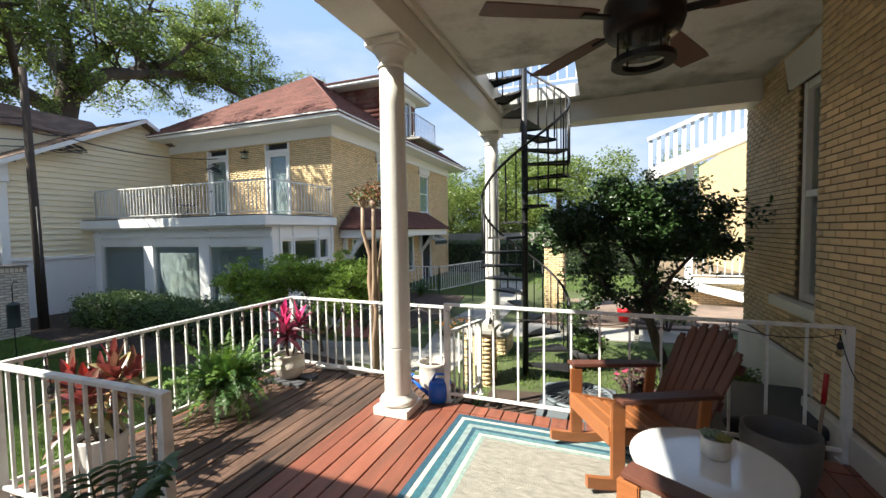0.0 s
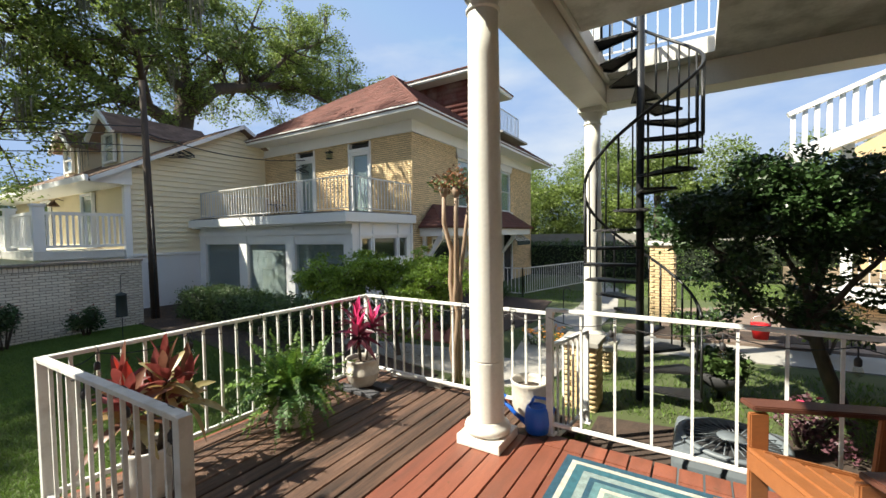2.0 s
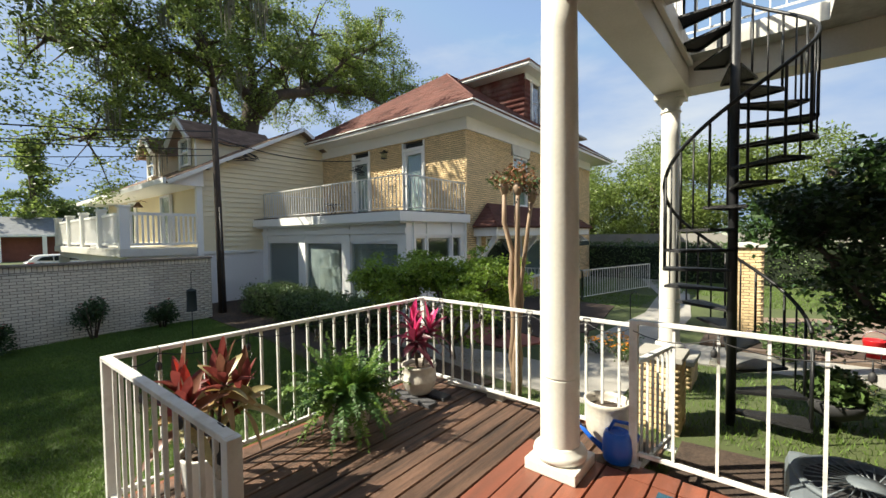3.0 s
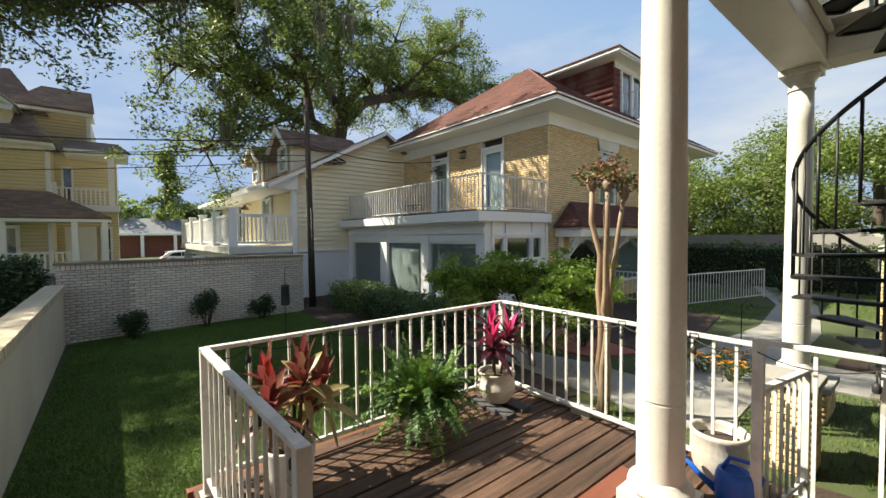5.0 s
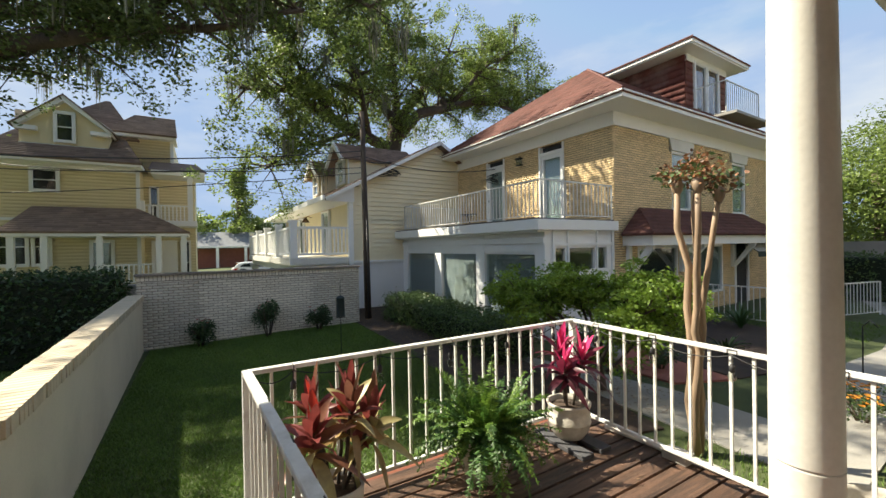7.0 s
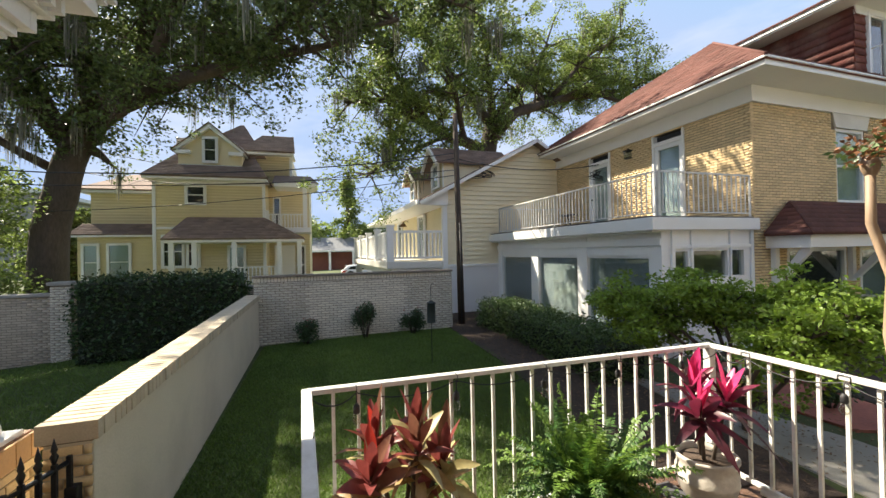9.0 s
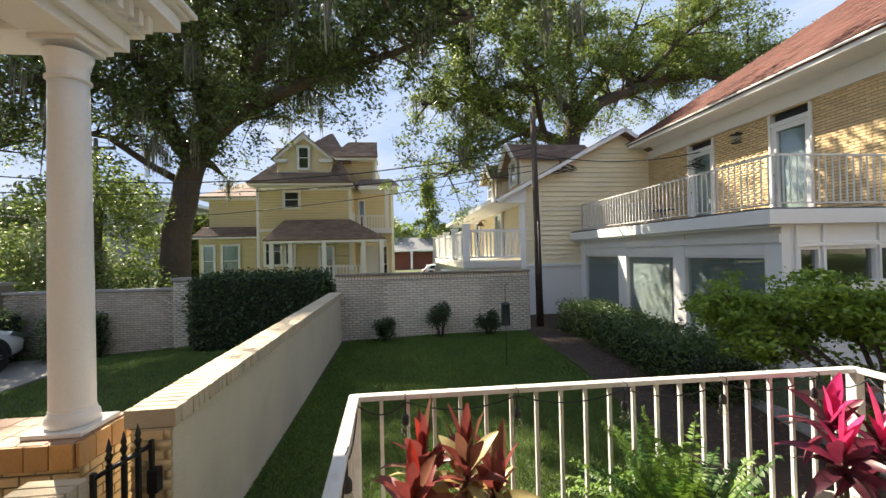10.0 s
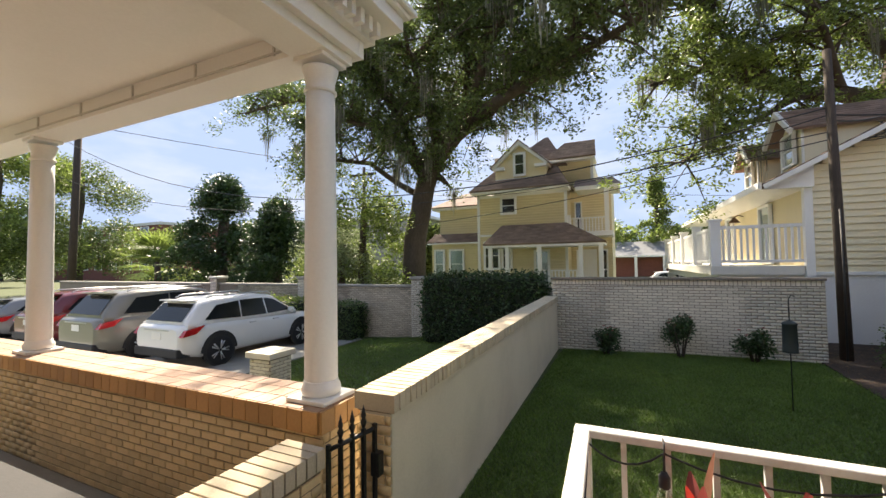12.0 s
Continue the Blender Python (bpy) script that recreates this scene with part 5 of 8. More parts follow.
bars_rail(yp, (YX + 2.0, -2.0), (YX + 2.0, 0.0), 0.2, 1.0, 0.18, "porch_rail", WHITE_CLEAN, 0.028)
# upper balcony
yb = new("upper_balcony")
yb.parent = yel
bm = bmesh.new()
box(bm, YX - 2.2, -0.9, 2.9, YX - 0.2, 1.6, 3.2, 0.02)
part("floor", bm, WHITE_CLEAN, yb)
bars_rail(yb, (YX - 0.3, -0.85), (YX - 0.3, 1.2), 3.12, 3.98, 0.17, "balcony_rail", WHITE_CLEAN, 0.03)
for y in (1.3, -0.8):
    bm = bmesh.new()
    box(bm, YX - 0.4, y - 0.12, 3.2, YX - 0.2, y + 0.12, 5.65 if y > 0 else 4.2, 0.01)
    part("post", bm, WHITE_CLEAN, yb)
framed_window(yel, -0.65, 3.3, -0.2, 5.2, plane="x", at=YX - 2.1, out=1, frame_w=0.08, bars=0, name="balcony_door")
bm = bmesh.new()
box(bm, YX - 4.5, -6.35, 8.0, YX - 3.9, -5.75, 9.1, 0.03)
part("chimney", bm, BRICK_GREY, yel)
ga = thing("far_bungalow", "low red-brick bungalow with grey roof across the street", "house")
bm = bmesh.new()
box(bm, -62, 0.5, -1.2, -56, 20, 2.0)
part("wall", bm, mat("red_brick_far", (0.2, 0.075, 0.055), 0.9, 0.2), ga)
bm = bmesh.new()
slab(bm, (-55, -0.5, 2.0), (-55, 21, 2.0), (-59, 21, 3.9), (-59, -0.5, 3.9), 0.2)
part("roof", bm, mat("grey_shingle", (0.17, 0.18, 0.19), 0.9, 0.25), ga)
for y in (7.5, 10.5, 14):
    framed_window(ga, y, 0.0, y + 1.3, 1.6, plane="x", at=-55.95, out=1, frame_w=0.12)
for y in (3.2, 6.2, 8.9, 11.6):
    bm = bmesh.new()
    box(bm, -55.0, y, -1.2, -54.7, y + 0.3, 2.0)
    part("porch_post", bm, WHITE_CLEAN, ga)
bm = bmesh.new()
box(bm, -55.2, 0, 1.9, -54.9, 20, 2.1)
part("gutter", bm, WHITE_CLEAN, ga)


# ---- trees and shrubs ----
MOSS = mat("hanging_moss", (0.2, 0.2, 0.155), 0.95, 0.25, 1, 8, 0, island=0.3, translucent=0.3)


def bent(pts, steps=3, wobble=0.12):
    """A limb's line with more points and some irregular bends."""
    pts = [Vector(p) for p in pts]
    out = [pts[0]]
    for p, q in zip(pts, pts[1:]):
        for k in range(1, steps + 1):
            w = wobble * (q - p).length * 0.25 if k < steps else 0
            out.append(p.lerp(q, k / steps) + Vector((random.uniform(-w, w), random.uniform(-w, w), random.uniform(-w, w))))
    return out


def grow(root, limbs, leaf_material, leaf_len, leaf_wid, twig=2.0, every=0.8, clump=0.75, per_clump=260, start=0.25, lift=0.35, moss=0, droop=0.1, bark=None, flat=0.75, shoots=2):
    """Limbs, twigs along them, and leaf clumps at the twigs; parts: trunk, limb, twigs, crown, moss."""
    bark = bark or BARK
    centres, strands, tw = [], [], bmesh.new()
    for i, (pts, r0, r1) in enumerate(limbs):
        line = bent(pts)
        n = len(line)
        bm = bmesh.new()
        tube(bm, line, [r0 + (r1 - r0) * (k / (n - 1)) ** 0.8 for k in range(n)], 10)
        part("trunk" if i == 0 else "limb", bm, bark, root)
        total = sum((b - a).length for a, b in zip(line, line[1:]))
        k = int(total / every)
        for j in range(k + 1):
            t = start + (1 - start) * (j + random.random()) / (k + 1) if i else 0.75 + 0.25 * random.random()
            if i == 0 and j > 1:
                break
            f = t * (n - 1)
            a = min(int(f), n - 2)
            p = line[a].lerp(line[a + 1], f - a)
            for _ in range(shoots):
                d = Vector((random.gauss(0, 1), random.gauss(0, 1), random.gauss(lift, 0.7))).normalized()
                l = twig * random.uniform(0.5, 1.2) * (1.15 - 0.4 * t)
                q = p + d * l * 0.5 + Vector((0, 0, 0.1 * l))
                e = p + d * l
                tube(tw, [p, q, e], [r1 * 0.7 + 0.012, r1 * 0.35 + 0.01, 0.008], 5, cap=False)
                for c, s in ((q, 0.75), (e, 1.0), (e + Vector((random.gauss(0, clump), random.gauss(0, clump), random.gauss(0, clump * 0.5))), 0.9)):
                    centres.append((c, clump * s * random.uniform(0.7, 1.25)))
                if moss and random.random() < moss:
                    strands.append(e)
    part("twigwork", tw, bark, root)["kind"] = "stuff"
    pts = np.concatenate([blob_points(int(per_clump * random.uniform(0.6, 1.3)), c, (s, s, s * flat), 0.15) for c, s in centres])
    v, f = leaf_cloud(pts, leaf_len, leaf_wid, droop)
    ob = soup("crown", v, f, leaf_material, root)
    ob["kind"] = "stuff"
    if strands:
        vs, fs = [], []
        for p in strands:
            for _ in range(34):
                x, y = random.gauss(0, 0.14), random.gauss(0, 0.14)
                l = random.uniform(0.3, 1.5) * math.exp(-(x * x + y * y) * 14)
                w = random.uniform(0.012, 0.03)
                q = len(vs)
                a = random.uniform(0, math.pi)
                dx, dy = w * math.cos(a), w * math.sin(a)
                z0 = p.z + random.uniform(-0.2, 0.2)
                vs += [(p.x + x - dx, p.y + y - dy, z0), (p.x + x + dx, p.y + y + dy, z0), (p.x + x + 0.4 * dx + 0.05, p.y + y + 0.4 * dy, z0 - l), (p.x + x - 0.4 * dx + 0.05, p.y + y - 0.4 * dy, z0 - l)]
                fs.append([q, q + 1, q + 2, q + 3])
        soup("moss", vs, fs, MOSS, root)["kind"] = "stuff"
    return root


oak = thing("live_oak", "massive live oak with dark trunk and hanging grey moss", "tree")
grow(oak, [
    ([(-18.6, -7.3, -1.2), (-18.3, -6.8, 0.9), (-18.1, -6.5, 3.2), (-18.0, -6.0, 5.0), (-18.0, -5.35, 6.45)], 0.62, 0.4),
    ([(-18.0, -5.5, 6.2), (-17.0, -3.3, 7.3), (-16.0, -1.45, 7.6), (-15.0, 0.1, 7.9), (-14.0, 2.1, 7.9), (-13.0, 4.5, 8.6)], 0.34, 0.06),
    ([(-18.0, -5.35, 6.4), (-18.0, -3.6, 8.6), (-17.8, -2.9, 11.3), (-17.2, -2.2, 14.0), (-16.5, -1.5, 16.0)], 0.3, 0.08),
    ([(-18.0, -6.0, 5.6), (-18.0, -7.5, 8.6), (-17.5, -8.8, 11.0), (-17.0, -10.2, 14.6)], 0.27, 0.07),
    ([(-18.0, -6.6, 6.6), (-17.2, -9.4, 8.6), (-16.6, -12.2, 9.6), (-16.0, -15.2, 9.2)], 0.24, 0.05),
    ([(-17.2, -3.6, 7.2), (-15.5, -1.9, 9.8), (-13.4, -0.4, 9.6), (-11.5, 1.0, 8.4), (-10.2, 2.0, 7.4)], 0.24, 0.05),
    ([(-15.6, -0.8, 7.7), (-14.0, 2.4, 9.6), (-12.8, 4.6, 9.4), (-11.6, 6.0, 8.4)], 0.18, 0.04),
    ([(-17.9, -3.0, 11.0), (-15.5, -1.5, 13.0), (-12.8, 1.0, 12.8), (-11.0, 3.5, 11.4)], 0.2, 0.05),
    ([(-17.8, -6.2, 6.0), (-19.0, -4.0, 9.0), (-20.5, -1.5, 11.0), (-21.5, 0.5, 12.5)], 0.25, 0.06),
    ([(-18.2, -6.4, 4.6), (-17.4, -8.6, 6.2), (-16.8, -10.4, 6.4), (-16.4, -11.6, 5.4)], 0.16, 0.04),
    ([(-18.2, -6.2, 5.4), (-16.6, -7.4, 7.4), (-15.4, -8.6, 7.6), (-14.6, -9.6, 6.6)], 0.16, 0.04),
    ([(-18.0, -5.2, 6.6), (-16.8, -5.0, 8.2), (-15.6, -5.2, 8.6)], 0.18, 0.05),
    ([(-18.0, -4.0, 8.2), (-16.8, -3.4, 9.6), (-15.8, -3.4, 10.2)], 0.18, 0.05),
    ([(-17.5, -2.6, 7.6), (-16.6, -3.4, 6.6), (-16.0, -4.0, 6.0)], 0.1, 0.04),
    ([(-18.0, -7.0, 8.0), (-16.2, -7.6, 9.6), (-15.2, -8.2, 10.0)], 0.16, 0.05),
    # limbs from here on are added, mostly unseen, to shade lawn and porch parapet
    ([(-17.6, -3.2, 9.6), (-15.6, -3.8, 10.8), (-14.0, -3.6, 11.2)], 0.2, 0.05),
    ([(-18.0, -5.4, 6.6), (-16.2, -5.4, 9.0), (-14.4, -5.0, 10.2)], 0.2, 0.05),
    ([(-15.8, -5.4, 9.6), (-15.4, -3.0, 11.0), (-14.2, -1.0, 11.8)], 0.14, 0.05),
    ([(-17.5, -7.4, 9.0), (-14.5, -7.8, 10.8), (-12.4, -8.2, 10.6)], 0.18, 0.05),
], LEAF_OAK, 0.15, 0.075, twig=2.2, every=0.5, clump=0.66, per_clump=56, moss=0.2, shoots=3)
oak_b = thing("live_oak", "wide-crowned live oak rising behind the clapboard house", "tree")
grow(oak_b, [
    ([(-21.0, 10.6, -0.6), (-21.0, 10.8, 6.0), (-21.0, 11.1, 8.4)], 0.6, 0.42),
    ([(-21.0, 10.9, 7.0), (-20.4, 8.4, 7.4), (-20.0, 6.7, 8.0), (-19.7, 5.2, 8.7), (-19.0, 3.2, 8.2)], 0.36, 0.07),
    ([(-21.0, 11.0, 7.6), (-20.5, 12.3, 9.0), (-20.2, 14.7, 9.8), (-20.0, 17.8, 10.3), (-20.0, 20.6, 11.4)], 0.38, 0.07),
    ([(-21.0, 11.1, 8.3), (-20.4, 12.8, 10.8), (-20.2, 14.2, 12.8)], 0.3, 0.07),
    ([(-21.0, 11.1, 8.3), (-21.0, 11.0, 10.6), (-21.0, 10.9, 13.2)], 0.3, 0.07),
    ([(-21.0, 11.1, 8.4), (-20.4, 8.6, 10.7), (-20.0, 6.8, 12.4)], 0.28, 0.07),
    ([(-20.6, 13.0, 9.2), (-22.0, 16.5, 11.6), (-22.5, 19.5, 12.8)], 0.24, 0.06),
    ([(-20.2, 7.6, 7.7), (-19.6, 5.6, 10.0), (-19.0, 3.8, 11.4)], 0.18, 0.05),
    ([(-20.8, 9.5, 7.2), (-18.5, 8.2, 8.8), (-17.0, 7.0, 9.6)], 0.18, 0.05),
    ([(-20.2, 6.9, 12.2), (-20.0, 5.0, 12.6), (-19.6, 3.4, 11.6)], 0.1, 0.04),
    ([(-20.4, 12.6, 10.6), (-19.6, 9.8, 13.0), (-19.2, 8.2, 14.0)], 0.14, 0.05),
    ([(-20.2, 14.4, 10.0), (-19.6, 16.6, 12.4), (-19.6, 18.6, 13.6)], 0.14, 0.05),
    ([(-20.0, 8.6, 7.4), (-18.6, 5.4, 6.0), (-18.2, 4.0, 4.8)], 0.12, 0.04),
    ([(-19.9, 17.2, 10.2), (-19.4, 19.8, 9.6), (-19.2, 22.0, 10.4)], 0.12, 0.04),
], LEAF_BRIGHT, 0.15, 0.07, twig=2.6, every=0.55, clump=0.6, per_clump=85, moss=0.08, shoots=3)


def hedge(name, label, size, at, material, n, leaf=0.05, rough=0.06, rot=0.0, kind_word="hedge"):
    """A clipped shrub mass: near-black core for the shade inside, skin of leaves with an uneven face."""
    h = thing(name, label, kind_word, at=pose(*at, 0, 0, rot))
    sx, sy, sz = size
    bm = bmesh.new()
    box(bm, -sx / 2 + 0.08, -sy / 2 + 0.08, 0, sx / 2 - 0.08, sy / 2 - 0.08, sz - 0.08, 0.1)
    part("core", bm, mat_shade_core, h)
    areas = np.array([sx * sy, sx * sz, sx * sz, sy * sz, sy * sz])
    side = rng.choice(5, n, p=areas / areas.sum())
    u, v = rng.uniform(-0.5, 0.5, n), rng.uniform(-0.5, 0.5, n)
    p = np.zeros((n, 3))
    for k in range(5):
        m = side == k
        if k == 0:
            p[m] = np.c_[u[m] * sx, v[m] * sy, np.full(m.sum(), sz)]
        elif k < 3:
            p[m] = np.c_[u[m] * sx, np.full(m.sum(), (k * 2 - 3) * sy / 2), (v[m] + 0.5) * sz]
        else:
            p[m] = np.c_[np.full(m.sum(), (k * 2 - 7) * sx / 2), u[m] * sy, (v[m] + 0.5) * sz]
    lump = np.sin(p[:, 0] * 4.1 + 1) * np.sin(p[:, 1] * 3.7) * np.sin(p[:, 2] * 4.5 + 2)
    c = np.array([0, 0, sz / 2])
    d = p - c
    corner = np.linalg.norm(d / np.array([sx, sy, sz]), axis=1)
    p = c + d * (1 + (lump * 0.06 - np.clip(corner - 0.62, 0, 1) * 0.35))[:, None] + rng.normal(0, rough, (n, 3))
    p[:, 2] = np.maximum(p[:, 2], 0.02)
    vv, ff = leaf_cloud(p, leaf, leaf * 0.55)
    soup("leaves", vv, ff, material, h)["kind"] = "stuff"
    return h


# near black: the shade deep inside a hedge, put into the core's colour
mat_shade_core = mat("shrub_shade_core", (0.012, 0.02, 0.008), 0.95, 0.4, 6, 40, 0.5)
hedge("ivy_hedge", "dark green dense hedge mound against the wall", (1.2, 3.3, 1.85), (-12.35, -1.4, -0.72), LEAF_DARK, 9000, 0.09)
hedge("low_hedge", "low clipped green hedge before the glazed room", (5.0, 0.95, 0.63), (-8.7, 6.7, -0.46), LEAF_HEDGE, 14000, 0.06, rot=-5)
hedge("low_hedge", "rounded green shrub at the hedge end", (1.2, 1.1, 0.68), (-10.9, 6.75, -0.46), LEAF_HEDGE, 4500, 0.06)
hedge("wall_shrub", "small clipped green shrub against the grey wall", (0.9, 1.0, 1.15), (-12.6, -6.2, -0.95), LEAF_HEDGE, 3000, 0.07)
hedge("street_hedge", "sunlit yellow-green hedge behind the parked cars", (1.0, 5.0, 1.5), (-12.4, -10.0, -1.2), LEAF_BRIGHT, 6000, 0.09)
hedge("garden_hedge", "long clipped green hedge at the garden end", (16, 1.2, 1.55), (-3.0, 21.0, -0.5), LEAF_HEDGE, 14000, 0.1)


def shrub(name, label, at, radius, height, material, n, leaf, flowers=None, stems=5, word="shrub"):
    s = thing(name, label, word, at=pose(*at))
    for k in range(stems):
        bm = bmesh.new()
        a = 6.283 * k / stems + random.random()
        tube(bm, [(0.04 * math.cos(a), 0.04 * math.sin(a), 0), (radius * 0.4 * math.cos(a), radius * 0.4 * math.sin(a), height * 0.5), (radius * 0.75 * math.cos(a), radius * 0.75 * math.sin(a), height * 0.85)], [0.018, 0.012, 0.006], 6)
        part("stem", bm, BARK, s)
    lobes = [blob_points(n // 7, (random.gauss(0, radius * 0.45), random.gauss(0, radius * 0.45), height * random.uniform(0.4, 0.8)), (radius * 0.55, radius * 0.55, height * 0.3), 0.2) for _ in range(7)]
    v, f = leaf_cloud(np.concatenate(lobes), leaf, leaf * 0.55)
    soup("leaves", v, f, material, s)["kind"] = "stuff"
    if flowers:
        fm, fn, fs = flowers
        for _ in range(fn):
            bm = bmesh.new()
            a, r = random.uniform(0, 6.28), radius * random.uniform(0.2, 0.8)
            c = Vector((r * math.cos(a), r * math.sin(a), height * random.uniform(0.75, 1.05)))
            for k in range(6):
                b = k * 1.05
                p = [c, c + Vector((fs * math.cos(b), fs * math.sin(b), fs * 0.5)), c + Vector((fs * math.cos(b + 0.9), fs * math.sin(b + 0.9), fs * 0.6)), c + Vector((0, 0, fs * 0.5))]
                bm.faces.new([bm.verts.new(q) for q in p])
            part("flower", bm, fm, s, recalc=False)
    return s


ROSE = mat("dusky_rose", (0.32, 0.08, 0.07), 0.7, 0.2)
for y, h, r in ((1.74, 0.55, 0.3), (3.12, 0.8, 0.34), (4.32, 0.62, 0.32)):
    shrub("rose_bush", "small dark rose bush with dusky red blooms by the wall", (-11.2, y, ground_z(-11.2, y)), r, h, LEAF_DARK, 1500, 0.06, (ROSE, 7, 0.035))
sshrub = thing("spreading_shrub", "bright green spreading shrub with layered boughs beside the sunroom", "shrub")
grow(sshrub, [
    ([(-4.5, 6.55, -0.5), (-4.55, 6.55, -0.2), (-4.6, 6.55, 0.1)], 0.05, 0.04),
    ([(-4.55, 6.5, -0.1), (-4.2, 6.45, 0.45), (-3.75, 6.4, 0.75)], 0.03, 0.012),
    ([(-4.5, 6.6, -0.2), (-4.0, 6.8, 0.4), (-3.7, 7.0, 0.9)], 0.025, 0.012),
    ([(-4.6, 6.55, 0.0), (-5.2, 6.4, 0.55), (-6.1, 6.3, 0.75)], 0.03, 0.012),
    ([(-4.6, 6.6, 0.0), (-5.0, 6.75, 0.6), (-5.6, 6.9, 1.05)], 0.03, 0.012),
    ([(-4.6, 6.55, 0.1), (-4.7, 6.5, 0.7), (-4.8, 6.4, 1.1)], 0.028, 0.012),
    ([(-4.6, 6.6, 0.1), (-4.4, 6.8, 0.7), (-4.2, 6.9, 1.05)], 0.025, 0.012),
    ([(-4.7, 6.5, 0.1), (-5.3, 6.2, 0.6), (-5.8, 6.0, 0.85)], 0.025, 0.012),
], LEAF_SPREAD, 0.06, 0.032, twig=0.42, every=0.13, clump=0.17, per_clump=70, start=0.5, lift=0.2, flat=0.55)
YEL = mat("marigold", (0.62, 0.24, 0.015), 0.7, 0.15)
for x, y in ((-2.75, 8.3), (-2.3, 8.1), (-2.5, 8.7)):
    shrub("marigold_patch", "low marigolds in orange bloom by the walk", (x, y, -0.46), 0.3, 0.26, LEAF_HEDGE, 500, 0.04, (YEL, 22, 0.03), word="flowers")
STRAP = mat("strap_leaf", (0.06, 0.12, 0.03), 0.4, 0.2, 2, 10, 0, island=0.3, translucent=0.2)


def strap_plant(name, label, at, n, length, material, width=0.03, word="plant"):
    """A tuft of arching strap leaves."""
    s = thing(name, label, word, at=pose(*at))
    for _ in range(n):
        a, out = random.uniform(0, 6.283), random.uniform(0.35, 0.9)
        l = length * random.uniform(0.7, 1.15)
        bm = bmesh.new()
        rows = []
        for k in range(6):
            t = k / 5
            r, z = l * out * t, l * (t * 1.05 - 0.75 * out * t * t)
            w = width * (1 - t) ** 0.6 + 0.002
            c, sn = math.cos(a), math.sin(a)
            rows.append([bm.verts.new((r * c - w * sn, r * sn + w * c, z + 0.01)), bm.verts.new((r * c, r * sn, z)), bm.verts.new((r * c + w * sn, r * sn - w * c, z + 0.01))])
        for p, q in zip(rows, rows[1:]):
            for i in (0, 1):
                bm.faces.new((p[i], p[i + 1], q[i + 1], q[i])).smooth = True
        part("leaf", bm, material, s, recalc=False)
    return s


strap_plant("lily_clump", "green strap-leaved lily clump beside the house", (-5.3, 12.6, -0.46), 40, 0.75, STRAP)
strap_plant("lily_clump", "green strap-leaved lily clump beside the walk", (-4.4, 9.8, -0.46), 30, 0.5, STRAP)
strap_plant("sago_palm", "dark sago palm near the garden hedge", (-3.9, 19.2, -0.46), 40, 0.9, LEAF_DARK)
# crape myrtle with cut heads
myrtle = thing("crape_myrtle", "pollarded crape myrtle with smooth tan trunks and sparse rusty leaves", "tree")
MYRTLE = mat("crape_bark", (0.3, 0.21, 0.14), 0.6, 0.3, 1.5, 9, 0.3, stretch=(3, 3, 0.5), stain=(0.16, 0.11, 0.075), stain_amount=0.6, stain_scale=2)
heads = []
for bx_, by_, tx, ty, tz, r in ((-2.98, 5.85, -3.06, 5.8, 2.12, 0.042), (-2.94, 5.9, -2.95, 5.95, 2.22, 0.036), (-2.92, 5.84, -2.83, 5.72, 2.1, 0.038), (-2.96, 5.92, -2.76, 5.95, 2.02, 0.034)):
    mx, my = bx_ * 0.75 + tx * 0.25, by_ * 0.75 + ty * 0.25
    bm = bmesh.new()
    tube(bm, bent([(bx_, by_, -0.5), (bx_ + 0.01, by_, 0.3), (mx, my, 0.95), (tx, ty, tz)], 3, 0.16), [r * (1.12 - 0.05 * k) for k in range(10)], 12)
    lathe(bm, [(0.02, -0.08), (0.05, -0.02), (0.058, 0.03), (0.04, 0.07), (0.01, 0.085)], (tx, ty, tz), 10)
    part("trunk", bm, MYRTLE, myrtle)
    heads.append((tx, ty, tz))
RUST = mat("rusty_leaf", (0.2, 0.085, 0.035), 0.6, 0.3, 1, 8, 0, island=0.5, translucent=0.25)
cen = np.concatenate([blob_points(110, (x, y, z + 0.13), (0.22, 0.22, 0.16), 0.1) for x, y, z in heads])
v, f = leaf_cloud(cen, 0.055, 0.032)
soup("rusty_leaves", v, f, RUST, myrtle)["kind"] = "stuff"
cen = np.concatenate([blob_points(70, (x, y, z + 0.1), (0.24, 0.24, 0.14), 0.1) for x, y, z in heads])
v, f = leaf_cloud(cen, 0.055, 0.032)
soup("green_leaves", v, f, LEAF_HEDGE, myrtle)["kind"] = "stuff"
# garden tree by the porch
gt = thing("garden_tree", "small round-headed garden tree with glossy dark leaves", "tree")
grow(gt, [
    ([(1.2, 7.65, -0.6), (0.98, 7.6, 0.1), (0.88, 7.6, 0.5)], 0.085, 0.06),
    ([(0.9, 7.6, 0.4), (0.84, 7.65, 0.9), (1.0, 7.9, 1.6), (1.1, 8.0, 2.2)], 0.05, 0.02),
    ([(0.95, 7.6, 0.25), (0.35, 7.55, 0.65), (-0.1, 7.7, 1.4), (-0.3, 7.8, 1.9)], 0.045, 0.015),
    ([(0.9, 7.6, 0.5), (1.4, 7.5, 1.2), (1.8, 7.4, 1.8)], 0.04, 0.015),
    ([(0.86, 7.6, 0.8), (0.5, 7.8, 1.6), (0.4, 8.0, 2.4)], 0.035, 0.015),
    ([(0.9, 7.65, 0.7), (1.2, 8.3, 1.5), (1.4, 8.6, 2.2)], 0.035, 0.015),
], LEAF_DARK, 0.085, 0.042, twig=0.6, every=0.2, clump=0.25, per_clump=95, start=0.45, lift=0.25, bark=BARK)
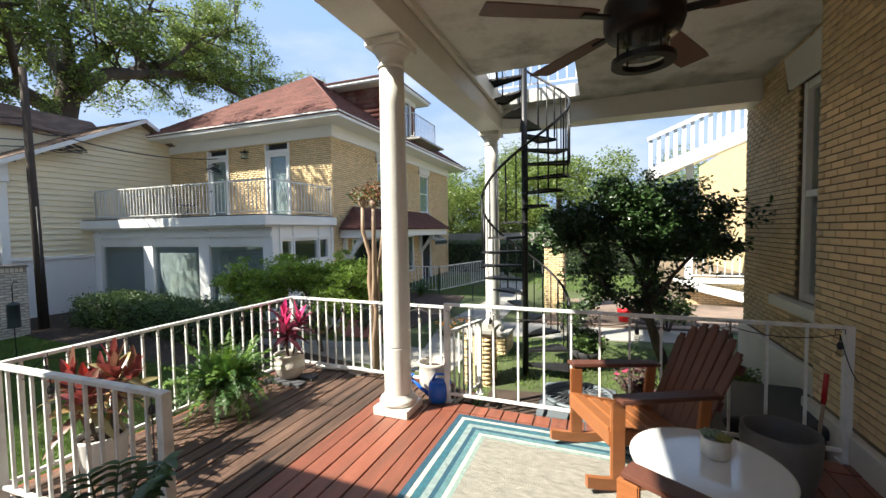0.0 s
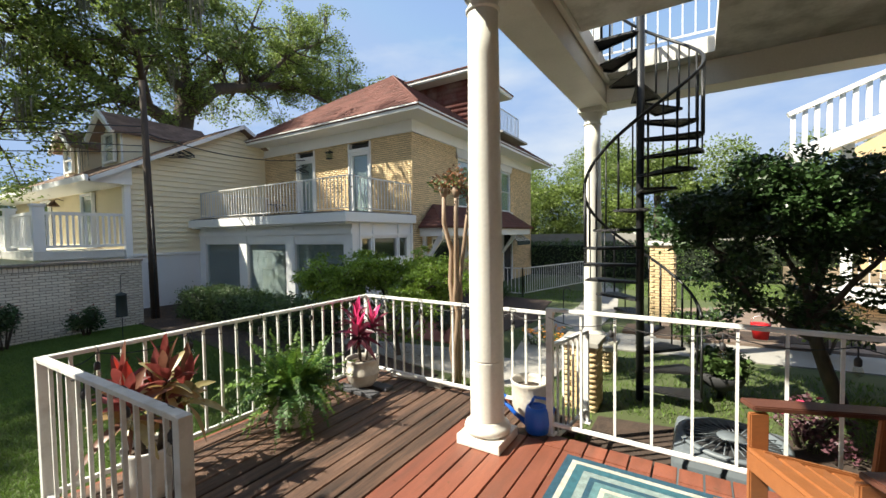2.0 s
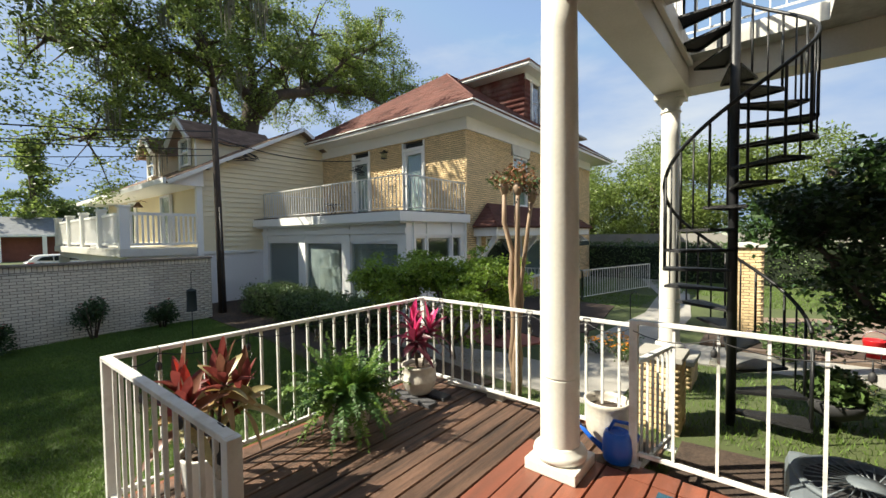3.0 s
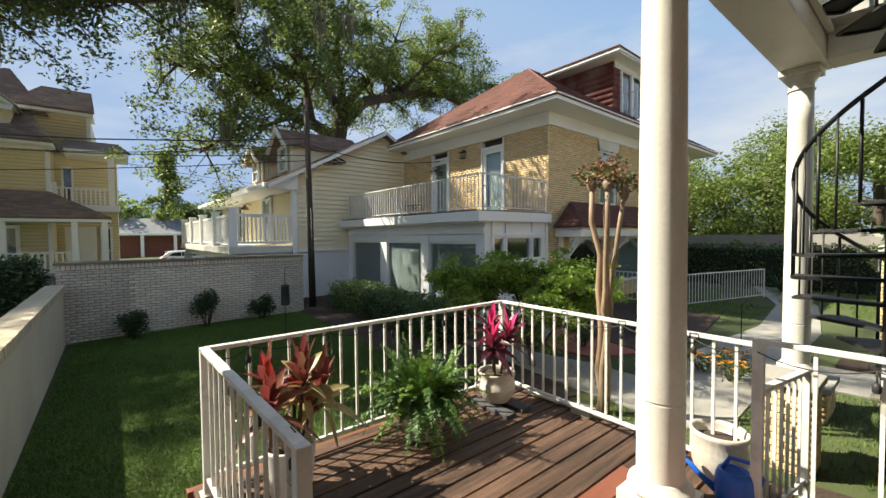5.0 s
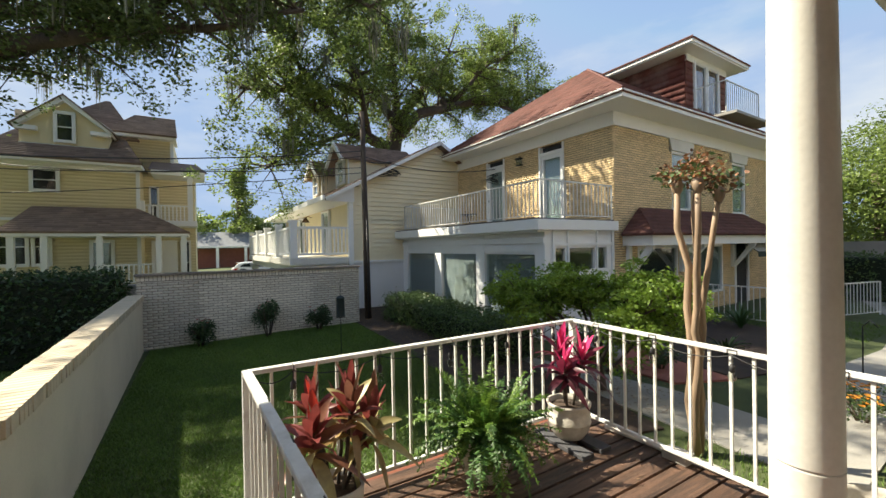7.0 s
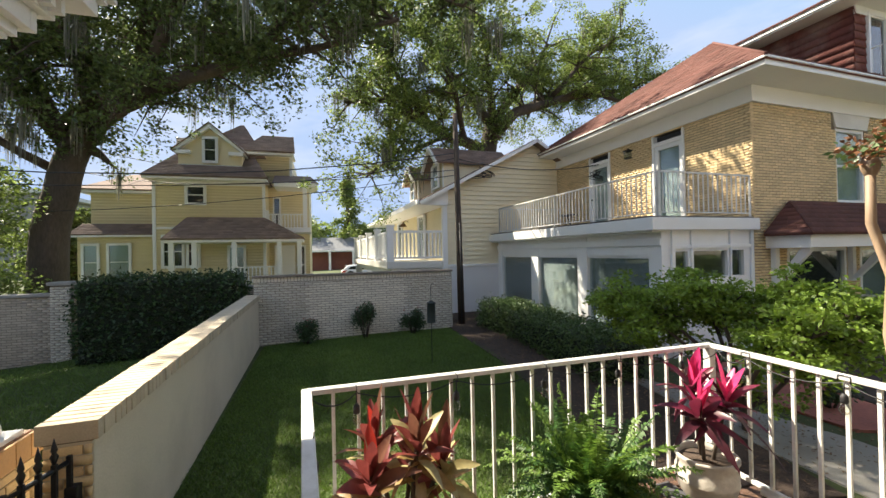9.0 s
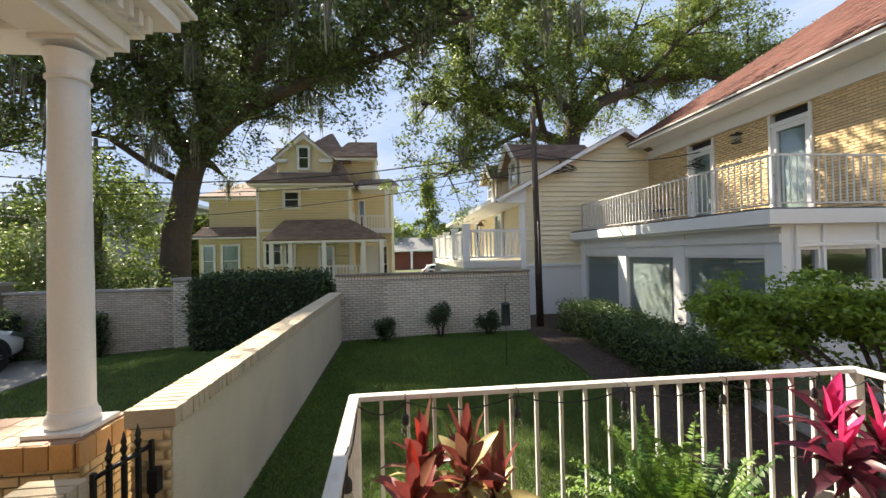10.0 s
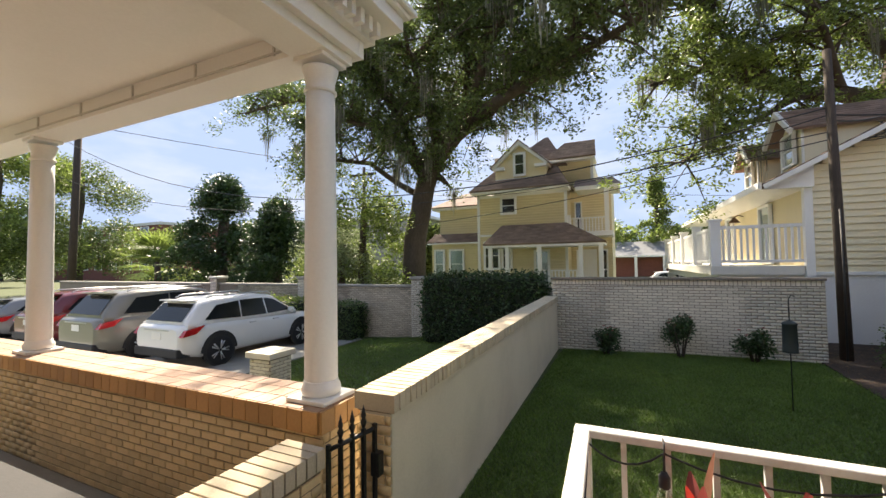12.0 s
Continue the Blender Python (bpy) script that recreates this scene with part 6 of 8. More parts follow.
# far trees
def far_tree(name, label, at, h, r, material, n, leaf, cone=False):
    t = thing(name, label, "tree", at=pose(*at))
    bm = bmesh.new()
    tube(bm, bent([(0, 0, 0), (0.1, 0, h * 0.35), (0, 0.1, h * 0.85)], 3, 0.1), [0.05 * r + 0.08] * 4 + [0.06 * r] * 3, 8)
    part("trunk", bm, BARK, t)
    lobes = []
    k = 22 if not cone else 70
    for i in range(k):
        z = h * random.uniform(0.1 if cone else 0.22, 0.95)
        rr = r * ((1.05 - z / h) ** 1.0 if cone else math.sin(min(1.0, z / h * 0.9 + 0.1) * math.pi) ** 0.5)
        a = random.uniform(0, 6.283)
        d = rr * random.uniform(0.25, 0.95)
        s = r * random.uniform(0.28, 0.5) * (0.5 if cone else 1)
        lobes.append(blob_points(n // k, (d * math.cos(a), d * math.sin(a), z), (s, s, s * 0.8), 0.3))
    v, f = leaf_cloud(np.concatenate(lobes), leaf, leaf * 0.5)
    soup("crown", v, f, material, t)["kind"] = "stuff"
    return t


far_tree("magnolia", "dark conical magnolia tree beyond the street wall", (-20.0, -22.2, -1.2), 8.7, 5.2, LEAF_DARK, 36000, 0.2, True)
far_tree("magnolia", "dark magnolia tree beyond the street wall", (-20.0, -17.2, -1.2), 6.6, 4.2, LEAF_DARK, 28000, 0.19, True)
far_tree("broadleaf_tree", "mid-green tree growing beside the oak", (-17.4, -9.0, -1.2), 6.5, 2.7, LEAF_BRIGHT, 15000, 0.15)
far_tree("broadleaf_tree", "pale green flowering tree beside the oak", (-16.6, -9.6, -1.2), 4.2, 2.0, mat("pale_leaf", (0.2, 0.25, 0.13), 0.6, 0.2, 1, 6, 0, island=0.4, translucent=0.3), 9000, 0.12)
far_tree("broadleaf_tree", "green street tree past the parked cars", (-22.0, -45.0, -1.2), 13.0, 5.0, LEAF_OAK, 24000, 0.24)
far_tree("broadleaf_tree", "tall green street tree past the parked cars", (-16.0, -44.0, -1.2), 14.0, 5.5, LEAF_BRIGHT, 22000, 0.26)
far_tree("broadleaf_tree", "low yellow-green tree behind the palm", (-24.0, -36.5, -1.2), 5.6, 3.4, LEAF_BRIGHT, 12000, 0.2)
far_tree("broadleaf_tree", "dark green tree behind the magnolias", (-30.0, -30.0, -1.2), 6.8, 4.0, LEAF_OAK, 12000, 0.24)
for i, (x, y, h, r) in enumerate(((-60, 6, 14, 4), (-58, 14, 10, 4.5), (-62, -2, 9, 4.5), (-64, 22, 11, 5), (-40, 26, 12, 5), (-34, -24, 7, 3.5), (-45, -34, 9, 4.5), (-33, -13, 6, 2.5))):
    far_tree("distant_tree", "distant green tree across the street", (x, y, -1.2), h, r, LEAF_OAK if i % 2 else LEAF_BRIGHT, 9000, 0.36, i == 0)
for i in range(18):
    far_tree("distant_tree", "distant green tree across the street", (-82 + random.uniform(-6, 6), -110 + i * 9.5 + random.uniform(-2, 2), -1.2), random.uniform(7, 11), random.uniform(5, 6.5), LEAF_OAK if i % 3 else LEAF_BRIGHT, 4500, 0.6)
for i, (x, y, h, r) in enumerate(((-9, 25.5, 5.6, 3.0), (-5.6, 25.2, 5.8, 2.8), (-2.2, 26.0, 6.4, 3.0), (1.5, 27.5, 6.5, 3.4), (6, 28, 7, 4), (-13, 29, 8, 4), (-6.5, 32, 8.5, 4))):
    far_tree("garden_end_tree", "sunlit leafy tree behind the garden hedge", (x, y, -0.6), h, r, LEAF_BRIGHT, 17000, 0.16)
for x, y in ((-38, -112), (-28, -96), (-46, -128), (-24, -72)):
    far_tree("distant_tree", "distant green tree across the street", (x, y, -1.2), random.uniform(9, 12), 6.5, LEAF_OAK, 6000, 0.5)
palm = thing("fan_palm", "fan palm with spiky green fronds behind the cars", "palm", at=pose(-17, -24.1, -1.2))
bm = bmesh.new()
tube(bm, [(0, 0, 0), (0, 0.05, 1.8), (0, 0, 3.0)], [0.2, 0.18, 0.16], 10)
part("trunk", bm, BARK, palm)
for k in range(26):
    bm = bmesh.new()
    a, el = random.uniform(0, 6.283), random.uniform(-0.5, 1.2)
    d = Vector((math.cos(a) * math.cos(el), math.sin(a) * math.cos(el), math.sin(el)))
    s = d.cross(Vector((0, 0, 1))).normalized()
    o = Vector((0, 0, 3.0))
    h = o + d * 1.25
    tube(bm, [o, h], 0.015, 5)
    for j in range(13):
        b = (j - 6) * 0.2
        tip = h + (d * math.cos(b) + s * math.sin(b)) * 1.25 + Vector((0, 0, -0.18))
        w = (s * math.cos(b) - d * math.sin(b)) * 0.05
        m = h.lerp(tip, 0.5)
        bm.faces.new([bm.verts.new(p) for p in (h, m + w, tip, m - w)])
    part("frond", bm, LEAF_BRIGHT, palm, recalc=False)


# ---- grass ----
def lawn(name, label, x0, y0, x1, y1, n, keep, height=0.055):
    x, y = rng.uniform(x0, x1, n), rng.uniform(y0, y1, n)
    m = np.array([keep(a, b) for a, b in zip(x, y)])
    x, y = x[m], y[m]
    n = len(x)
    z = np.array([ground_z(a, b) for a, b in zip(x, y)])
    a = rng.uniform(0, 6.283, n)
    h, w = height * rng.uniform(0.5, 1.25, n), rng.uniform(0.003, 0.007, n)
    lean = rng.normal(0, 0.022, (n, 2))
    p = np.c_[x, y, z]
    d = np.c_[np.cos(a) * w, np.sin(a) * w, np.zeros(n)]
    v = np.stack([p - d, p + d, p + np.c_[lean, h]], 1).reshape(-1, 3)
    return tagged(soup(name, v, np.arange(3 * n).reshape(n, 3), GRASS), label, "grass", kind="stuff")


def off_bed(x, y):
    edge = 5.33 if x < -8 else 5.33 - (x + 8) * 0.12
    return y < edge + random.gauss(0, 0.05)


lawn("lawn_grass", "short mown green lawn grass in the court", -11.5, 0.8, -3.5, 5.8, 260000, off_bed, 0.036)
lawn("front_grass", "green front lawn grass in patchy shade", -12.9, -5.5, -6.2, 0.4, 90000, lambda x, y: True, 0.045)
lawn("garden_grass", "sunlit green garden grass", -6.0, 5.0, 2.3, 20, 90000, lambda x, y: not (x > -1.2 and y < 6.1) and not (y < 7.5 and x < -3.2) and not (x < -3.2 and y < 13) and not (-3.3 < x < -1.9 and 6.2 < y < 16.5) and not (x > -2 and 8.6 < y < 15) and not (x < -2.5 and y > 15.5 and abs(x + 4.6 - (18 - y) * 0.3) < 0.7), 0.06)
LITTER = mat("leaf_litter", (0.16, 0.1, 0.055), 0.9, 0.4, 3, 10, 0, island=0.5)
n = 6000
p = np.c_[rng.uniform(-13.5, -3.6, n), rng.uniform(5.0, 8.0, n), np.full(n, -0.44)]
p = p[[not off_bed(a, b - 0.1) for a, b in p[:, :2]]]
v, f = leaf_cloud(p, 0.05, 0.022)
v[:, 2] = -0.44 + np.abs(v[:, 2] + 0.44) * 0.3
tagged(soup("leaf_litter", v, f, LITTER), "dry brown leaf litter on the mulch bed", "leaf litter", kind="stuff")
n = 160
p = np.c_[rng.uniform(-3.4, 0.5, n), rng.uniform(2.0, 4.8, n), np.full(n, 0.006)]
v, f = leaf_cloud(p, 0.028, 0.012)
v[:, 2] = 0.004 + np.abs(v[:, 2] - 0.006) * 0.15
tagged(soup("fallen_leaves", v, f, LITTER), "few small dry leaves on the deck", "leaf litter", kind="stuff")


# ---- vehicles ----
TYRE = mat("tyre_rubber", (0.018, 0.018, 0.02), 0.85, 0.2, 4, 80, 0.3)
RIM = mat("alloy", (0.55, 0.56, 0.58), 0.3, 0.06, metal=0.9)
CARGLASS = mat("tinted_glass", (0.012, 0.015, 0.018), 0.08, 0.05, bump=0)
RED_LAMP = mat("red_lens", (0.45, 0.015, 0.02), 0.2, 0.05, bump=0, coat=0.5)
CARGLASS.node_tree.nodes["Principled BSDF"].inputs["Specular IOR Level"].default_value = 0.25
TRIM = mat("black_trim", (0.025, 0.025, 0.027), 0.6, 0.1)


def car(label, at, paint, length=4.64, width=1.86, height=1.64, base=2.68, suv=True):
    """A parked car, nose towards its own +x: lofted body and cabin, wheels, glass, lamps, plate."""
    c = thing("car", label, "car", group="parked cars", at=at)
    h, w, L = height, width / 2, length / 2
    belt = h * 0.62
    def loft(stations, smooth=True):
        bm = bmesh.new()
        rings = []
        for x, pts in stations:
            full = [(y, z) for y, z in pts] + [(-y, z) for y, z in reversed(pts)]
            rings.append([bm.verts.new((x, y, z)) for y, z in full])
        for a, b in zip(rings, rings[1:]):
            n = len(a)
            for i in range(n):
                bm.faces.new((a[i], a[(i + 1) % n], b[(i + 1) % n], b[i])).smooth = smooth
        bm.faces.new(rings[0][::-1])
        bm.faces.new(rings[-1])
        return bm
    def low(x, ww, zt, zb=0.26):
        return (x, [(ww * 0.86, zb), (ww * 0.97, zb + 0.1), (ww, zb + 0.3), (ww * 0.985, zt - 0.14), (ww * 0.93, zt - 0.03), (ww * 0.8, zt)])
    bm = loft([low(-L, w * 0.82, belt - 0.05, 0.45), low(-L + 0.1, w * 0.93, belt + 0.02, 0.36), low(-L + 0.5, w, belt + 0.03), low(-0.4, w, belt), low(L * 0.42, w, belt - 0.03), low(L * 0.75, w * 0.97, belt - 0.08), low(L - 0.15, w * 0.9, belt - 0.22, 0.32), low(L, w * 0.74, belt - 0.36, 0.42)])
    body = part("body", bm, paint, c)
    def cab(x, zt, ww):
        return (x, [(w * 0.93, belt - 0.06), (w * 0.9, belt + 0.05), (ww + 0.05, zt - 0.1), (ww, zt - 0.03), (ww * 0.7, zt)])
    bm = loft([cab(-L + 0.18, belt + 0.12, w * 0.78), cab(-L + 0.55, h - 0.1, w * 0.7), cab(-L + 0.95, h - 0.02, w * 0.72), cab(-0.2, h, w * 0.73), cab(0.35, h - 0.06, w * 0.72), cab(L * 0.5, belt + 0.06, w * 0.8)])
    part("cabin", bm, paint, c)
    for s in (-1, 1):
        for name, q in (("rear_quarter_window", [(-L + 0.62, belt + 0.1), (-L + 0.95, h - 0.2), (-0.75, h - 0.14), (-0.75, belt + 0.06)]), ("rear_door_window", [(-0.7, belt + 0.06), (-0.7, h - 0.13), (0.0, h - 0.13), (0.06, belt + 0.05)]), ("front_door_window", [(0.12, belt + 0.05), (0.06, h - 0.14), (0.34, h - 0.19), (L * 0.42, belt + 0.08)])):
            bm = bmesh.new()
            def off(z):
                t = (z - belt) / (h - belt)
                return s * (w * 0.925 + (w * 0.755 - w * 0.925) * t + 0.012)
            vs = [bm.verts.new((x, off(z), z)) for x, z in q]
            vi = [bm.verts.new((x, off(z) - s * 0.03, z)) for x, z in q]
            bm.faces.new(vs)
            for i in range(4):
                bm.faces.new((vs[i], vs[(i + 1) % 4], vi[(i + 1) % 4], vi[i]))
            part(name, bm, CARGLASS, c)
        bm = bmesh.new()
        box(bm, L * 0.34, s * w * 0.93 - 0.0, belt + 0.02, L * 0.34 + 0.12, s * (w * 0.93) + s * 0.2 if s > 0 else s * w * 0.93, belt + 0.16) if s > 0 else box(bm, L * 0.34, s * (w * 0.93) - 0.2, belt + 0.02, L * 0.34 + 0.12, s * w * 0.93, belt + 0.16)
        bmesh.ops.bevel(bm, geom=bm.edges[:], offset=0.03, segments=2, affect="EDGES")
        part("mirror", bm, paint, c)
        bm = bmesh.new()
        prism(bm, [(-L + 0.02, belt - 0.22), (-L + 0.1, belt - 0.08), (-L + 0.55, belt + 0.0), (-L + 0.34, belt - 0.18)], "y", min(s * w * 0.55, s * (w * 1.005)), max(s * w * 0.55, s * (w * 1.005)))
        part("tail_lamp", bm, RED_LAMP, c)
        bm = bmesh.new()
        prism(bm, [(L - 0.55, belt - 0.2), (L - 0.06, belt - 0.36), (L - 0.03, belt - 0.28), (L - 0.5, belt - 0.12)], "y", min(s * w * 0.5, s * w * 0.97), max(s * w * 0.5, s * w * 0.97))
        part("headlight", bm, RIM, c)
        for z in (belt - 0.12,):
            for x in (-0.55, 0.22):
                bm = bmesh.new()
                box(bm, x, min(s * w * 0.985, s * (w * 0.985 + 0.035)), z, x + 0.2, max(s * w * 0.985, s * (w * 0.985 + 0.035)), z + 0.03, 0.01)
                part("door_handle", bm, RIM, c)
        for x in (-base / 2, base / 2):
            wheel = new("wheel")
            wheel.parent = c
            wheel.matrix_basis = pose(x - 0.05, s * (w - 0.1), 0.36, 90, 0, 0)
            bm = bmesh.new()
            lathe(bm, [(0.24, -0.11), (0.33, -0.115), (0.36, -0.09), (0.365, 0), (0.36, 0.09), (0.33, 0.115), (0.24, 0.11)], n=28)
            part("tyre", bm, TYRE, wheel)
            bm = bmesh.new()
            lathe(bm, [(0.245, -0.1), (0.245, -0.085), (0.19, -0.05), (0.19, 0.05), (0.245, 0.085), (0.245, 0.1)], n=28)
            for k in range(5):
                a = k * 1.2566
                for side in (-0.108, 0.092):
                    for off_ in (-0.16, 0.16):
                        p, q = (0.03 * math.cos(a), 0.03 * math.sin(a), side), (0.24 * math.cos(a + off_), 0.24 * math.sin(a + off_), side + 0.008)
                        tube(bm, [p, q], 0.024, 5)
            part("rim", bm, RIM, wheel)
            bm = bmesh.new()
            ring = [(x - 0.05 + r * math.cos(t), 0.36 + r * math.sin(t)) for r, ts in ((0.47, range(0, 13)), (0.4, range(12, -1, -1))) for t in [math.pi * k / 12 for k in ts]]
            prism(bm, ring, "y", min(s * (w - 0.1), s * (w + 0.012)), max(s * (w - 0.1), s * (w + 0.012)))
            part("arch_trim", bm, TRIM, c)
            # flat black disc on the uncut body for the shade in the well
            bm = bmesh.new()
            lathe(bm, [(0.41, -0.02), (0.41, 0.02)], n=28)
            ob = part("wheel_well_shade", bm, TRIM, c)
            ob.matrix_basis = pose(x - 0.05, s * (w - 0.016), 0.38, 90, 0, 0)
    bm = bmesh.new()
    q = [(-L + 0.155, w * 0.72, belt + 0.1), (-L + 0.155, -w * 0.72, belt + 0.1), (-L + 0.5, -w * 0.62, h - 0.14), (-L + 0.5, w * 0.62, h - 0.14)]
    bm.faces.new([bm.verts.new(p) for p in q])
    bm.faces.new([bm.verts.new((p[0] + 0.05, p[1], p[2] - 0.03)) for p in q][::-1])
    part("rear_window", bm, CARGLASS, c)
    bm = bmesh.new()
    q = [(0.4, w * 0.64, h - 0.1), (0.4, -w * 0.64, h - 0.1), (L * 0.5 + 0.05, -w * 0.76, belt + 0.07), (L * 0.5 + 0.05, w * 0.76, belt + 0.07)]
    bm.faces.new([bm.verts.new(p) for p in q])
    part("windscreen", bm, CARGLASS, c)
    bm = bmesh.new()
    box(bm, -L - 0.04, -w * 0.86, 0.32, -L + 0.3, w * 0.86, 0.52, 0.03)
    part("rear_bumper", bm, TRIM, c)
    bm = bmesh.new()
    box(bm, L - 0.25, -w * 0.8, 0.28, L + 0.02, w * 0.8, 0.46, 0.03)
    part("front_bumper", bm, TRIM, c)
    bm = bmesh.new()
    box(bm, -L - 0.01, -0.17, belt - 0.3, -L + 0.05, 0.17, belt - 0.14, 0.005)
    part("number_plate", bm, WHITE_CLEAN, c)
    bm = bmesh.new()
    box(bm, -L - 0.012, -w * 0.5, belt - 0.1, -L + 0.04, w * 0.5, belt - 0.07, 0.004)
    part("tailgate_strip", bm, RIM, c)
    bm = bmesh.new()
    box(bm, -L + 0.38, -w * 0.6, h - 0.08, -L + 0.62, w * 0.6, h - 0.05, 0.01)
    part("roof_spoiler", bm, paint, c)
    if suv:
        for s in (-1, 1):
            bm = bmesh.new()
            tube(bm, [(-L + 0.8, s * w * 0.64, h - 0.03), (-L + 0.95, s * w * 0.64, h + 0.03), (0.3, s * w * 0.64, h + 0.025), (0.42, s * w * 0.64, h - 0.05)], 0.018, 6)
            part("roof_rail", bm, RIM, c)
    return c


def paint(name, col):
    return mat(name, col, 0.28, 0.03, 1, 200, 0.0, coat=0.8)


PG = -0.92
car("white mid-size SUV with tinted windows, parked nose to the wall", pose(-9.97, -7.82, PG, 0, 0, 180), paint("white_car_paint", (0.78, 0.79, 0.8)))
car("grey-beige full-size SUV with roof rails, parked", pose(-9.75, -10.45, PG, 0, 0, 180), paint("beige_car_paint", (0.2, 0.19, 0.165)), 5.0, 2.0, 1.8, 2.86)
car("dark red SUV, parked in the row", pose(-9.8, -13.9, PG, 0, 0, 180), paint("red_car_paint", (0.13, 0.01, 0.015)), 4.5, 1.84, 1.68, 2.6)
car("grey sedan, parked at the row's end", pose(-9.8, -17.0, PG, 0, 0, 180), paint("grey_car_paint", (0.2, 0.21, 0.22)), 4.6, 1.8, 1.45, 2.7, False)
car("pale sedan parked across the street", pose(-44.0, 6.5, -1.0, 0, 0, 90), paint("pale_car_paint", (0.6, 0.61, 0.62)), 4.6, 1.8, 1.45, 2.7, False)
lp = thing("low_brick_pier", "short yellow brick pier with a brick cap beside the path", "pier")
lx, ly = -7.27, -3.75
bm = bmesh.new()
box(bm, lx - 0.24, ly - 0.24, -1.3, lx + 0.24, ly + 0.24, -0.16)
core = part("core", bm, MORTAR_PALE, lp)
brick_panel(core, BRICK_PALE, (lx + 0.24, ly - 0.24, -1.15), (0, 1, 0), (1, 0, 0), 0.48, 0.99, picked=40)
brick_panel(core, BRICK_PALE, (lx - 0.24, ly + 0.24, -1.15), (1, 0, 0), (0, 1, 0), 0.48, 0.99, picked=40)
bm = bmesh.new()
box(bm, lx - 0.3, ly - 0.3, -0.16, lx + 0.3, ly + 0.3, -0.06, 0.01)
part("cap", bm, BRICK_PALE, lp)

# ---- poles and wires ----
POLE = mat("pole_timber", (0.06, 0.045, 0.035), 0.95, 0.4, 2, 20, 0.6, stretch=(4, 4, 0.3))
up = thing("utility_pole", "weathered brown timber utility pole at the wall's end", "utility pole")
bm = bmesh.new()
tube(bm, [(-11.9, 5.88, -0.6), (-12.05, 5.9, 2.5), (-12.25, 5.93, 5.62)], [0.1, 0.085, 0.07], 12)
part("shaft", bm, POLE, up)
bm = bmesh.new()
tube(bm, [(-11.8, 5.85, -0.5), (-11.83, 5.87, 1.2), (-11.95, 5.9, 2.4)], 0.02, 6)
part("conduit", bm, TRIM, up)
up2 = thing("utility_pole", "dark street utility pole beyond the cars", "utility pole")
bm = bmesh.new()
tube(bm, [(-14.5, -28.3, -1.2), (-14.5, -27.6, 11)], [0.22, 0.17], 12)
part("shaft", bm, POLE, up2)
up3 = thing("utility_pole", "far utility pole with a crossarm", "utility pole")
bm = bmesh.new()
tube(bm, [(-25, -14.4, -1.2), (-25, -14.4, 8.3)], [0.14, 0.11], 10)
part("shaft", bm, POLE, up3)
bm = bmesh.new()
box(bm, -25.06, -15.4, 7.7, -24.94, -13.4, 7.85)
part("crossarm", bm, POLE, up3)


def wire(a, b, sag, r=0.012, label="thin black overhead utility wire"):
    a, b = Vector(a), Vector(b)
    w = thing("overhead_wire", label, "wire", group="overhead wires")
    bm = bmesh.new()
    tube(bm, [a.lerp(b, t / 14) - Vector((0, 0, sag * 4 * (t / 14) * (1 - t / 14))) for t in range(15)], r, 5)
    part("strand", bm, TRIM, w)


wire((-12.2, 5.9, 4.45), (-13.0, -27.8, 9.6), 2.9, 0.016)
wire((-12.2, 5.9, 4.3), (-25, -14.4, 7.8), 1.6)
wire((-12.15, 5.9, 3.95), (-13.2, -27.8, 7.0), 1.9)
wire((-12.15, 5.9, 3.8), (-28, -30, 6.2), 1.6)
wire((-12.2, 5.9, 4.2), (-13.6, 7.4, 4.55), 0.08, 0.02, "black service wire to the clapboard house gable")
wire((-12.2, 5.9, 4.3), (-11.6, 10.45, 4.2), 0.25, 0.014, "black service wire to the brick house eave")
wire((-14.5, -27.7, 10.2), (-60, 30, 9), 2.5, 0.02)
for c, n_ in (((-13.65, 7.3, 4.5), 5), ((-11.75, 10.3, 4.15), 4)):
    cl = thing("cable_loops", "tangled black service cable loops at the eave", "cable")
    bm = bmesh.new()
    for k in range(n_):
        p = [Vector(c) + Vector((0.12 + 0.02 * k, random.uniform(-0.3, 0.3) + 0.2 * math.sin(t), -0.1 - 0.22 * math.sin(t * 0.5) - 0.05 * k)) for t in (0, 1, 2, 3, 4, 5, 6)]
        tube(bm, p, 0.012, 5)
    part("loop", bm, TRIM, cl)
# brick office building far off
ob_ = thing("office_building", "distant red-brick office building with white bands", "building")
bm = bmesh.new()
box(bm, -70, -120, -1.2, -45, -72, 9.0)
part("wall", bm, bpy.data.materials["red_brick_far"], ob_)
bm = bmesh.new()
for z in (3.5, 6.5, 9.0):
    box(bm, -70.2, -120.2, z, -44.8, -71.8, z + 0.5)
part("band", bm, WHITE, ob_)
for y in range(-118, -74, 5):
    for z in (1.0, 4.3, 7.2):
        framed_window(ob_, y, z, y + 2.6, z + 1.6, plane="x", at=-44.9, out=1, frame_w=0.15)
ob2 = thing("office_building", "distant pale flat-roofed building behind the magnolias", "building")
bm = bmesh.new()
box(bm, -95, -70, -1.2, -75, -38, 11.5)
part("wall", bm, CONCRETE, ob2)
bm = bmesh.new()
box(bm, -96, -71, 11.5, -74.5, -37, 12.1)
part("roof_edge", bm, WHITE, ob2)


